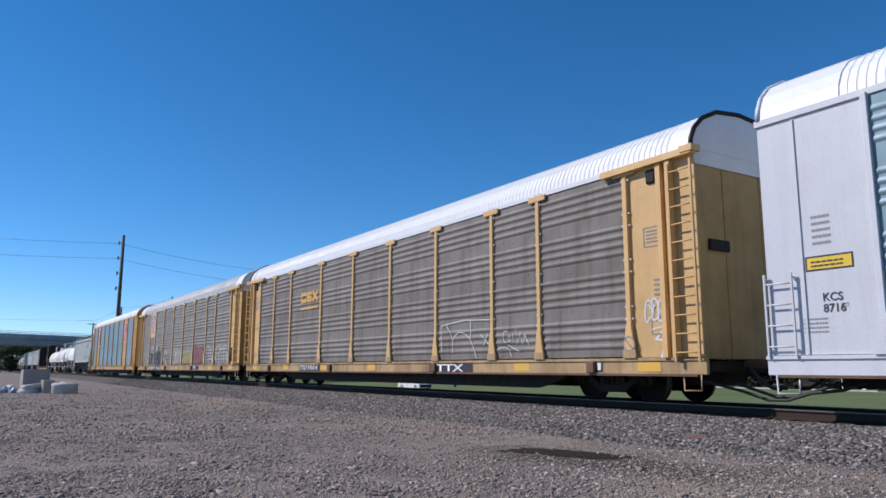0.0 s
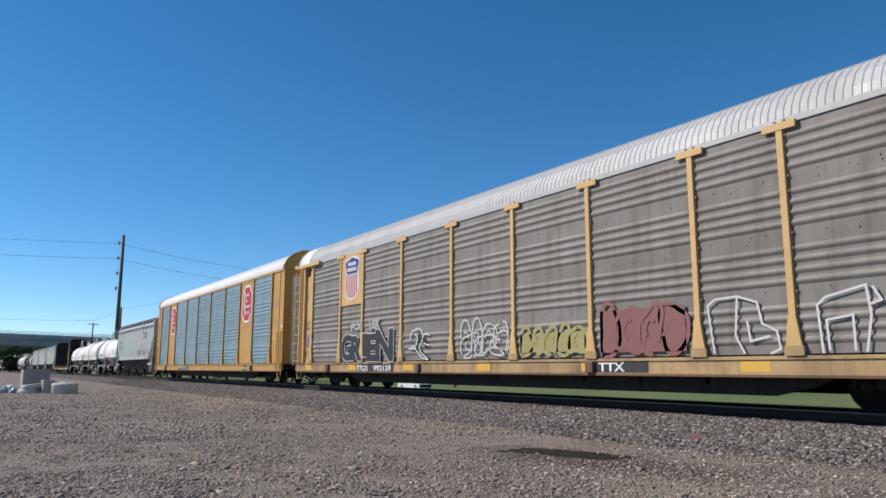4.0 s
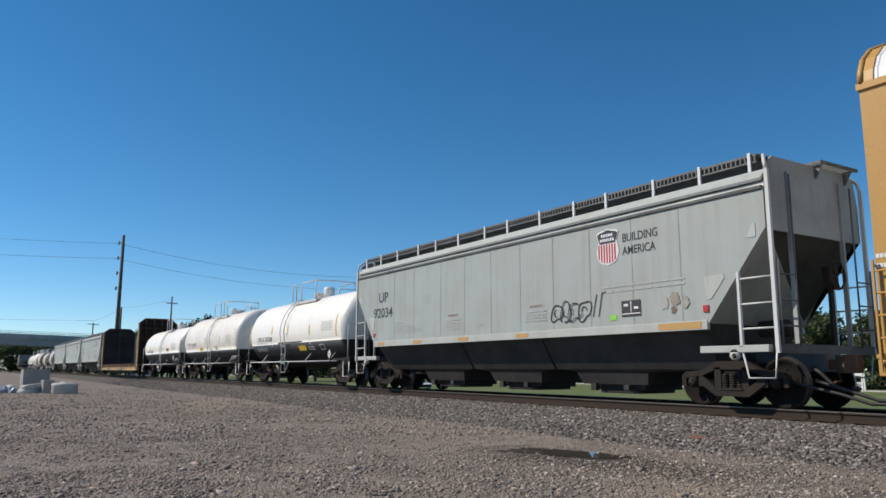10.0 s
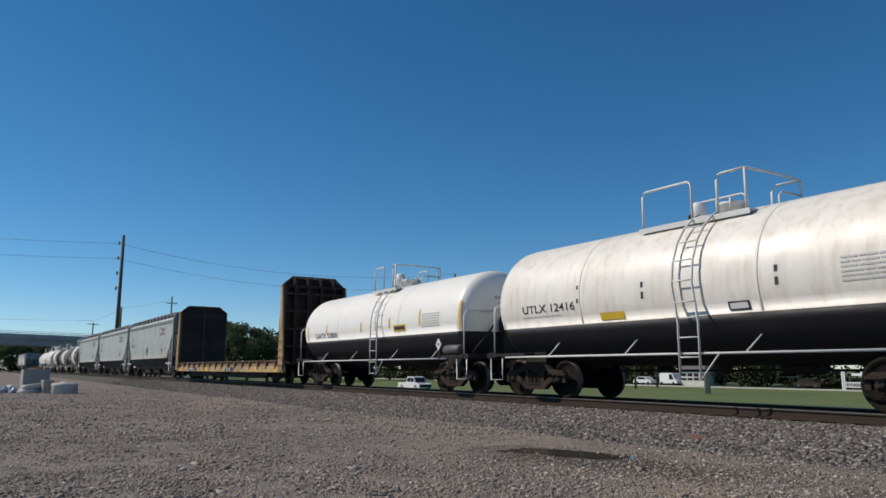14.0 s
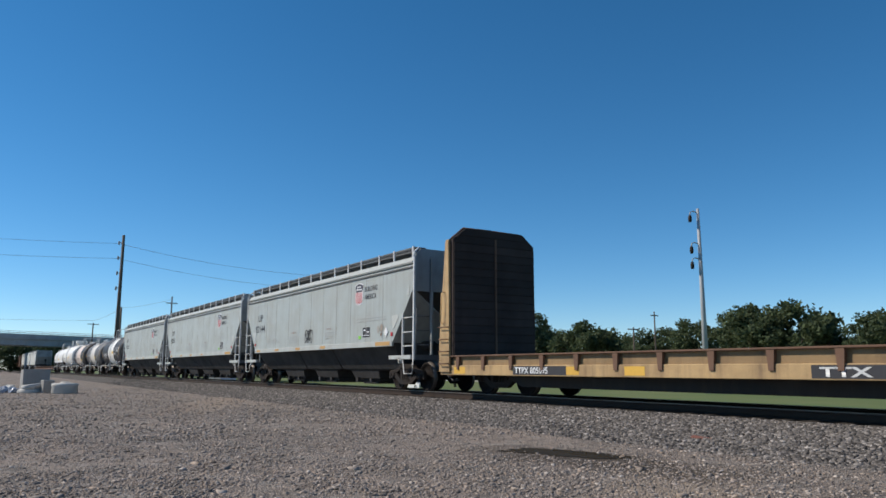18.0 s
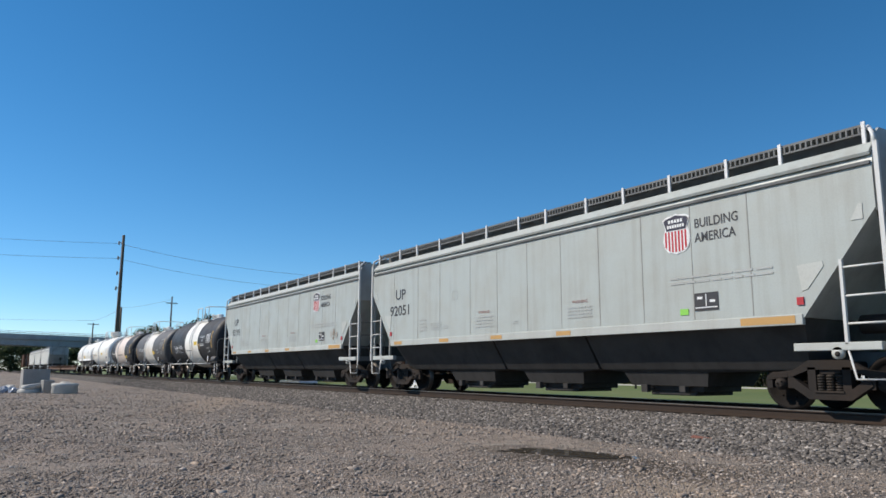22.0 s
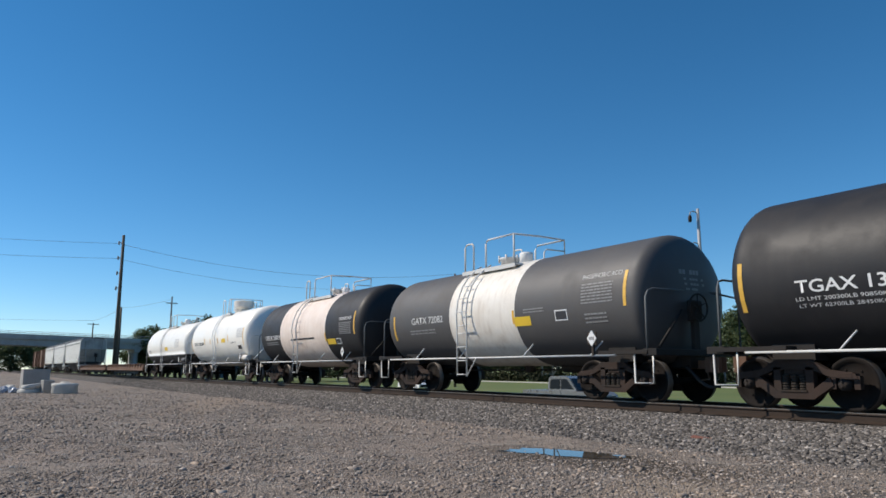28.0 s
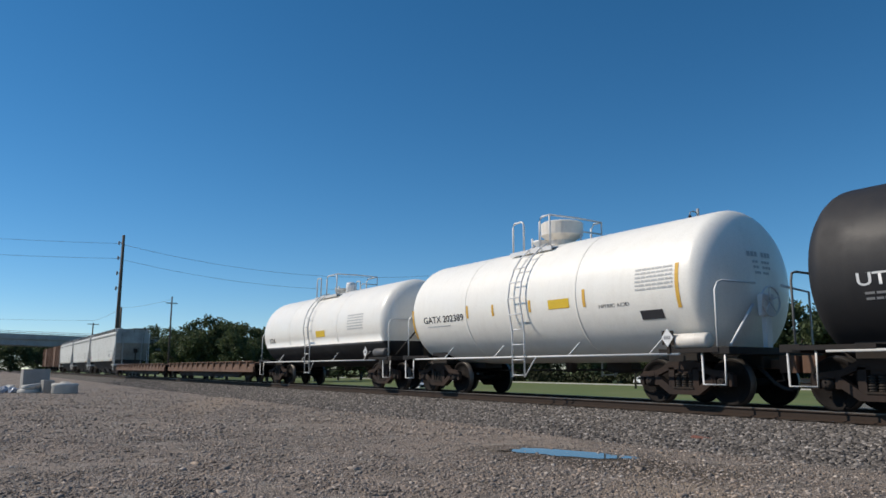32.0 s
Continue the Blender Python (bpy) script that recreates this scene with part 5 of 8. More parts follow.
decal("stencil", grey_rack, [rect(X(6.95), X(6.15), 2.30, 2.55, 0), rect(X(6.92), X(6.18), 2.33, 2.52, 1, 1)] + bars(X(6.85), 2.48, 0.55, 0.13, 2, 0, 2, 5)
      + bars(X(6.8), 3.25, 0.32, 0.55, 5, 2, 0, 6) + bars(X(7.05), 1.55, 0.42, 0.28, 4, 2, 0, 7) + bars(X(6.4), 1.76, 0.12, 0.08, 2, 2, 0, 8), [M["ink"], M["signal_yellow"], M["grey_ink"]], NEAR + 0.01)

csx, h, X = autorack("autorack", 9.0, 36.45, (34.6, 32.64, 30.54, 27.22, 24.29, 21.42, 18.53, 15.70, 13.77, 10.86),
                     OLD, "yellow autorack railcar with weathered grey ribbed panels and graffiti")
decal("panel_emblem", csx, stroke([(X(a), b) for a, b in ((28.84, 3.70), (28.84, 3.78), (29.29, 3.78), (29.29, 3.49), (28.84, 3.49), (28.84, 3.57))], 0.14)
      + stroke([(X(a), b) for a, b in ((28.22, 3.78), (28.66, 3.78), (28.66, 3.66), (28.26, 3.60), (28.26, 3.49), (28.70, 3.49))], 0.13, 0, 1)
      + stroke([(X(28.10), 3.84), (X(27.58), 3.43)], 0.17) + stroke([(X(28.10), 3.43), (X(27.58), 3.84)], 0.17, 0, 1) + [rect(X(29.38), X(27.55), 3.13, 3.22)], [M["logo_gold"]], NEAR - 0.032, "golden block emblem with a bar below")
decal("stencil", csx, [rect(X(29.3), X(27.14), 0.605, 0.865, 0)], [M["ink"]], NEAR - 0.022)
write("TTGX", csx, X(29.24), NEAR - 0.03, 0.665, 0.17, M["white"], 0.004, sx=1.15)
write("976014", csx, X(28.40), NEAR - 0.03, 0.665, 0.17, M["white"], 0.004, sx=1.35)
write("TTX", csx, 4.22, NEAR - 0.03, 0.635, 0.20, M["white"], 0.006, span=1.42)
decal("stencil", csx, [rect(3.80, 6.09, 0.605, 0.87, 0)], [M["ink"]], NEAR - 0.022)


def scrawl(seed, x, z, w, hgt, n, width, mi=0, lay=0):
    """A sprayed tag: n looping strokes that fill the box from x, z."""
    r = random.Random(seed)
    out = []
    for k in range(n):
        cx, cz_ = x + w * (k + 0.5) / n, z + hgt * 0.5
        a, b, ph = w / n * r.uniform(0.52, 0.66), hgt * r.uniform(0.42, 0.54), r.uniform(0, 6.28)
        pts = []
        for t in np.linspace(ph, ph + r.uniform(5.0, 6.6), 24):                 # a lumpy, mostly closed outline
            q = 1 + 0.16 * math.sin(2 * t + ph) + 0.12 * math.sin(3 * t + 2 * ph)
            pts.append((cx + a * q * math.cos(t) + 0.15 * a * math.sin(t), cz_ + b * q * math.copysign(abs(math.sin(t)) ** 0.7, math.sin(t))))
        out += stroke(pts, width, mi, lay + 2 * (k % 3))
        t0 = r.uniform(0, 3)
        out += stroke([(cx + 0.45 * a * math.cos(t0 + s), cz_ + 0.45 * b * math.sin(t0 + s)) for s in np.linspace(0, r.uniform(1.5, 3.5), 6)], width * 0.85, mi, lay + 1 + 2 * (k % 3))
    return out


tag_lines = (((18.24, 1.94), (17.96, 1.98), (17.03, 2.05), (15.85, 2.0)), ((18.24, 1.94), (18.24, 1.57), (18.19, 1.19)), ((17.95, 1.95), (17.73, 1.71), (17.62, 1.5), (17.63, 1.14)),
             ((17.62, 1.5), (17.52, 1.63), (17.33, 1.72), (17.1, 1.71), (16.88, 1.6), (16.72, 1.48), (16.57, 1.24), (16.46, 1.0)), ((16.73, 2.02), (16.73, 1.53)), ((16.24, 1.61), (15.85, 1.33)), ((15.92, 1.62), (16.12, 1.32)))
decal("graffiti", csx, [q for k, line in enumerate(tag_lines) for q in stroke([(X(a), b) for a, b in line], 0.024, 0, k % 3)], [M["spray_white"]], NEAR - 0.032)
tag_lines = (((15.08, 1.65), (15.19, 1.66), (15.26, 1.54), (15.19, 1.38), (15.11, 1.38)), ((15.47, 1.21), (15.31, 1.25), (15.1, 1.24), (14.97, 1.17), (14.89, 1.0)), ((15.03, 1.31), (14.57, 1.14)),
             ((14.85, 1.58), (14.83, 1.35), (14.73, 1.74), (14.67, 1.32), (14.53, 1.61)), ((14.5, 1.5), (14.45, 1.3), (14.35, 1.55), (14.2, 1.3)), ((14.95, 1.55), (15.03, 1.5), (15.02, 1.4), (14.93, 1.4), (14.95, 1.55)))
decal("graffiti", csx, [q for k, line in enumerate(tag_lines) for q in stroke([(X(a), b) for a, b in line], 0.022, 0, k % 3)], [M["spray_white"]], NEAR - 0.032)
decal("graffiti", csx, scrawl(8, X(10.45), 1.68, 0.7, 0.42, 4, 0.045) + stroke([(X(10.3), 1.5), (X(9.95), 1.55), (X(10.2), 1.3), (X(9.95), 1.25), (X(10.1), 0.9)], 0.05), [M["spray_white"]], NEAR + 0.005)
decal("stencil", csx, [p for a in (10.42,) for p in (stroke([(X(a), 3.2), (X(a - 0.62), 3.2), (X(a - 0.62), 3.6), (X(a), 3.6), (X(a), 3.2)], 0.02) + bars(X(a - 0.06), 3.56, 0.5, 0.3, 4, 0, 0, 3))]
      + bars(X(10.2), 2.55, 0.4, 0.4, 4, 0, 0, 11) + stroke([(X(10.3), 1.4), (X(9.7), 1.4), (X(9.7), 1.7), (X(10.3), 1.7), (X(10.3), 1.4)], 0.02), [M["grey_ink"]], NEAR + 0.005)
decal("stencil", csx, [rect(X(12.05), X(11.7), 0.64, 0.86, 0), rect(X(12.0), X(11.9), 0.68, 0.8, 1, 1), rect(X(11.85), X(11.75), 0.68, 0.84, 1, 1)], [M["ink"], M["white"]], NEAR - 0.025)
decal("stencil", csx, stroke([(X(35.45), 3.55), (X(34.75), 3.55)], 0.02) + stroke([(X(35.45), 4.16), (X(34.75), 4.16), (X(34.75), 3.55)], 0.02) + stroke([(X(35.45), 3.78), (X(34.75), 3.78)], 0.02) + bars(X(35.25), 4.12, 0.3, 0.10, 1, 0, 0, 21)
      + bars(X(34.95), 2.95, 0.05, 0.12, 1, 0, 0, 22), [M["grey_ink"]], NEAR + 0.005)

write("8-4881", csx, X(35.28), NEAR + 0.001, 2.58, 0.11, M["grey_ink"], 0.002, sx=0.9)
write("QUALITY", csx, X(35.38), NEAR + 0.001, 3.84, 0.11, M["grey_ink"], 0.002, sx=0.85)
write("AUTO RACK", csx, X(35.42), NEAR + 0.001, 3.60, 0.11, M["grey_ink"], 0.002, sx=0.75)
decal("stencil", csx, stroke([(X(35.35), 1.25), (X(34.9), 1.25), (X(34.9), 1.45), (X(35.35), 1.45), (X(35.35), 1.25)], 0.015) + bars(X(35.32), 1.43, 0.36, 0.15, 2, 0, 0, 61), [M["grey_ink"]], NEAR + 0.005)


def no_entry(parent, x, z, y, r=0.15):
    """A round warning sign: a ring with a bar across it."""
    pts = [(x + r * math.cos(a), z + r * math.sin(a)) for a in np.linspace(0, 2 * math.pi, 17)]
    decal("warning_sign", parent, stroke(pts, 0.03) + stroke([(x - r * 0.7, z + r * 0.7), (x + r * 0.7, z - r * 0.7)], 0.03), [M["grey_ink"]], y)


no_entry(csx, X(34.62), 1.2, NEAR - 0.06)
no_entry(csx, X(10.86), 1.22, NEAR - 0.085)

up_rack, h, X = autorack("autorack", 37.7, 64.95, (63.25, 60.53, 58.65, 55.83, 52.86, 49.97, 47.19, 44.31, 42.39, 39.45),
                         dict(OLD, panel="grey_panel_b", clip="web_brown", roof="roof_grey", rail="roof_grey", rim="roof_white", slot=False, cap="roof_white", sheet=0.9),
                         "yellow autorack railcar with grey ribbed panels, shield emblem and graffiti")
bm = bmesh.new()
box(bm, X(60.42), X(58.76), -0.05, 0.0, 3.0, 4.92, bevel=0.01)
part("emblem_plate", bm, M["yellow"], up_rack, m=pose(0, NEAR, 0))
shield(up_rack, X(60.12), X(58.95), 3.2, 4.80, NEAR - 0.055)
write("TTX", up_rack, X(47.0), NEAR - 0.03, 0.66, 0.18, M["white"], 0.006, sx=1.5)
decal("stencil", up_rack, [rect(X(47.3), X(45.6), 0.63, 0.87, 0)], [M["ink"]], NEAR - 0.022)
write("TTGX", up_rack, -7.67, NEAR - 0.03, 0.635, 0.18, M["white"], 0.006, span=0.84)
write("992139", up_rack, -6.43, NEAR - 0.03, 0.635, 0.18, M["white"], 0.006, span=1.25)
decal("stencil", up_rack, [rect(-7.65, -5, 0.605, 0.865, 0)], [M["ink"]], NEAR - 0.022)


def sprayed(lines, w, mi=0, lay=0):
    """Several strokes of one spray can."""
    return [q for k, line in enumerate(lines) for q in stroke(line, w, mi, lay + k % 3)]


for k, (ch, x, w, z, tall) in enumerate((("G", -8.97, 1.04, 0.96, 1.02), ("R", -8.12, 0.93, 0.96, 0.96), ("I", -7.19, 0.41, 1.09, 0.88), ("E", -6.86, 0.87, 0.93, 1.02), ("N", -6.19, 1.3, 0.92, 1.15))):
    write(ch, up_rack, x, NEAR - 0.090 - 0.001 * k, z + 0.09, tall - 0.19, M["spray_white"], 0.092, name="graffiti", span=w)
    write(ch, up_rack, x + 0.03, NEAR - 0.098 - 0.001 * k, z + 0.09, tall - 0.19, M["spray_black"], 0.062, name="graffiti", span=w - 0.06)
write("PCK", up_rack, -8.17, NEAR - 0.08, 2.09, 0.22, M["spray_faint"], 0.022, 0.1, name="graffiti", span=0.95)
write("USK", up_rack, -6.72, NEAR - 0.08, 2.06, 0.32, M["spray_faint"], 0.022, 0.1, name="graffiti", span=0.84)
for k in range(4):
    decal("graffiti", up_rack, scrawl(80 + k, -5.23, 1.08 + 0.2 * k, 0.91, 0.17, 4, 0.022), [M["spray_faint"]], NEAR - 0.05)
decal("graffiti", up_rack, sprayed([[(-3.28, 1.79), (-3.41, 1.52), (-3.52, 1.28), (-3.7, 1.32)], [(-3.28, 1.3), (-3.06, 1.09), (-2.79, 1.03)], [(-3.07, 1.67), (-2.92, 1.34)]], 0.11, 1) + sprayed([[(-3.91, 1.58), (-3.75, 1.86), (-3.34, 1.94), (-3.14, 1.84), (-3.12, 1.59), (-3.33, 1.33), (-3.14, 1.15), (-2.79, 0.99)], [(-3.54, 1.8), (-3.4, 1.61), (-3.55, 1.31), (-3.96, 1.33)], [(-3.8, 1.35), (-3.63, 1.41), (-3.46, 1.25), (-3.12, 1.03), (-2.76, 0.97)], [(-3.13, 1.59), (-3, 1.76), (-2.7, 1.7)], [(-3.03, 1.47), (-2.72, 1.39)]], 0.045, 0, 3), [M["spray_white"], M["spray_black"]], NEAR - 0.055)
decal("graffiti", up_rack, scrawl(12, X(52.4), 1.1, 2.2, 0.85, 4, 0.04) + scrawl(17, X(52.3), 1.05, 2.1, 0.6, 3, 0.04), [M["spray_white"]], NEAR - 0.05)
decal("graffiti", up_rack, [rect(X(49.7), X(47.4), 1.1, 1.55, 0, 0)] + scrawl(13, X(49.7), 1.05, 2.3, 0.6, 5, 0.09, 0), [M["spray_yellow"]], NEAR - 0.05)
decal("graffiti", up_rack, [rect(X(46.9), X(44.6), 1.05, 1.95, 0, 0)] + scrawl(14, X(46.9), 1.0, 2.3, 1.0, 4, 0.09, 0), [M["spray_red"]], NEAR - 0.05)
decal("graffiti", up_rack, sprayed([[(7.35, 0.99), (7.25, 1.87), (7.42, 1.98), (7.89, 2), (8.28, 1.87), (8.36, 1.49), (8.63, 1.35), (8.68, 1.05), (8.49, 0.97)], [(7.89, 2), (7.82, 1.29), (7.99, 0.98)], [(8.07, 1.55), (8.12, 1.19), (8.5, 1.27)]], 0.04), [M["spray_white"]], NEAR - 0.05)
decal("graffiti", up_rack, sprayed([[(9.42, 0.96), (9.37, 1.74), (9.52, 1.86), (10.17, 2), (10.22, 1.54), (10.11, 0.97)], [(9.53, 1), (9.51, 1.49), (9.94, 1.55), (9.94, 0.99)], [(10.27, 1.97), (10.39, 1.75), (10.2, 1.69)], [(10.61, 0.97), (10.49, 1.72), (10.67, 1.9), (11, 1.92), (11.07, 1.57), (10.95, 1.13), (11.13, 0.97)], [(10.8, 1.78), (11, 1.8), (10.85, 1.28), (11.05, 1.16)], [(11.18, 1.79), (11.28, 1.95), (11.48, 1.9), (11.56, 1.47), (11.56, 0.98)], [(11.31, 1.04), (11.4, 1.67)]], 0.04), [M["spray_white"]], NEAR - 0.05)
bm = bmesh.new()
lathe(bm, [(-0.14, 0.0), (-0.14, 0.06), (-0.10, 0.28), (-0.06, 0.31), (-0.04, 0.28), (-0.08, 0.0)], "y", 18)
box(bm, -0.09, 0.09, -0.06, 0.0, -0.3, 0.42, bevel=0.02)
part("hand_brake", bm, M["frame"], up_rack, "dark hand brake wheel", pose(X(38.95), NEAR - 0.02, 1.38))
decal("graffiti", up_rack, sprayed([[(-13.08, 2.65), (-12.93, 2.53), (-12.93, 2.83)], [(-13.01, 2.44), (-12.77, 2.8), (-12.7, 2.83), (-12.75, 2.67), (-12.89, 2.62)], [(-12.59, 2.65), (-12.65, 2.64), (-12.68, 2.53), (-12.6, 2.49)], [(-12.58, 2.27), (-12.45, 2.64), (-12.39, 2.21)], [(-12.61, 2.33), (-12.19, 2.33)], [(-12.33, 2.61), (-12.35, 2.49)], [(-12.25, 2.61), (-12.28, 2.48)]], 0.032), [M["spray_black"]], NEAR + 0.005)
decal("graffiti", up_rack, sprayed([[(-12.82, 1.43), (-12.77, 1.16)], [(-12.82, 1.43), (-12.62, 1.39), (-12.76, 1.32), (-12.6, 1.25), (-12.77, 1.16)], [(-12.56, 1.42), (-12.56, 1.15)], [(-12.39, 1.41), (-12.54, 1.29), (-12.46, 1.15)], [(-12.33, 1.44), (-12.33, 1.15), (-12.22, 1.16)]], 0.026), [M["spray_black"]], NEAR + 0.005)
decal("graffiti", up_rack, scrawl(21, -12.8, 1.61, 0.64, 0.42, 5, 0.07), [M["spray_purple"]], NEAR + 0.002)
decal("stencil", up_rack, [rect(-12.76, -12.2, 1.54, 1.76, 0)], [M["signal_yellow"]], NEAR + 0.002)
decal("graffiti", up_rack, scrawl(19, -12.76, 1.57, 0.34, 0.2, 3, 0.03), [M["spray_black"]], NEAR + 0.012)
decal("graffiti", up_rack, sprayed([[(12.22, 3.74), (12.27, 4.06), (12.4, 4.07), (12.42, 3.93), (12.25, 3.89)], [(12.53, 3.88), (12.44, 3.83), (12.45, 3.72), (12.54, 3.73)], [(12.54, 4.07), (12.59, 3.9), (12.69, 4.09)], [(12.59, 3.9), (12.6, 3.55)]], 0.04), [M["spray_black"]], NEAR + 0.005)
decal("stencil", up_rack, bars(X(64.1), 3.75, 0.4, 0.3, 3, 0, 0, 31) + [rect(X(39.12), X(38.5), 2.13, 2.32, 1, 0)] + bars(X(39.05), 2.29, 0.5, 0.12, 2, 0, 1, 32)
      + stroke([(X(39.13), 2.95), (X(38.53), 2.95), (X(38.53), 3.22), (X(39.13), 3.22), (X(39.13), 2.95)], 0.015) + bars(X(39.1), 3.19, 0.5, 0.22, 4, 0, 0, 33), [M["grey_ink"], M["signal_yellow"]], NEAR + 0.005)

kcsm, h, X = autorack("autorack", 66.65, 93.35, (91.87, 89.33, 87.25, 84.42, 81.59, 78.72, 75.82, 73.07, 70.90, 68.21),
                      dict(OLD, yellow="yellow_new", panel="galv", rail="yellow_new", sill="yellow_new", cap="yellow_new", door="door_grey", eave=5.16, peak=6.12, hood=False, ridges=4, groups=4, plain=0.34, depth=0.017, sheetm="yellow_new", sheet=0.02, tabs=True, brackets=(-9.6, 9.2),
                           logos=((87.25, 89.33), (70.90, 73.07)), post=0.10, rim="yellow_new"),
                      "bright yellow autorack railcar with blue-grey ribbed panels and red octagon emblems")
octagon(kcsm, X(88.95), X(87.50), 3.0, 4.92, NEAR - 0.0)
octagon(kcsm, X(72.78), X(71.22), 3.02, 4.90, NEAR - 0.0)
write("TTGX", kcsm, X(85.75), NEAR - 0.03, 0.66, 0.18, M["white"], 0.006, sx=1.5)
write("691915", kcsm, X(84.5), NEAR - 0.03, 0.66, 0.17, M["white"], 0.006, sx=1.08)
decal("stencil", kcsm, [rect(X(85.9), X(83.4), 0.62, 0.88, 0)], [M["ink"]], NEAR - 0.022)
decal("stencil", kcsm, [rect(X(92.75), X(92.35), 1.28, 1.45, 0, 0), rect(X(67.95), X(67.35), 2.0, 2.17, 0, 0)] + bars(X(67.9), 2.15, 0.45, 0.12, 2, 2, 1, 4) + bars(X(92.72), 1.43, 0.33, 0.12, 2, 2, 1, 5)
      + bars(X(93.25), 2.5, 0.35, 0.3, 2, 1, 0, 6) + bars(X(67.9), 3.9, 0.5, 0.4, 4, 2, 0, 7) + bars(X(67.9), 2.95, 0.5, 0.3, 3, 2, 0, 8) + bars(X(66.95), 2.7, 0.2, 0.25, 1, 1, 0, 9), [M["signal_yellow"], M["white"], M["grey_ink"]], NEAR + 0.005)
decal("stencil", kcsm, [rect(X(72.2), X(71.6), 0.62, 0.86, 0), rect(X(72.1), X(71.95), 0.68, 0.8, 1, 1), rect(X(71.8), X(71.7), 0.68, 0.8, 1, 1)], [M["ink"], M["white"]], NEAR - 0.022)


def tag_a(car, h, y):
    decal("graffiti", car, scrawl(41, 2.45, 1.78, 1.25, 0.45, 4, 0.03) + stroke([(3.82, 1.85), (3.95, 2.35)], 0.025) + stroke([(4.0, 1.85), (4.12, 2.36), (4.25, 2.38)], 0.025), [M["spray_black"]], y)
    stains(car, h, y, 50)


def tag_b(car, h, y):
    decal("graffiti", car, scrawl(43, -0.58, 1.78, 0.76, 0.52, 3, 0.035) + scrawl(47, -0.5, 1.9, 0.6, 0.36, 2, 0.035), [M["spray_black"]], y)
    stains(car, h, y, 60)
    decal("paint_patch", car, [([(h - 1.98, 1.92), (h - 1.83, 1.75), (h - 1.68, 1.92), (h - 1.83, 2.1)], 0, 3)], [M["white"]], y)


def smudge(cx, cz, rx, rz, seed, mi, lay):
    """A ragged stain on a flat side."""
    r = random.Random(seed)
    return [(cx + rx * q * math.cos(t), cz + rz * q * math.sin(t)) for t, q in ((2 * math.pi * k / 18, r.uniform(0.65, 1.1)) for k in range(18))], mi, lay


def stains(car, h, y, seed):
    """Scraped and overpainted spots beside the last reflector."""
    for k, (x, z, a, b, mi) in enumerate(((h - 2.42, 2.02, 0.11, 0.15, 0), (h - 2.16, 2.08, 0.13, 0.15, 1), (h - 1.90, 1.98, 0.10, 0.14, 0), (h - 2.2, 1.86, 0.07, 0.08, 2))):
        decal("paint_patch", car, [smudge(x, z, a, b, seed + k, mi, k % 3)], [M["patch_pale"], M["patch_tan"], M["patch_brown"]], y + 0.003)


def tag_c(car, h, y):
    stains(car, h, y, 70)


hopper("hopper_car", 95.0, 111.55, "light grey covered hopper railcar with a shield emblem and black scrawl", "92034", extra=(tag_a,))
h = 5.85
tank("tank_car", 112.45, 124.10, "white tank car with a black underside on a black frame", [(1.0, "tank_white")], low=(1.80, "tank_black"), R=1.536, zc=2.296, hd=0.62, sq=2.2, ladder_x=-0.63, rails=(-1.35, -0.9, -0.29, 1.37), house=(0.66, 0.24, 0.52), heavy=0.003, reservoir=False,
     band=[(-5.35, 1.86, 2.8), (-2.27, 2.25, 2.62), (-0.24, 2.25, 2.6), (2.25, 2.1, 2.5), (4.88, 1.95, 2.8)], texts=[("UTLX 25020", -4.28, 1.96, 0.20, "ink", 1.97)],
     bars_blocks=[(-4.4, 1.90, 1.5, 0.07, 1, 0), (3.45, 2.58, 1.1, 0.40, 6, 0), (-4.6, 1.65, 1.4, 0.18, 2, 0), (1.8, 1.62, 0.7, 0.2, 3, 0)], stencils=[(0.74, 1.53, 1.42, 1.66, 3, 0), (3.0, 3.5, 1.42, 1.66, 1, 0), (3.03, 3.47, 1.45, 1.63, 2, 1), (-1.6, 1.3, 1.81, 1.86, 2, 0)], plac=(1.42, 1.26))
tank("tank_car", 125.77, 137.48, "off-white tank car with black underside, stained with rust", [(1.0, "tank_cream")], low=(1.72, "tank_black"), R=1.563, zc=2.343, hd=0.55, sq=2.5, shift=0.15, ladder_x=0.42, rails=(-1.16, 0.15, 0.77, 1.42), house=(-0.4, 0.17, 0.46), heavy=0.003,
     band=[], texts=[("UTLX 12416", -4.67, 2.06, 0.19, "ink", 1.9)],
     bars_blocks=[(-4.7, 2.0, 1.5, 0.07, 1, 0), (3.47, 2.52, 1.0, 0.45, 6, 0)], stencils=[(-2.0, -1.29, 1.76, 1.93, 3, 0), (1.3, 1.75, 1.76, 1.93, 2, 0), (1.34, 1.71, 1.79, 1.90, 1, 1), (-2.7, -2.63, 2.2, 2.6, 2, 0), (-0.75, -0.68, 2.15, 2.5, 2, 0), (2.3, 2.37, 2.15, 2.5, 2, 0), (4.94, 5.01, 2.25, 2.8, 2, 0)], placards=False)
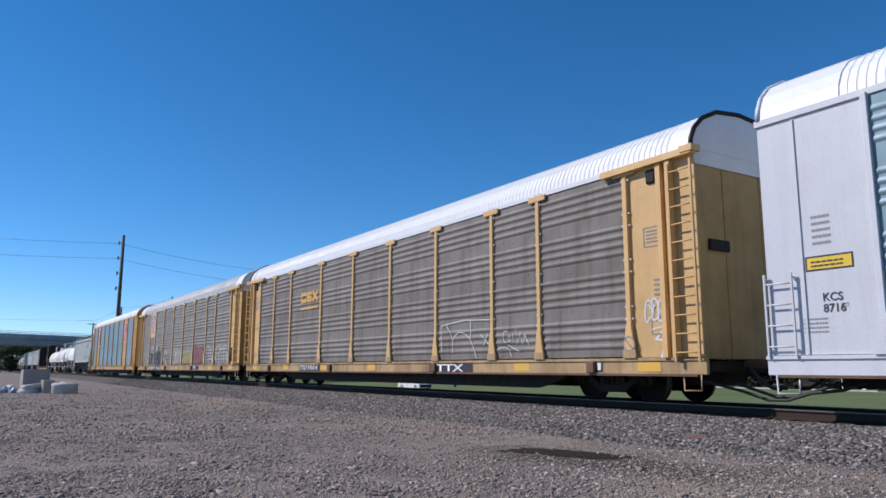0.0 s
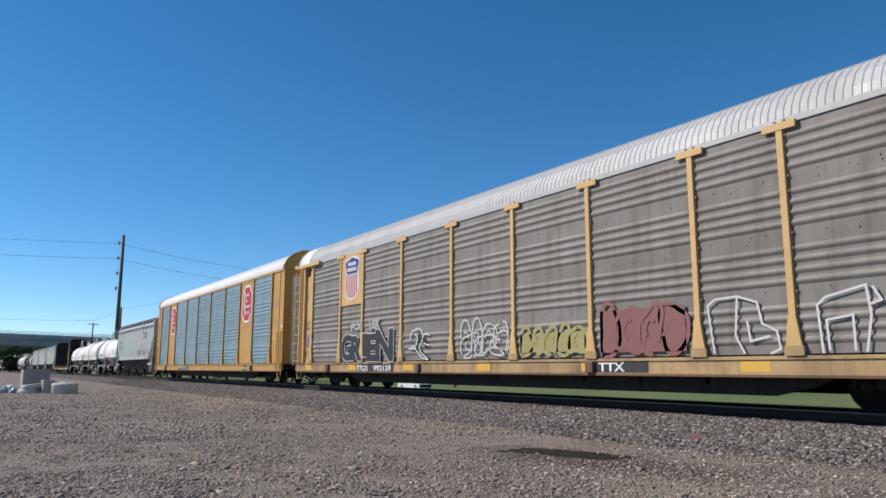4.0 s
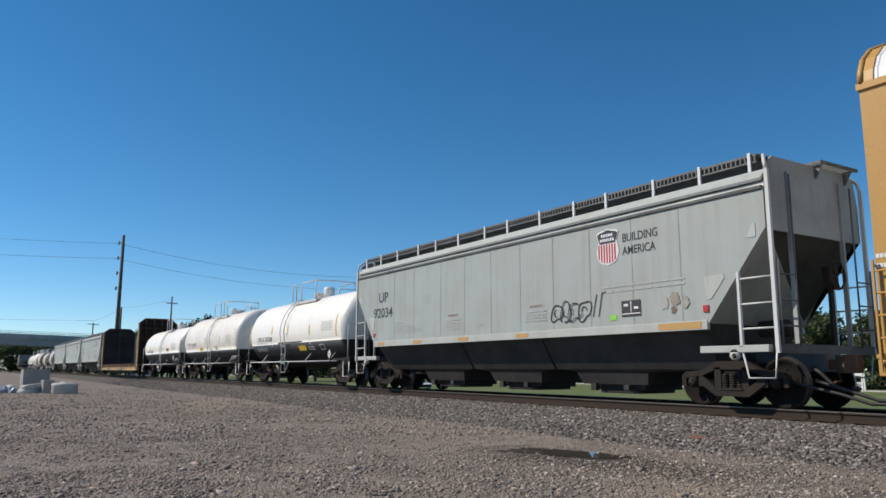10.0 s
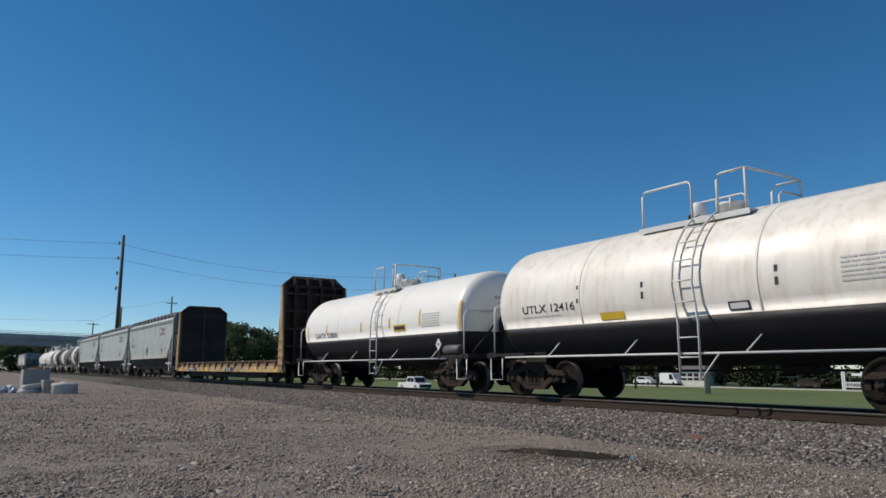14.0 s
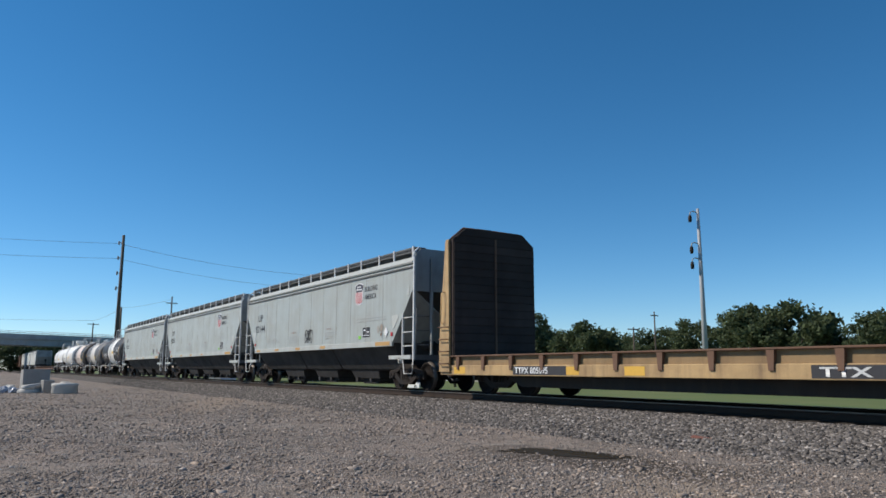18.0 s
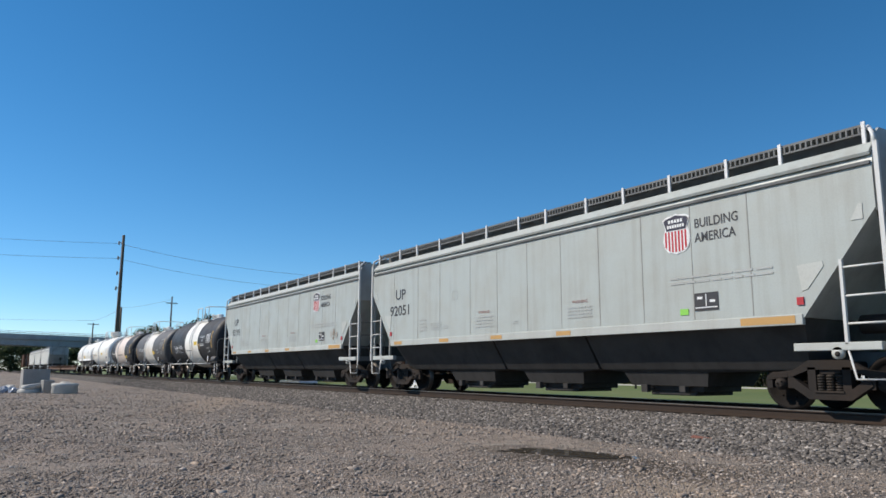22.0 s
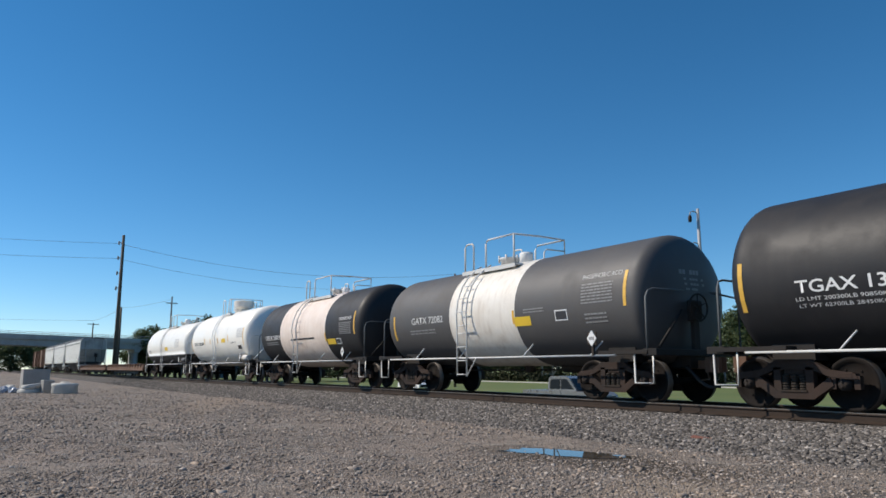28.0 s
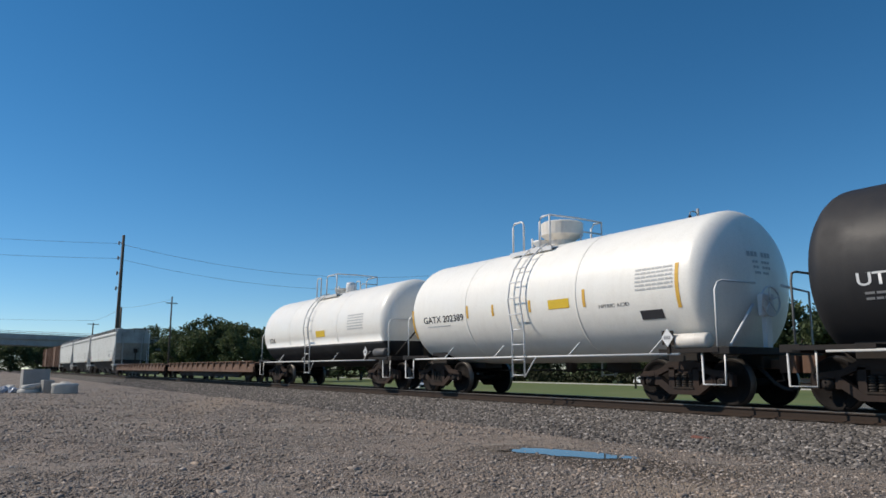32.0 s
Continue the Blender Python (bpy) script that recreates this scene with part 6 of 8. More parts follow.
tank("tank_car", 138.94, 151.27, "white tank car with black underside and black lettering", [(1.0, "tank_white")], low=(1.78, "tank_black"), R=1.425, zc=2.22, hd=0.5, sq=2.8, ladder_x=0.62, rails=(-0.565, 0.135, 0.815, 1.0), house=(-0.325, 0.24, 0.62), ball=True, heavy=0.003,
     band=[(-5.6, 1.8, 2.4), (-3.7, 2.05, 2.4), (-0.65, 2.0, 2.35), (1.5, 2.05, 2.4), (3.5, 2.05, 2.55), (5.75, 1.85, 2.7)], texts=[("GATX 52826", -4.80, 1.90, 0.18, "ink", 2.06)],
     bars_blocks=[(3.64, 2.42, 1.05, 0.45, 6, 0)], stencils=[(1.8, 2.6, 1.92, 2.14, 3, 0), (1.85, 2.55, 1.97, 2.09, 2, 1)], plac=(1.18, 1.42), shift=0.125)
fl, h = flatcar("bulkhead_flatcar", 153.1, 173.4, "empty yellow bulkhead flat railcar with dark planked end walls", "yellow_dirty", bulk=True, pocket0=0.38)
X = lambda c: (153.1 + 173.4) / 2 - c
decal("stencil", fl, [rect(X(169.95), X(167.95), 0.56, 0.775, 0), rect(X(162.0), X(160.5), 0.56, 0.775, 0)], [M["ink"]], -1.533)
write("TTPX 805095", fl, X(169.87), -1.542, 0.595, 0.15, M["white"], 0.004, sx=1.05)
write("TTX", fl, X(161.85), -1.542, 0.59, 0.15, M["steel_pale"], 0.006, sx=2.0)
hopper("hopper_car", 174.95, 191.75, "light grey covered hopper railcar with shield emblem and graffiti", "92144", extra=(tag_b,))
hopper("hopper_car", 192.85, 210.1, "light grey covered hopper railcar with shield emblem and weld seams", "92051")
hopper("hopper_car", 211.1, 227.8, "light grey covered hopper railcar with rust-brown scrawl", "92193", extra=(tag_c,))
BW = lambda a, b, m, k="tank_black": [(a, k), (b, m), (1.0, k)]
tank("tank_car", 229.58, 241.41, "glossy black tank car with a white middle band", BW(-0.235, 0.303, "tank_white"), R=1.548, zc=2.328, ladder_x=0.6, rails=(-0.93, 0.23, 0.85, 1.72), house=(1.1, 0.2, 0.3), heavy=0.004,
     band=[(-5.35, 1.7, 2.6), (2.1, 1.85, 2.25), (4.9, 1.9, 2.9)], texts=[("TGAX 131522", -4.31, 1.97, 0.21, "white", 2.28), ("LD LMT 200300LB 90850KG", -4.34, 1.83, 0.064, "white", 1.6), ("LT WT 62700LB 28450KG NEW 2-85", -4.30, 1.71, 0.064, "spray_white", 2.1), ("PHOSPHORIC", 2.4, 2.52, 0.12, "white", 1.0), ("ACID", 2.72, 2.34, 0.12, "white", 0.36)],
     bars_blocks=[(3.75, 2.75, 0.85, 0.55, 6, 1), (2.35, 2.2, 0.9, 0.16, 2, 1)], stencils=[(0.9, 1.65, 2.14, 2.36, 3, 0), (3.84, 4.25, 1.65, 1.92, 1, 0), (3.87, 4.22, 1.68, 1.89, 2, 1), (-1.3, 0.3, 1.80, 1.86, 0, 0)], faint="grey_ink", end_rail="hopper_end")
tank("tank_car", 243.18, 254.73, "faded black tank car with an off-white middle band", BW(-0.30, 0.237, "tank_cream", "tank_faded"), ladder_x=-1.14, rails=(-1.9, -1.45, -0.84, 0.47), house=(-0.13, 0.2, 0.36), R=1.46, zc=2.245, hd=0.5, sq=2.8, shift=0.23, bogie=1.4, reservoir=False, welds=False, heavy=0.004,
     band=[(-5.3, 1.6, 2.4), (1.07, 1.85, 2.2), (4.97, 2.05, 2.85)], texts=[("GATX 72082", -4.16, 2.08, 0.2, "faint_pale", 1.85), ("PHOSPHORIC ACID", 3.61, 2.76, 0.12, "faint_pale", 1.24)],
     bars_blocks=[(-4.3, 1.92, 1.5, 0.18, 2, 0), (3.62, 2.66, 1.0, 0.5, 7, 0), (3.7, 1.98, 0.7, 0.28, 3, 0), (1.5, 2.22, 0.8, 0.14, 2, 0)], stencils=[(1.08, 1.75, 1.78, 2.02, 3, 0), (2.68, 3.12, 1.84, 2.1, 1, 0), (2.71, 3.09, 1.87, 2.07, 2, 1)], faint="grey_ink", end_rail="hopper_end", plac=(1.5, 1.38))
tank("tank_car", 256.25, 267.69, "black tank car with a wide pinkish-white middle band", BW(-0.463, 0.417, "tank_pink"), ladder_x=-0.86, rails=(-1.4, -1.02, -0.46, 1.25), house=(0.75, 0.16, 0.3), R=1.542, zc=2.322, shift=0.22, bogie=1.4, reservoir=False, heavy=0.004,
     band=[(2.12, 1.75, 2.1), (4.79, 1.95, 2.8)], texts=[("UTLX 25011", -4.79, 2.0, 0.2, "white", 1.88), ("PHOSPHORIC ACID", 3.46, 2.52, 0.12, "white", 1.06)],
     bars_blocks=[(-4.7, 1.92, 1.5, 0.18, 2, 0), (3.48, 2.44, 1.05, 0.46, 7, 0)], stencils=[(2.25, 3.0, 1.62, 1.85, 3, 0), (3.1, 3.5, 1.62, 1.85, 1, 0), (3.13, 3.47, 1.65, 1.82, 2, 1), (-1.6, 1.0, 1.90, 1.97, 2, 0)], faint="grey_ink", end_rail="hopper_end", plac=(1.6, 1.33))
tank("tank_car", 269.24, 280.85, "white acid tank car with a round dome cover and yellow strips", [(1.0, "tank_white")], ladder_x=-0.10, rails=(-1.065, -0.605, 0.055, 0.455), house=(-0.105, 0.5, 0.7), heavy=0.003, R=1.562, zc=2.422, pod=True, rail_mat="roof_white",
     band=[(-5.4, 1.6, 2.5), (-2.4, 2.1, 2.45), (-1.2, 2.1, 2.4), (0.35, 2.1, 2.4), (2.3, 2.1, 2.5), (4.95, 1.9, 2.8)], texts=[("GATX 202389", -4.78, 2.06, 0.19, "ink", 2.17), ("NITRIC ACID", 2.75, 2.03, 0.08, "ink", 0.9)],
     bars_blocks=[(-4.6, 1.98, 1.3, 0.06, 1, 0), (3.86, 2.80, 1.0, 0.5, 6, 0)], stencils=[(1.06, 1.8, 2.12, 2.34, 3, 0), (3.9, 4.5, 1.70, 1.9, 2, 0)], plac=(1.08, 1.32), shift=0.065)
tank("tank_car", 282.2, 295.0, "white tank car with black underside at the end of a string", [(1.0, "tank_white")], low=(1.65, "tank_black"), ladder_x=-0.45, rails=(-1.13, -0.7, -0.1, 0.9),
     band=[], texts=[("UTLX", -5.2, 1.85, 0.2, "ink")], bars_blocks=[(3.3, 2.7, 1.3, 0.6, 6, 0)], stencils=[(0.3, 1.2, 1.95, 2.2, 3, 0)])
flatcar("flatcar", 296.0, 314.6, "empty rusty flat railcar with a planked deck", "rust")
flatcar("flatcar", 315.9, 336.6, "empty rusty flat railcar with worn stake pockets", "rust")
hopper("hopper_car", 338.0, 356.0, "pale covered hopper railcar far back in the train", "", mark="", shell="hopper_pale", logo=False)
hopper("hopper_car", 356.9, 373.6, "pale covered hopper railcar far back in the train", "", mark="", shell="hopper_pale", logo=False)
hopper("hopper_car", 374.5, 391.2, "pale covered hopper railcar far back in the train", "", mark="", shell="hopper_pale", logo=False)


def boxcar(c0, c1):
    car, h = new_car("boxcar", c0, c1, "brown boxcar at the tail of the train", "railcar")
    bm = bmesh.new()
    box(bm, -h, h, -1.5, 1.5, 1.0, 4.3)
    for k in range(14):
        x = -h + 2 * h * (k + 0.5) / 14
        box(bm, x - 0.05, x + 0.05, -1.56, 1.56, 1.0, 4.3)
    part("body", bm, M["rust"], car)
    bm = bmesh.new()
    prism(bm, [(-1.55, 4.28), (1.55, 4.28), (0.6, 4.55), (-0.6, 4.55)], "x", -h, h)
    part("roof", bm, M["hopper_end"], car)
    bm = bmesh.new()
    box(bm, -1.5, 1.5, -1.62, -1.5, 1.0, 4.2)
    part("door", bm, M["rust"], car)
    running_gear(car, (h - 2, -h + 2), h + 0.5)


boxcar(392.2, 408.0)
boxcar(409.0, 425.0)
# ---------------------------------------------------------------- ground, ballast, track
M["ground"] = gravelly("yard_gravel", [(0.105, 0.097, 0.088), (0.235, 0.217, 0.198), (0.17, 0.157, 0.144), (0.315, 0.293, 0.268), (0.215, 0.20, 0.181)], 40.0, 0.9,
                       patch=((0.20, 0.48, 0.62, (0.33, 0.265, 0.215), 0.75), (2.6, 0.50, 0.68, (0.10, 0.093, 0.085), 0.6), (3.4, 0.52, 0.7, (0.34, 0.315, 0.28), 0.6), (1.1, 0.55, 0.72, (0.15, 0.125, 0.10), 0.5), (6.0, 0.55, 0.8, (0.31, 0.282, 0.245), 0.5), (60.0, 0.5, 0.8, (0.11, 0.10, 0.09), 0.45)),
                       spots=((-5.2, 6.0, 2.2, 0.85, 118, (0.33, 0.265, 0.20), 0.85), (-27.0, 7.4, 7.0, 1.1, 158, (0.33, 0.26, 0.20), 0.8), (-7.4, 7.15, 2.6, 0.95, 8, (0.09, 0.072, 0.056), 0.9)))
M["ballast"] = gravelly("track_ballast", [(0.042, 0.04, 0.038), (0.12, 0.115, 0.11), (0.08, 0.077, 0.073), (0.17, 0.162, 0.154), (0.10, 0.096, 0.091)], 20.0, 1.0, warm=(1.10, 1.04, 0.98),
                        patch=((0.7, 0.55, 0.75, (0.09, 0.08, 0.07), 0.4),))
# dirty track bed, darkened further to stand for the train's shadow on it
M["shaded_bed"] = gravelly("dirty_shaded_ballast", [(0.018, 0.016, 0.015), (0.05, 0.046, 0.042), (0.03, 0.028, 0.026), (0.07, 0.064, 0.058)], 24.0, 1.0)
M["grass"] = paint("mown_grass", (0.098, 0.135, 0.030), 0.95, (0.17, 0.17, 0.06), 0.7, 0.1, scale=0.12, bump=0.8, fine=60)
M["asphalt"] = paint("asphalt", (0.06, 0.06, 0.062), 0.9, (0.10, 0.10, 0.095), 0.5, 0.1)
M["concrete"] = paint("bridge_concrete", (0.40, 0.40, 0.39), 0.85, (0.2, 0.19, 0.17), 0.4, 0.6, scale=0.4)
M["block"] = paint("cast_concrete", (0.33, 0.31, 0.285), 0.85, (0.2, 0.18, 0.15), 0.45, 0.5, scale=1.5)
M["block_white"] = paint("pale_concrete", (0.60, 0.575, 0.53), 0.8, (0.3, 0.27, 0.22), 0.35, 0.5, scale=1.5)
M["plastic"] = paint("plastic_sheet", (0.30, 0.32, 0.36), 0.25, (0.2, 0.2, 0.22), 0.3, 0.2, scale=3)
M["timber"] = paint("pole_timber", (0.10, 0.075, 0.055), 0.9, (0.2, 0.17, 0.14), 0.5, 0.8)
M["pole_steel"] = paint("galvanised_pole", (0.38, 0.39, 0.40), 0.5, (0.2, 0.2, 0.2), 0.3, 0.6)
M["wire"] = paint("wire", (0.16, 0.17, 0.19), 0.6, amount=0.1)
M["bark"] = paint("bark", (0.09, 0.07, 0.055), 0.95, (0.04, 0.03, 0.025), 0.5, 0.8)
M["car_white"] = paint("car_white", (0.78, 0.78, 0.78), 0.25, (0.5, 0.5, 0.48), 0.15)
M["car_silver"] = paint("car_silver", (0.34, 0.35, 0.36), 0.3, (0.25, 0.25, 0.24), 0.2, metal=0.6)
M["glass_dark"] = paint("car_glass", (0.02, 0.025, 0.03), 0.08, amount=0.05, bump=0.0)
M["house"] = paint("house_siding", (0.62, 0.61, 0.57), 0.7, (0.4, 0.37, 0.33), 0.3)
M["shingle"] = paint("roof_shingle", (0.16, 0.14, 0.13), 0.9, (0.08, 0.07, 0.065), 0.5)


def water_material():
    m = bpy.data.materials.new("puddle_water")
    m.use_nodes = True
    n, l = m.node_tree.nodes, m.node_tree.links
    b = n["Principled BSDF"]
    b.inputs["Base Color"].default_value = (0.085, 0.074, 0.06, 1)
    b.inputs["Roughness"].default_value, b.inputs["IOR"].default_value, b.inputs["Specular IOR Level"].default_value = 0.02, 1.33, 0.9
    t = n.new("ShaderNodeTexNoise")
    t.inputs["Scale"].default_value = 5.0
    bp = n.new("ShaderNodeBump")
    bp.inputs["Strength"].default_value, bp.inputs["Distance"].default_value = 0.02, 0.01
    l.new(t.outputs[0], bp.inputs["Height"])
    l.new(bp.outputs[0], b.inputs["Normal"])
    return m


def island_material(name, tones, rough, translucent=0.0):
    """Many small pieces in one mesh, each with its own tone."""
    m = bpy.data.materials.new(name)
    m.use_nodes = True
    n, l = m.node_tree.nodes, m.node_tree.links
    b = n["Principled BSDF"]
    b.inputs["Roughness"].default_value = rough
    b.inputs["Specular IOR Level"].default_value = 0.25
    g = n.new("ShaderNodeNewGeometry")
    r = n.new("ShaderNodeValToRGB")
    while len(r.color_ramp.elements) < len(tones):
        r.color_ramp.elements.new(0.5)
    for k, c in enumerate(tones):
        r.color_ramp.elements[k].position, r.color_ramp.elements[k].color = k / (len(tones) - 1), ((*c, 1) if translucent else (c[0] * 1.10, c[1] * 1.01, c[2] * 0.95, 1))
    l.new(g.outputs["Random Per Island"], r.inputs[0])
    t = n.new("ShaderNodeTexNoise")
    t.inputs["Scale"].default_value = 30.0 if not translucent else 0.35
    tc = n.new("ShaderNodeTexCoord")
    l.new(tc.outputs["Object"], t.inputs[0])
    mr = n.new("ShaderNodeMapRange")
    mr.inputs["From Min"].default_value, mr.inputs["From Max"].default_value, mr.inputs["To Min"].default_value, mr.inputs["To Max"].default_value = 0.3, 0.7, 0.75, 1.2
    l.new(t.outputs[0], mr.inputs[0])
    hs = n.new("ShaderNodeHueSaturation")
    l.new(r.outputs[0], hs.inputs["Color"])
    l.new(mr.outputs[0], hs.inputs["Value"])
    l.new(hs.outputs[0], b.inputs["Base Color"])
    if translucent:
        tr, mx = n.new("ShaderNodeBsdfTranslucent"), n.new("ShaderNodeMixShader")
        l.new(hs.outputs[0], tr.inputs["Color"])
        mx.inputs[0].default_value = 0.35 * translucent
        l.new(b.outputs[0], mx.inputs[1])
        l.new(tr.outputs[0], mx.inputs[2])
        l.new(mx.outputs[0], n["Material Output"].inputs["Surface"])
    return m


M["water"] = water_material()
M["stone"] = island_material("loose_stone", [(0.036, 0.035, 0.034), (0.115, 0.112, 0.108), (0.19, 0.185, 0.178), (0.062, 0.06, 0.058), (0.145, 0.14, 0.132), (0.36, 0.352, 0.338)], 0.9)
M["chip"] = island_material("gravel_chip", [(0.105, 0.097, 0.088), (0.23, 0.213, 0.195), (0.33, 0.306, 0.28), (0.165, 0.153, 0.139), (0.34, 0.285, 0.235), (0.48, 0.455, 0.42)], 0.92)
M["leaf"] = island_material("leaves", [(0.05, 0.068, 0.034), (0.075, 0.10, 0.046), (0.10, 0.13, 0.058), (0.062, 0.084, 0.04), (0.125, 0.15, 0.07)], 0.7, 1.0)


def bank_z(y):
    """Height of the ballast's near face over the yard."""
    prof = ((9.0, 0.36), (9.6, 0.42), (10.5, 0.56), (11.3, 0.70), (11.65, 0.72), (20, 0.72))
    for (a, za), (b, zb) in zip(prof, prof[1:]):
        if a <= y <= b:
            return za + (zb - za) * (y - a) / (b - a)
    return 0.36


def ground_z(x, y):
    z = 0.4 * min(1.0, max(0.0, (16.5 - y) / 1.0))
    q = min(1.0, max(0.0, math.hypot(x + 8.0, y - 7.35) - 1.6))      # level round the puddle
    z += q * 0.03 * noise.noise(Vector((x * 0.25, y * 0.25, 0))) + q * 0.012 * noise.noise(Vector((x * 1.3, y * 1.3, 5))) if abs(x) < 60 and -15 < y < 9.6 else 0.0
    if y > 15.5:
        z -= min(0.7, (y - 15.5) * 0.25) + min(0.35, max(0, y - 20) * 0.014)
    return z


bm = bmesh.new()
R_ = 2500.0
ys = [-R_, -200, -60, -20, -10] + list(np.arange(-6, 11, 0.7)) + [11, 14, 15.5, 17, 18.3, 20, 24, 30, 45, 60, 90, 200, R_]
xs_ = [-R_, -600, -300, -150, -100, -75, -60] + list(np.arange(-50, 8, 1.0)) + [10, 16, 30, 80, 300, R_]
grid = [[bm.verts.new((x, y, ground_z(x, y))) for y in ys] for x in xs_]
for a, b in zip(grid, grid[1:]):
    for k in range(len(ys) - 1):
        f = bm.faces.new((a[k], b[k], b[k + 1], a[k + 1]))
        f.material_index, f.smooth = (1 if ys[k] >= 15.5 else 0), True
tagged(part("ground", bm, [M["ground"], M["grass"]]), "grey gravel yard with sandy patches and mown grass beyond", "ground", kind="structure")

bm = bmesh.new()
prof = [(9.0, 0.36), (9.6, 0.42), (10.5, 0.56), (11.3, 0.70), (11.65, 0.72), (14.8, 0.72), (15.2, 0.6), (16.4, -0.5), (17.2, -0.75)]
xs_ = [-900, -300, -180] + list(np.arange(-120, -50, 2.0)) + list(np.arange(-50, 8, 0.5)) + [30, 120, 400]
rows = []
for x in xs_:
    rows.append([bm.verts.new((x, y + (0.12 * noise.noise(Vector((x * 0.7, y, 3))) if y < 11 else 0), z + (0.03 * noise.noise(Vector((x * 0.9, y * 2, 0))) if 9.2 < y < 11.3 else 0))) for y, z in prof])
for a, b in zip(rows, rows[1:]):
    for k in range(len(prof) - 1):
        # the bed between the shoulders takes the shadow-dark stones
        bm.faces.new((a[k], b[k], b[k + 1], a[k + 1])).material_index = 1 if 11.6 < prof[k][0] < 14.9 else 0
tagged(part("ballast", bm, [M["ballast"], M["shaded_bed"]]), "grey crushed stone ballast bank under the track", "ballast", kind="structure")


def scatter(name, pts, sizes, mat, label, category, seed, flat=0.65):
    """Angular stones, one small solid at each place, all in one mesh."""
    rg = np.random.RandomState(seed)
    base = np.array([(-1, -1, -1), (1, -1, -1), (1, 1, -1), (-1, 1, -1), (-0.7, -0.7, 1), (0.7, -0.7, 1), (0.7, 0.7, 1), (-0.7, 0.7, 1)], float)
    faces = np.array([(0, 3, 2, 1), (4, 5, 6, 7), (0, 1, 5, 4), (1, 2, 6, 5), (2, 3, 7, 6), (3, 0, 4, 7)])
    n = len(pts)
    v = base[None] * (1 + rg.uniform(-0.45, 0.35, (n, 8, 3)))
    v *= (sizes[:, None] * rg.uniform(0.5, 1.2, (n, 3)) * np.array([1.45, 0.85, flat]))[:, None, :] * 0.5
    a, b = rg.uniform(0, 2 * np.pi, n), rg.uniform(-1.0, 1.0, n)
    ca, sa, cb, sb = np.cos(a)[:, None], np.sin(a)[:, None], np.cos(b)[:, None], np.sin(b)[:, None]
    x, y, z = v[..., 0], v[..., 1], v[..., 2]
    y, z = y * cb - z * sb, y * sb + z * cb
    v = np.stack([x * ca - y * sa, x * sa + y * ca, z], -1) + pts[:, None, :]
    f = (faces[None] + 8 * np.arange(n)[:, None, None]).reshape(-1, 4)
    me = bpy.data.meshes.new(name)
    me.vertices.add(8 * n)
    me.vertices.foreach_set("co", v.reshape(-1))
    me.loops.add(len(f) * 4)
    me.loops.foreach_set("vertex_index", f.reshape(-1).astype(np.int32))
    me.polygons.add(len(f))
    me.polygons.foreach_set("loop_start", np.arange(0, 4 * len(f), 4, dtype=np.int32))
    me.update(calc_edges=True)
    me.validate()
    me.materials.append(mat)
    return tagged(new(name, me), label, category, kind="stuff")


rg = np.random.RandomState(7)
n = 95000
x = -75 + 81 * rg.beta(3.0, 1.25, n)
y = 11.85 - 2.6 * rg.beta(1.0, 1.35, n) - np.abs(rg.normal(0, 0.15, n))
pts = np.stack([x, y, np.array([bank_z(b) for b in y]) + 0.012], 1)
scatter("ballast_stones", pts, rg.uniform(0.032, 0.078, n), M["stone"], "loose angular grey ballast stones on the bank", "ballast", 1)
n = 95000
d = 3.4 + 30 * rg.beta(1.1, 2.4, n)
a = np.radians(rg.uniform(-2, 66, n))
x, y = -d * np.cos(a), d * np.sin(a)
keep = (y < 9.7) & (y > -2) & (((x + 8.15) / 1.0) ** 2 + ((y - 7.36) / 0.36) ** 2 > 1) & ((y < 8.0) | (rg.uniform(0, 1, n) < 0.7))
x, y = x[keep], y[keep]
clump = np.array([noise.noise(Vector((p * 0.22, q * 0.22, 9))) for p, q in zip(x, y)])
keep = clump + rg.uniform(-0.28, 0.28, len(x)) > -0.06
x, y = x[keep], y[keep]
pts = np.stack([x, y, [ground_z(p, q) + 0.004 for p, q in zip(x, y)]], 1)
scatter("gravel", pts, rg.gamma(1.7, 0.0075, len(x)) + 0.008, M["chip"], "loose grey gravel strewn over the yard", "gravel", 2, 0.5)


n = 30000
d = 14 + 41 * rg.beta(1.0, 1.5, n)
a = np.radians(rg.uniform(-3, 50, n))
x, y = -d * np.cos(a), d * np.sin(a)
keep = (y < 9.4) & (y > -3)
x, y = x[keep], y[keep]
clump = np.array([noise.noise(Vector((p * 0.5, q * 0.9, 4))) for p, q in zip(x, y)])
keep = clump + rg.uniform(-0.6, 0.6, len(x)) > -0.05
x, y = x[keep], y[keep]
pts = np.stack([x, y, [ground_z(p, q) + 0.006 for p, q in zip(x, y)]], 1)
scatter("far_gravel", pts, rg.uniform(0.022, 0.062, len(x)), M["chip"], "coarse grey gravel further off in the yard", "gravel", 3, 0.6)


def blob(cx, cy, rx, ry, turn, seed, k=40, rag=0.25):
    out = []
    for j in range(k):
        t = 2 * math.pi * j / k
        r = 1 + rag * noise.noise(Vector((2 * math.cos(t), 2 * math.sin(t), seed)))  + 0.1 * noise.noise(Vector((6 * math.cos(t), 6 * math.sin(t), seed + 4)))
        u, w = rx * r * math.cos(t), ry * r * math.sin(t)
        out.append((cx + u * math.cos(turn) - w * math.sin(turn), cy + u * math.sin(turn) + w * math.cos(turn)))
    return out


def sheet(name, pts, z, mat, label, category):
    bm = bmesh.new()
    bm.faces.new([bm.verts.new((a, b, z)) for a, b in pts])
    return tagged(part(name, bm, mat), label, category, kind="structure")


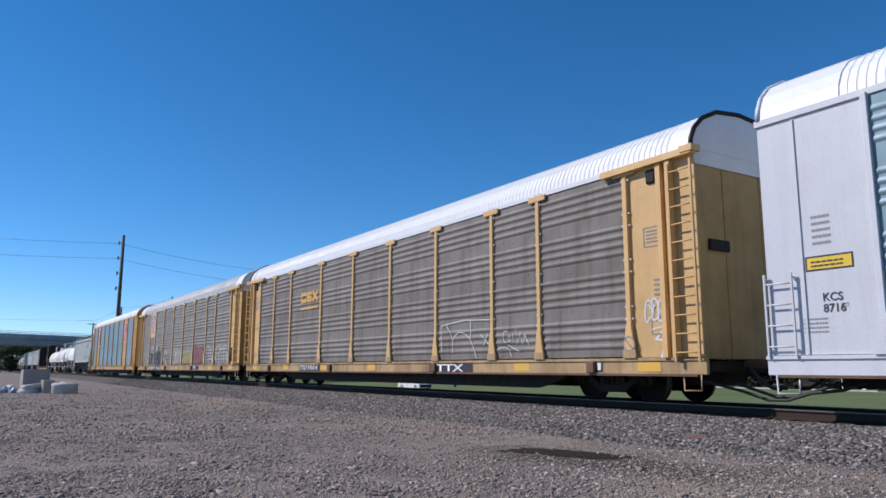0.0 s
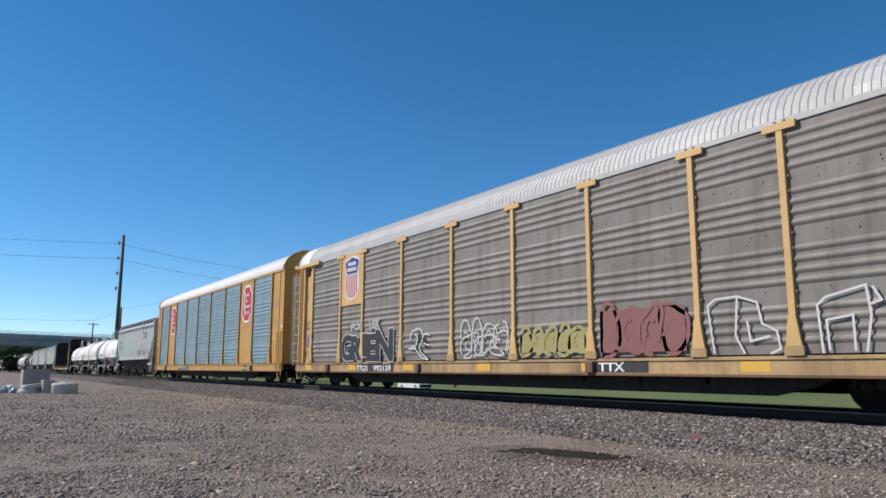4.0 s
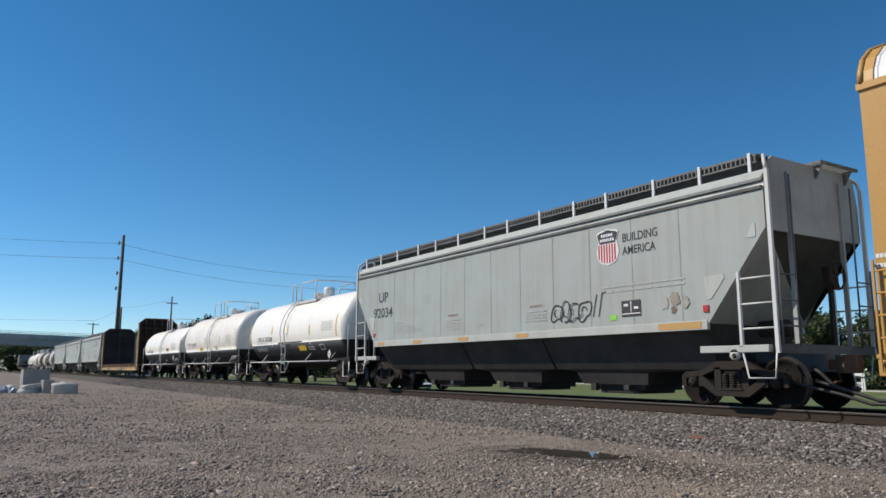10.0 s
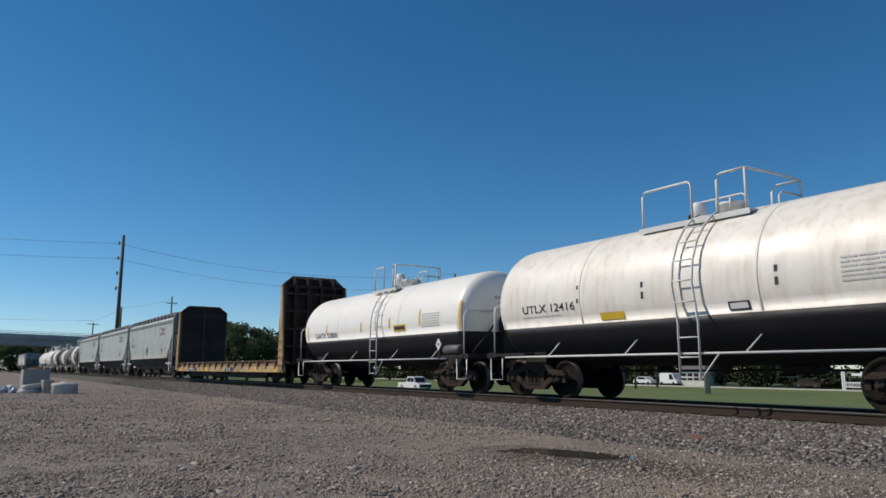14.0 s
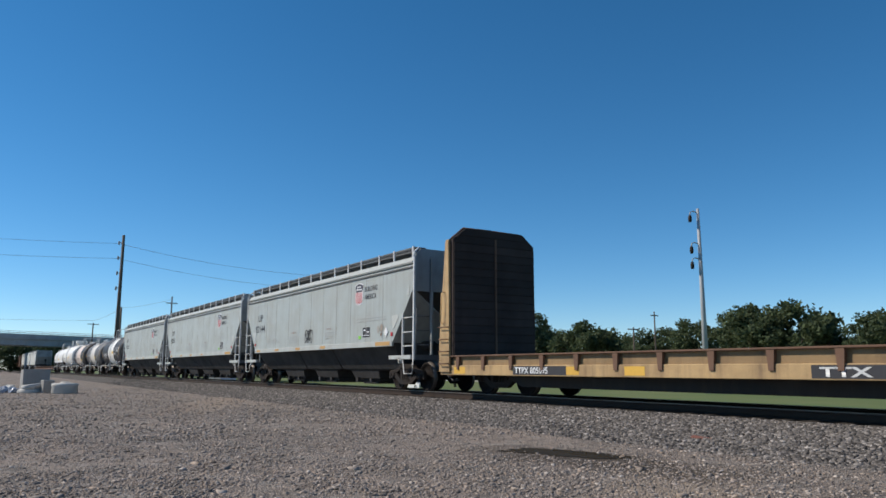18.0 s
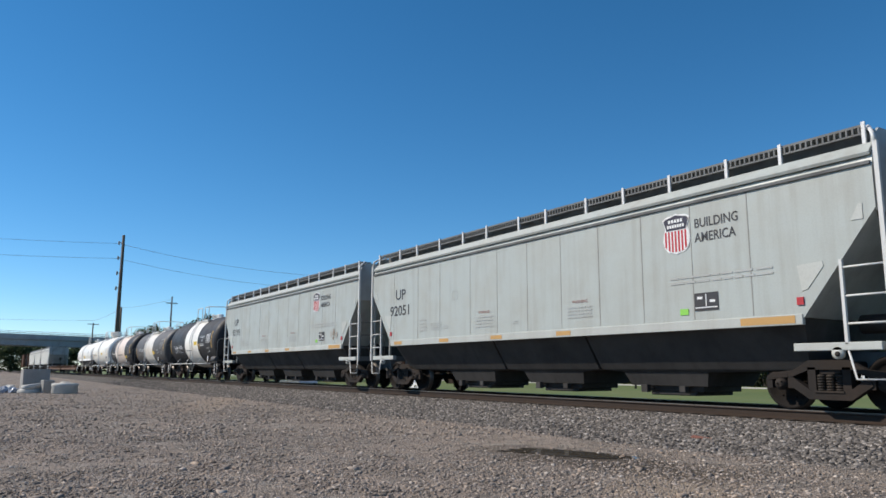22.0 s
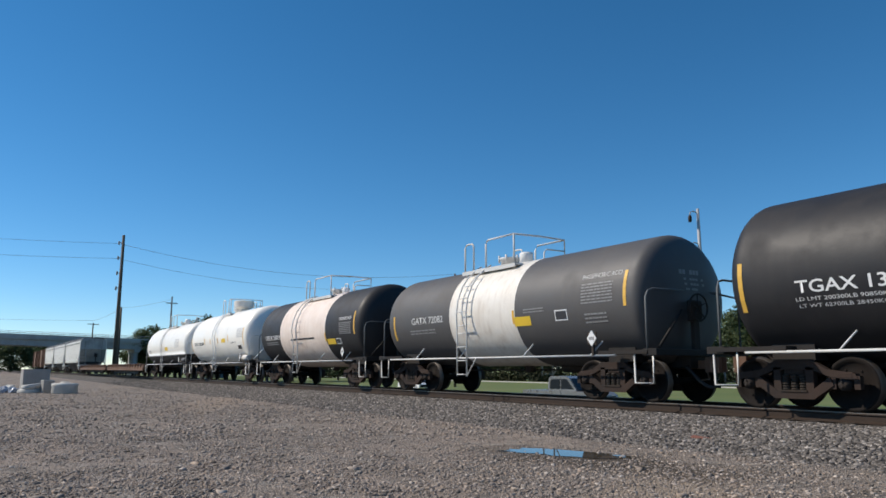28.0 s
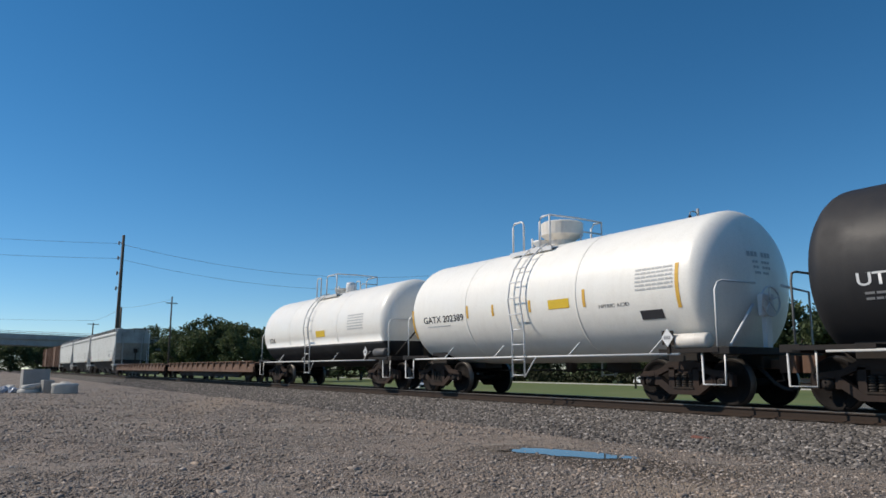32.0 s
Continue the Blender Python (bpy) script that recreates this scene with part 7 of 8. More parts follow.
sheet("puddle", blob(-8.2, 7.36, 1.0, 0.38, radians(20), 5.0, k=90, rag=0.6), 0.409, M["water"], "shallow rain puddle at the foot of the ballast", "puddle")
bm = bmesh.new()
box(bm, -0.17, 0.17, -0.05, 0.05, -0.02, 0.03, bevel=0.01)
tagged(part("brick_shard", bm, paint("red_brick", (0.22, 0.085, 0.06), 0.9, amount=0.4), m=pose(-8.0, 10.05, 0.50, 12, 6, 20)), "broken piece of red brick lying on the ballast", "brick")

# track
track = tagged(new("track"), "single railway track with rusty rails on wooden ties", "railway track", kind="structure")
for s in (-1, 1):
    bm = bmesh.new()
    y = YC + s * 0.755
    prism(bm, [(y - 0.07, 0.735), (y + 0.07, 0.735), (y + 0.07, 0.75), (y + 0.015, 0.77), (y + 0.012, 0.865), (y + 0.036, 0.875), (y + 0.036, 0.895), (y - 0.036, 0.895), (y - 0.036, 0.875), (y - 0.012, 0.865), (y - 0.015, 0.77), (y - 0.07, 0.75)], "x", -900, 120)
    box(bm, -900, 120, y - 0.033, y + 0.033, 0.895, RAIL, mi=1)
    part("rail", bm, [M["rail"], M["railtop"]], track)
bm = bmesh.new()
box(bm, -0.115, 0.115, -1.3, 1.3, 0.0, 0.18, bevel=0.012)
tie = mesh_of("tie", bm, M["tie"])
rt = random.Random(4)
for k in range(150):
    put("tie", tie, track, pose(3.0 - 0.52 * k + rt.uniform(-0.03, 0.03), YC + rt.uniform(-0.04, 0.04), 0.558 + rt.uniform(-0.008, 0.008), 0, 0, rt.uniform(-1, 1)))

# ---------------------------------------------------------------- heap of concrete pieces at the yard's edge
def ring(name, x, y, r, hgt, wall, mat, label, rz=0.0):
    bm = bmesh.new()
    lathe(bm, [(0, r - wall), (0, r - 0.04), (0.05, r), (hgt - 0.05, r), (hgt, r - 0.04), (hgt, r - wall), (0.02, r - wall)], "z", 28)
    return tagged(part(name, bm, mat, m=pose(x, y, ground_z(x, y) - 0.02, 0, 0, rz)), label, "concrete ring", "heap of concrete pieces")


ring("concrete_ring", -42.0, 2.60, 0.50, 0.22, 0.12, M["block_white"], "pale concrete well ring lying on gravel")
tagged(copy_thing(bpy.data.objects["concrete_ring"], pose(-41.95, 2.66, 0.62, 5, -6, 40)), "pale concrete well ring tilted on top of another")
bm = bmesh.new()
lathe(bm, [(0, 0.0), (0, 0.56), (0.06, 0.60), (0.34, 0.57), (0.38, 0.60), (0.48, 0.58), (0.50, 0.40), (0.50, 0.24), (0.57, 0.20), (0.58, 0.0)], "z", 32)
tagged(part("manhole_cone", bm, M["block_white"], m=pose(-40.45, 3.93, 0.39)), "round pale concrete manhole top with a small collar", "concrete ring", "heap of concrete pieces")
bm = bmesh.new()
box(bm, -0.25, 0.25, -0.25, 0.25, 0, 0.64, bevel=0.03)
tagged(part("concrete_block", bm, M["block"], m=pose(-41.45, 3.25, 0.39, 0, 0, 12)), "grey concrete block beside the rings", "concrete block")
bm = bmesh.new()
prism(bm, [(-0.45, 0.0), (0.45, 0.0), (0.36, 1.17), (-0.36, 1.12)], "y", -0.62, 0.62)
box(bm, -0.5, 0.5, -0.66, 0.66, 0.0, 0.10, bevel=0.02)
tagged(part("concrete_vault", bm, M["block"], m=pose(-43.9, 2.85, 0.39, 0, 0, 6)), "large pale concrete vault box on the gravel", "concrete block")


def bag(x, y, w, seed, mat, label):
    bm = bmesh.new()
    bmesh.ops.create_icosphere(bm, subdivisions=3, radius=1.0)
    for v in bm.verts:
        q = 1 + 0.3 * noise.noise(v.co * 1.7 + Vector((seed, 0, 0))) + 0.12 * noise.noise(v.co * 5 + Vector((0, seed, 0)))
        v.co = Vector((v.co.x * w * q, v.co.y * w * 0.7 * q, max(-0.35, v.co.z * q) * w * 0.62 + 0.2 * w))
    return tagged(part("plastic_bag", bm, mat, m=pose(x, y, 0.41)), label, "plastic bag", "bags by the heap")


bag(-43.2, 1.45, 0.36, 1.0, M["plastic"], "crumpled shiny grey plastic bag on the gravel")
bag(-42.6, 1.85, 0.33, 2.0, M["plastic"], "crumpled shiny grey plastic bag on the gravel")
bag(-44.2, 1.75, 0.42, 3.0, M["block_white"], "full white sack on the gravel")
bag(-42.2, 2.15, 0.22, 4.0, M["block_white"], "small white sack beside the rings")

# ---------------------------------------------------------------- overpass
bridge = tagged(new("overpass"), "grey concrete road overpass crossing the railway", "bridge", kind="structure")
bridge.matrix_basis = pose(-222, 12, 1.75, -1.2, 0, 0)
bm = bmesh.new()
box(bm, -5.5, 5.5, -110, 75, 7.1, 7.5)
box(bm, -5.8, -5.4, -110, 75, 7.3, 7.75)
box(bm, 5.4, 5.8, -110, 75, 7.3, 7.75)
part("deck", bm, M["concrete"], bridge)
for x in (-4.6, -1.5, 1.5, 4.9):
    bm = bmesh.new()
    prism(bm, [(x - 0.4, 5.7), (x + 0.4, 5.7), (x + 0.4, 5.85), (x + 0.12, 5.95), (x + 0.12, 6.95), (x + 0.4, 7.1), (x - 0.4, 7.1), (x - 0.12, 6.95), (x - 0.12, 5.95), (x - 0.4, 5.85)], "y", -110, 75) if False else box(bm, x - 0.3, x + 0.3, -110, 75, 5.6, 7.1)
    part("girder", bm, M["concrete"], bridge)
for s in (-1, 1):
    bm = bmesh.new()
    box(bm, s * 5.6 - 0.15, s * 5.6 + 0.15, -110, 75, 7.75, 8.5)
    part("parapet", bm, M["concrete"], bridge)
    bm = bmesh.new()
    tube(bm, [(s * 5.6, -110, 9.2), (s * 5.6, 75, 9.2)], 0.05, 5)
    tube(bm, [(s * 5.6, -110, 8.85), (s * 5.6, 75, 8.85)], 0.04, 5)
    for k in range(75):
        tube(bm, [(s * 5.6, -110 + 2.5 * k, 8.45), (s * 5.6, -110 + 2.5 * k, 9.2)], 0.04, 4)
    part("railing", bm, M["pole_steel"], bridge)
for yb in (-38, -14, 26, 50):
    for x in (-4, 0, 4):
        bm = bmesh.new()
        lathe(bm, [(-4.5, 0.55), (4.9, 0.55)], "z", 14, at=(x, yb, 0))
        part("pier", bm, M["concrete"], bridge)
    bm = bmesh.new()
    box(bm, -5.4, 5.4, yb - 0.7, yb + 0.7, 4.8, 5.6)
    part("pier_cap", bm, M["concrete"], bridge)

# ---------------------------------------------------------------- poles and wires
def pole(x, y, hgt, r, mat, label, arms=(), ins=0, side=-1):
    p = tagged(new("utility_pole"), label, "utility pole", "poles along the line")
    p.matrix_basis = pose(x, y, ground_z(x, y) - 0.3)
    bm = bmesh.new()
    lathe(bm, [(0, r), (hgt * 0.5, r * 0.82), (hgt, r * 0.6), (hgt + 0.02, 0)], "z", 12)
    part("shaft", bm, mat, p)
    for z, w in arms:
        bm = bmesh.new()
        box(bm, -0.08, 0.08, -w, w, z - 0.08, z + 0.08)
        part("crossarm", bm, mat, p)
    for k in range(ins):
        bm = bmesh.new()
        z = hgt - 1.2 - 2.2 * k
        tube(bm, [(0, 0, z), (side * 0.35, side * 0.5, z + 0.15)], 0.06, 5)
        lathe(bm, [(-0.3, 0.0), (-0.3, 0.1), (-0.2, 0.14), (-0.1, 0.1), (0.0, 0.14), (0.1, 0.1), (0.2, 0.12), (0.25, 0)], "z", 8, at=(side * 0.35, side * 0.5, z + 0.1))
        part("insulator", bm, M["block"], p)
    return p


pole(-113.2, 17.0, 21.4, 0.32, M["timber"], "tall dark timber transmission pole behind the track", ins=4)
pole(-139.9, 30.0, 15.8, 0.20, M["timber"], "slim timber utility pole", arms=((14.6, 1.0),))
pole(-153.0, 23.5, 14.4, 0.26, M["timber"], "short timber pole beside a taller one")
pole(-184.3, 22.6, 12.9, 0.2, M["timber"], "far timber pole with a crossarm", arms=((12.6, 1.2),))
pole(-94.0, 62.0, 17.6, 0.22, M["timber"], "timber pole among the trees", arms=((15.2, 1.2),))
pole(-74.6, 80.0, 9.0, 0.16, M["timber"], "small timber pole with a crossarm beyond the field", arms=((8.7, 1.1),))
pole(-77.7, 88.0, 11.8, 0.16, M["timber"], "small timber pole beyond the field", arms=((11.2, 0.8),))
lp = tagged(new("light_pole"), "tall grey steel pole with two hanging lamps", "street lamp")
lp.matrix_basis = pose(-54.6, 70.0, -1.0)
bm = bmesh.new()
lathe(bm, [(0, 0.34), (10, 0.27), (21.2, 0.16), (21.22, 0)], "z", 12)
part("shaft", bm, M["pole_steel"], lp)
for z in (20.7, 17.0, 15.2):
    bm = bmesh.new()
    tube(bm, [(0, 0, z), (-0.3, -0.5, z + 0.2), (-0.45, -0.78, z + 0.08), (-0.48, -0.85, z - 0.3)], 0.07, 6)
    part("arm", bm, M["pole_steel"], lp)
    bm = bmesh.new()
    lathe(bm, [(-0.85, 0.0), (-0.85, 0.16), (-0.55, 0.22), (-0.2, 0.2), (0.0, 0.1), (0.02, 0)], "z", 10, at=(-0.48, -0.85, z - 0.25))
    part("lamp_head", bm, M["frame"], lp)


def wire(a, b, sag, label="thin dark overhead wire between poles"):
    bm = bmesh.new()
    a, b = Vector(a), Vector(b)
    pts = []
    for k in range(21):
        f = k / 20
        p = a.lerp(b, f)
        p.z -= 4 * sag * f * (1 - f)
        pts.append(p)
    tube(bm, pts, 0.02, 4)
    return tagged(part("overhead_wire", bm, M["wire"]), label, "wire", "overhead wires")


for z, zz, sg in ((19.5, 15.0, 2.2), (17.3, 13.2, 2.2)):
    wire((-113.5, 16.5, z), (-94.0, 62.0, zz + 1.2), sg)
    wire((-113.5, 16.5, z), (-119.0, -40.0, z + 0.4), 0.8)
wire((-153, 23.5, 13.2), (-139.9, 30.0, 14.2), 0.3)
wire((-184.3, 22.6, 12.4), (-180, -60.0, 12.9), 0.8)
wire((-184.3, 22.6, 12.4), (-153, 23.5, 13.2), 0.3)

# ---------------------------------------------------------------- trees
def tree_meshes(seed, hgt, wide):
    """Trunk with limbs, and a crown of many small leaf cards in uneven clumps."""
    r = np.random.RandomState(seed)
    bm = bmesh.new()
    th = hgt * 0.36
    pts = [(0, 0, -0.4), (0.1, 0.05, th * 0.5), (0.05, 0.1, th), (0.1, 0, hgt * 0.7)]
    for (a, b, q0, q1) in zip(pts, pts[1:], (0.36, 0.28, 0.20), (0.28, 0.20, 0.08)):
        u = [bm.verts.new((a[0] + q0 * math.cos(t), a[1] + q0 * math.sin(t), a[2])) for t in np.linspace(0, 2 * math.pi, 9)[:-1]]
        w = [bm.verts.new((b[0] + q1 * math.cos(t), b[1] + q1 * math.sin(t), b[2])) for t in np.linspace(0, 2 * math.pi, 9)[:-1]]
        for k in range(8):
            bm.faces.new((u[k], u[(k + 1) % 8], w[(k + 1) % 8], w[k]))
    for k in range(7):
        t = 2 * math.pi * k / 7 + r.uniform(-0.3, 0.3)
        e = wide * r.uniform(0.45, 0.75)
        z = th * r.uniform(0.6, 1.1)
        tube(bm, [(0, 0, z), (e * 0.5 * math.cos(t), e * 0.5 * math.sin(t), z + hgt * 0.14), (e * math.cos(t), e * math.sin(t), z + hgt * r.uniform(0.2, 0.42))], 0.09, 5)
    trunk = mesh_of("trunk", bm, M["bark"])
    cl = []
    for k in range(46):
        d = r.normal(size=3)
        d /= np.linalg.norm(d)
        q = r.uniform(0.45, 1.0) ** 0.6
        c = np.array([d[0] * wide * q, d[1] * wide * q, hgt * 0.60 + d[2] * hgt * 0.40 * q])
        if c[2] < hgt * 0.16:
            c[2] = hgt * 0.16 + r.uniform(0, 0.1) * hgt
        cl.append((c, wide * r.uniform(0.18, 0.36)))
    P = []
    for c, s in cl:
        m = 170
        d = r.normal(size=(m, 3))
        d /= np.linalg.norm(d, axis=1)[:, None]
        P.append(c + d * s * r.uniform(0.35, 1.12, (m, 1)) * np.array([1, 1, 0.75]))
    P = np.concatenate(P)
    n = len(P)
    a = r.normal(size=(n, 3))
    a /= np.linalg.norm(a, axis=1)[:, None]
    b = np.cross(a, r.normal(size=(n, 3)))
    b /= np.linalg.norm(b, axis=1)[:, None]
    s = r.uniform(0.14, 0.32, (n, 1)) * wide / 4.5
    v = np.stack([P - a * s, P - b * s * 0.55, P + a * s, P + b * s * 0.55], 1).reshape(-1, 3)
    me = bpy.data.meshes.new("crown")
    me.from_pydata(v.tolist(), [], [(4 * k, 4 * k + 1, 4 * k + 2, 4 * k + 3) for k in range(n)])
    me.materials.append(M["leaf"])
    return trunk, me


KINDS = [tree_meshes(11, 13.0, 6.2), tree_meshes(12, 11.5, 6.6), tree_meshes(13, 9.5, 5.0), tree_meshes(14, 12.0, 5.4)]
NAMES = ("tall broad-leaved tree with a dense dark green crown", "wide spreading green tree with an uneven crown", "smaller round green tree at the field's far edge", "upright green tree with gaps in its crown")


def tree(x, y, k, s, turn):
    t = tagged(new("tree"), NAMES[k], "tree", "trees beyond the railway")
    t.matrix_basis = Matrix.Translation((x, y, -1.05)) @ pose(0, 0, 0, 0, 0, turn) @ Matrix.Scale(s, 4)
    put("trunk", KINDS[k][0], t)
    put("crown", KINDS[k][1], t)


# (place along the far side, distance from the track side, kind, size)
for k, (x, y, kd, s) in enumerate((
        (-171.6, 118, 2, 1.28), (-154.1, 114, 2, 1.11), (-137.3, 110, 0, 1.23), (-136.2, 116, 1, 1.13), (-114.1, 108, 1, 1.05), (-111.6, 112, 2, 1.08),
        (-111.8, 118, 2, 1.0), (-98.3, 110, 2, 1.01), (-97.9, 116, 3, 0.89), (-89.8, 112, 3, 0.97), (-76.5, 110, 0, 1.0), (-71.7, 106, 0, 0.96),
        (-67.6, 108, 1, 1.11), (-67.2, 111, 1, 0.82), (-53.0, 106, 3, 0.9), (-54.3, 110, 0, 0.8), (-49.0, 110, 1, 0.95),
        (-41.7, 110, 0, 0.78), (-233.8, 42, 2, 1.35), (-220.4, 44, 0, 1.09), (-178.1, 40, 2, 1.2), (-186.6, 46, 1, 0.96), (-162.0, 43, 0, 1.02),
        (-161.5, 47, 1, 1.04), (-132.0, 42, 3, 0.89), (-138.4, 48, 2, 1.0), (-156.2, 60, 1, 0.97), (-148.0, 62, 2, 0.98), (-164.9, 75, 3, 0.81),
        (-162.7, 80, 2, 1.03), (-166.7, 90, 1, 0.9), (-169.3, 100, 2, 1.1), (-172.4, 110, 1, 0.99), (-262.0, 10, 1, 0.95), (-268.0, 2, 2, 1.0),
        (-275.0, 18, 0, 0.85), (-300.0, -4, 3, 0.8), (-300.0, 30, 1, 1.0), (-285.0, 22, 0, 1.0), (-142.5, 116, 0, 0.86), (-146.0, 120, 1, 0.9), (-150.0, 118, 3, 0.8))):
    tree(x, y, kd, s, 47.0 * k)

# low hedge in front of the far trees, their shade put into its greens
r = np.random.RandomState(5)
n = 26000
x = r.uniform(-225, 20, n)
y = 107 + r.normal(0, 1.2, n) - np.clip((-x - 190) * 0.9, 0, 60)
z = -1.0 + np.abs(r.normal(0, 1.3, n)) + 0.5 * np.sin(x * 0.7) + 0.4 * np.sin(x * 0.23)
a = r.normal(size=(n, 3))
b = np.cross(a, r.normal(size=(n, 3)))
a /= np.linalg.norm(a, axis=1)[:, None]
b /= np.linalg.norm(b, axis=1)[:, None]
s = r.uniform(0.2, 0.45, (n, 1))
P = np.stack([x, y, z], 1)
v = np.stack([P - a * s, P - b * s * 0.6, P + a * s, P + b * s * 0.6], 1).reshape(-1, 3)
me = bpy.data.meshes.new("hedge")
me.from_pydata(v.tolist(), [], [(4 * k, 4 * k + 1, 4 * k + 2, 4 * k + 3) for k in range(n)])
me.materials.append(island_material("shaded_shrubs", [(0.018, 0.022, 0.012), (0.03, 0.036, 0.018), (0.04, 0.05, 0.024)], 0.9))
tagged(new("hedge", me), "low hedge along the field's far side, coloured dark for the trees' shade", "hedge", kind="stuff")
bm = bmesh.new()
box(bm, -400, 120, 95.5, 99.5, -1.06, -0.98)
tagged(part("road", bm, M["block_white"]), "pale far road at the field's edge", "road", kind="structure")
bm = bmesh.new()
box(bm, -400, 120, 24.0, 31.0, -1.0, -0.55)
tagged(part("pavement", bm, M["asphalt"]), "narrow asphalt road beside the railway", "road", kind="structure")


# ---------------------------------------------------------------- house and vehicles
def house(x, y, w, d, hgt, rz, label):
    hs = tagged(new("house"), label, "house")
    hs.matrix_basis = pose(x, y, -1.05, 0, 0, rz)
    bm = bmesh.new()
    box(bm, -w, w, -d, d, 0, hgt)
    part("wall", bm, M["house"], hs)
    bm = bmesh.new()
    prism(bm, [(-d - 0.4, hgt), (d + 0.4, hgt), (0, hgt + d * 0.55)], "x", -w - 0.4, w + 0.4)
    part("roof", bm, M["shingle"], hs)
    for k in range(4):
        bm = bmesh.new()
        xx = -w + 2 * w * (k + 0.5) / 4
        box(bm, xx - 0.5, xx + 0.5, -d - 0.03, -d + 0.02, 0.9, 2.1)
        part("window", bm, M["glass_dark"], hs)


house(-83.2, 105.0, 2.5, 2.0, 2.6, 2, "small cream house with a dark roof under the trees")


def parked_car(name, x, y, top, mat, label):
    """A closed car seen from its side: body, windows, wheels; top is the roof's height."""
    p = tagged(new(name), label, "car", "cars parked beyond the field")
    p.matrix_basis = pose(x, y, -1.04)
    van = top > 1.7
    bm = bmesh.new()
    if van:
        prism(bm, [(-1.6, 0.35), (-1.62, top - 0.15), (-1.45, top), (0.9, top), (1.2, top - 0.12), (1.75, 1.0), (2.1, 0.9), (2.12, 0.35)], "y", -0.9, 0.9)
    else:
        prism(bm, [(-2.1, 0.35), (-2.12, 0.85), (-1.5, 0.92), (-1.0, top - 0.05), (-0.7, top), (0.4, top), (0.7, top - 0.08), (1.2, 0.92), (2.0, 0.8), (2.1, 0.35)], "y", -0.85, 0.85)
    part("body", bm, mat, p)
    for s in (-1, 1):
        bm = bmesh.new()
        y0, y1 = sorted((s * (0.9 if van else 0.85), s * (0.915 if van else 0.865)))
        prism(bm, [(0.5, 1.0), (0.5, top - 0.15), (1.05, top - 0.2), (1.45, 1.0)] if van else [(-1.2, 0.95), (-0.9, top - 0.1), (0.45, top - 0.1), (0.95, 0.95)], "y", y0, y1)
        part("side_window", bm, M["glass_dark"], p)
    for wx in (-1.2, 1.35):
        for s in (-1, 1):
            bm = bmesh.new()
            lathe(bm, [(-0.1, 0.0), (-0.1, 0.3), (0.1, 0.3), (0.1, 0.0)], "y", 16, at=(wx, s * 0.82, 0.3))
            part("wheel", bm, M["rubber"], p)


parked_car("parked_car", -93.2, 102.5, 1.45, M["car_white"], "white car parked at the far edge of the field")
parked_car("parked_van", -87.8, 102.8, 2.1, M["car_white"], "white van parked beside the cream house")
parked_car("parked_car", -62.5, 103.0, 1.45, M["frame"], "dark car parked in the shade of the trees")
porch = tagged(new("pergola"), "white timber porch frame with a railing beyond the field", "porch")
porch.matrix_basis = pose(-55.9, 102.5, -1.05)
for px_ in (-1.5, -1.2, 1.2, 1.5):
    bm = bmesh.new()
    box(bm, px_ - 0.09, px_ + 0.09, -0.1, 0.1, 0, 2.8)
    part("post", bm, M["car_white"], porch)
for z0, z1, xa, xb in ((1.9, 2.25, -0.2, 1.2), (0.9, 1.05, -1.2, 1.2), (0.3, 0.42, -1.2, 1.2)):
    bm = bmesh.new()
    box(bm, xa, xb, -0.05, 0.05, z0, z1)
    part("rail", bm, M["car_white"], porch)
for k in range(11):
    bm = bmesh.new()
    box(bm, -1.03 + 0.2 * k, -0.97 + 0.2 * k, -0.03, 0.03, 0.42, 0.9)
    part("baluster", bm, M["car_white"], porch)


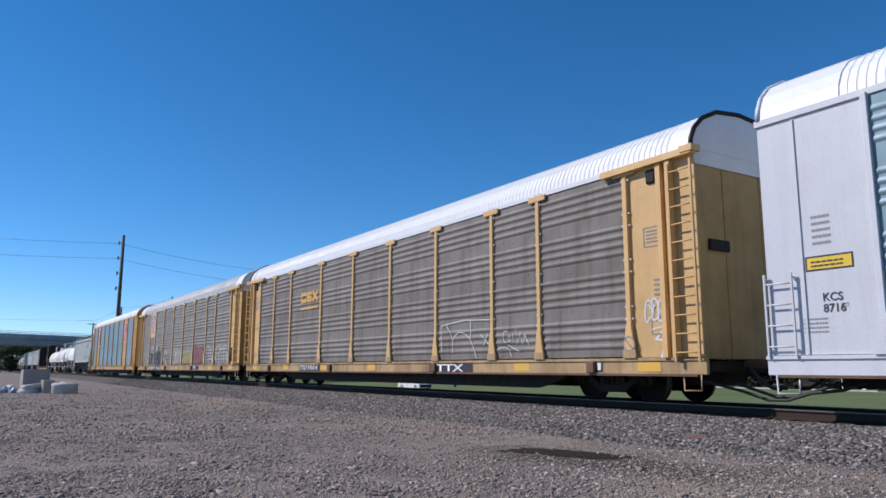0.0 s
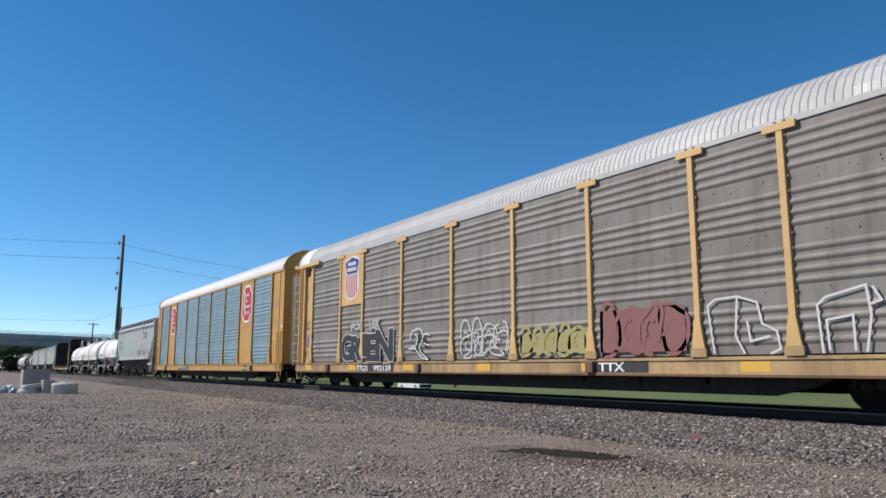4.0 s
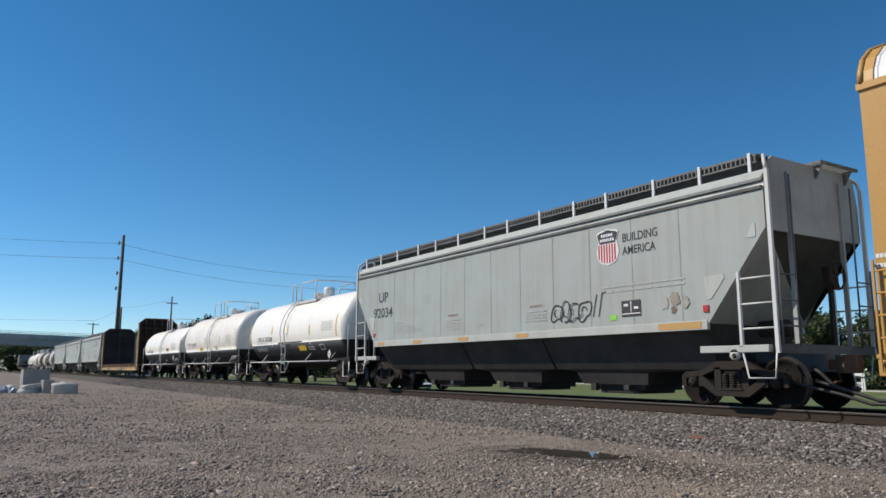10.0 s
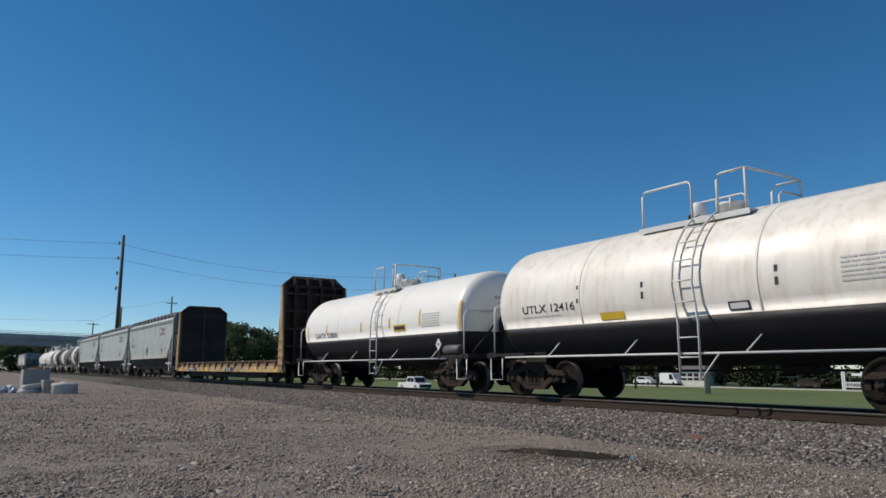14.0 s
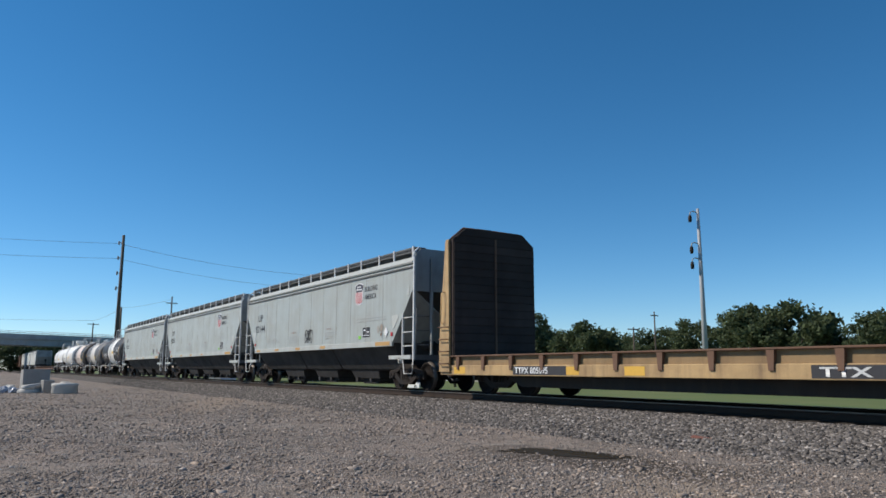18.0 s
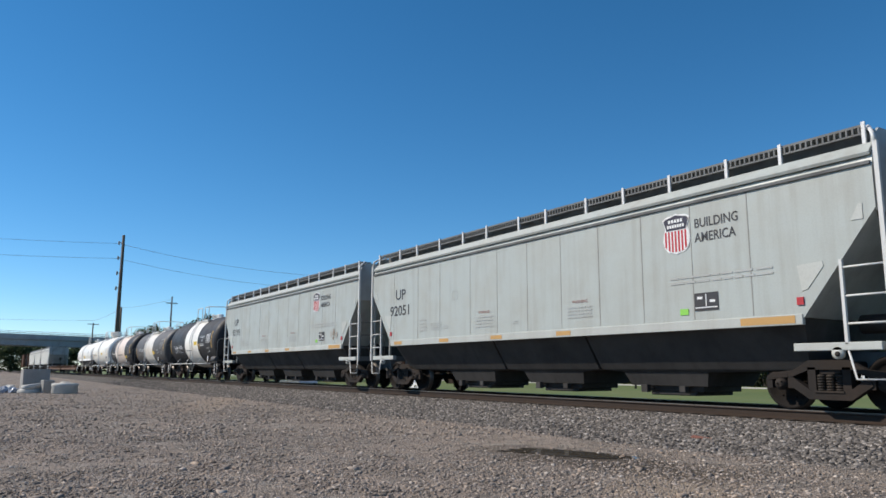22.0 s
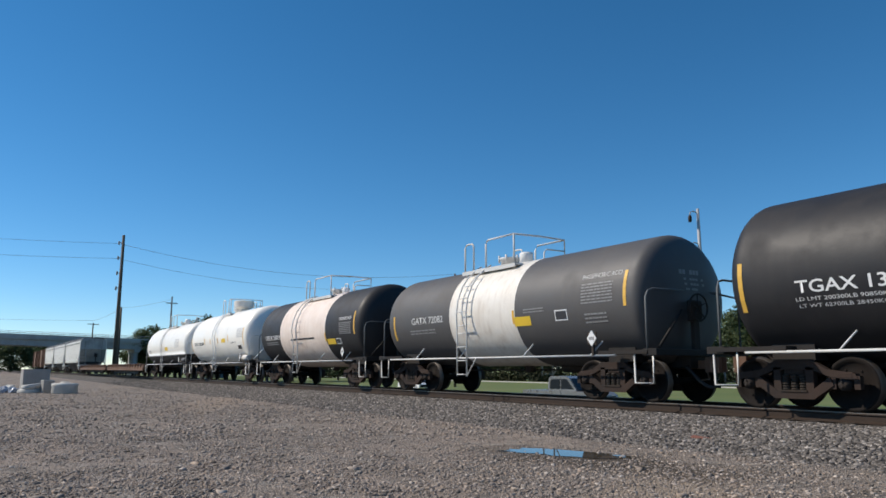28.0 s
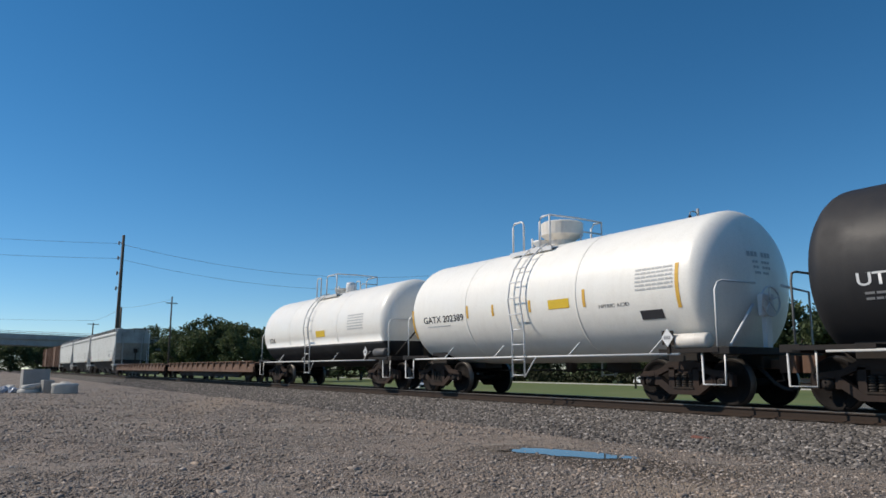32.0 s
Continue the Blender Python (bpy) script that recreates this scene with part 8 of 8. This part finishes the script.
def pickup(name, mat, label, open_bed=True):
    p = tagged(new(name), label, "pickup truck", "vehicles by the railway")
    L = 2.75
    bm = bmesh.new()
    prism(bm, [(-L, 0.45), (-L, 1.02), (-0.55, 1.04), (1.0, 1.06), (2.5, 0.98), (L, 0.85), (L, 0.45), (2.3, 0.38), (-2.3, 0.42)], "y", -0.95, 0.95)
    part("body", bm, mat, p)
    bm = bmesh.new()
    prism(bm, [(-0.75, 1.03), (-0.62, 1.72), (-0.45, 1.80), (0.75, 1.80), (1.0, 1.70), (1.55, 1.05)], "y", -0.80, 0.80)
    part("cab", bm, mat, p)
    for s in (-1, 1):
        bm = bmesh.new()
        prism(bm, [(-0.55, 1.12), (-0.48, 1.62), (0.28, 1.66), (0.28, 1.12)], "y", *sorted((s * 0.80, s * 0.815)))
        prism(bm, [(0.36, 1.12), (0.36, 1.66), (0.82, 1.64), (1.32, 1.12)], "y", *sorted((s * 0.80, s * 0.815)))
        part("side_window", bm, M["glass_dark"], p)
    bm = bmesh.new()
    prism(bm, [(1.03, 1.68), (1.07, 1.68), (1.58, 1.08), (1.54, 1.08)], "y", -0.72, 0.72)
    part("windscreen", bm, M["glass_dark"], p)
    bm = bmesh.new()
    box(bm, L - 0.02, L + 0.04, -0.8, 0.8, 0.5, 0.8)
    part("grille", bm, M["frame"], p)
    for s in (-1, 1):
        bm = bmesh.new()
        box(bm, L - 0.12, L + 0.03, *sorted((s * 0.62, s * 0.93)), 0.72, 0.86)
        part("headlight", bm, M["block_white"], p)
    bm = bmesh.new()
    lathe(bm, [(-0.13, 0.0), (-0.13, 0.22), (-0.13, 0.36), (-0.1, 0.39), (0.1, 0.39), (0.13, 0.36), (0.13, 0.22), (0.13, 0.0)], "y", 20, mis=[1, 0, 0, 0, 0, 0, 1])
    wm = mesh_of("wheel", bm, [M["rubber"], M["pole_steel"]])
    ws = []
    for x in (-1.75, 1.8):
        for y in (-0.83, 0.83):
            ws.append((put("wheel", wm, p, pose(x, y, 0.39)), x, y))
    return p, ws


parked, _ = pickup("parked_pickup", M["car_white"], "white pickup truck parked on the grass beyond the track")
parked.matrix_basis = pose(-83.0, 48.5, -1.12)
driven, driven_wheels = pickup("driven_pickup", M["car_silver"], "silver pickup truck driving beside the railway")


# ---------------------------------------------------------------- motion
def motions():
    for car, c in CARS:
        walk(car, [(t, pose(run(t) - c, YC, RAIL)) for t in range(33)])
    times = [k / 15 for k in range(0, 481)]
    spin = [math.degrees(run(t) / WR) for t in times]
    for w, x in WHEELS:
        walk(w, [(t, pose(x, 0, WR, 0, a, 0)) for t, a in zip(times, spin)])
    def drive(t):
        u = t - 28.4
        return -28.0 + (6.2 * u - 0.5 * u * u if u > 0 else 6.6 * u)
    walk(driven, [(t, pose(drive(t), 27.6, -0.55)) for t in (0.0, 8.0, 16.0, 24.0, 27.0, 28.0, 28.4, 28.8, 29.3, 30.0, 30.7, 31.4, 32.0)])
    for w, x, y in driven_wheels:
        walk(w, [(t, pose(x, y, 0.39, 0, math.degrees(drive(t) / 0.39), 0)) for t in [k / 15 for k in range(0, 481)]])


motions()
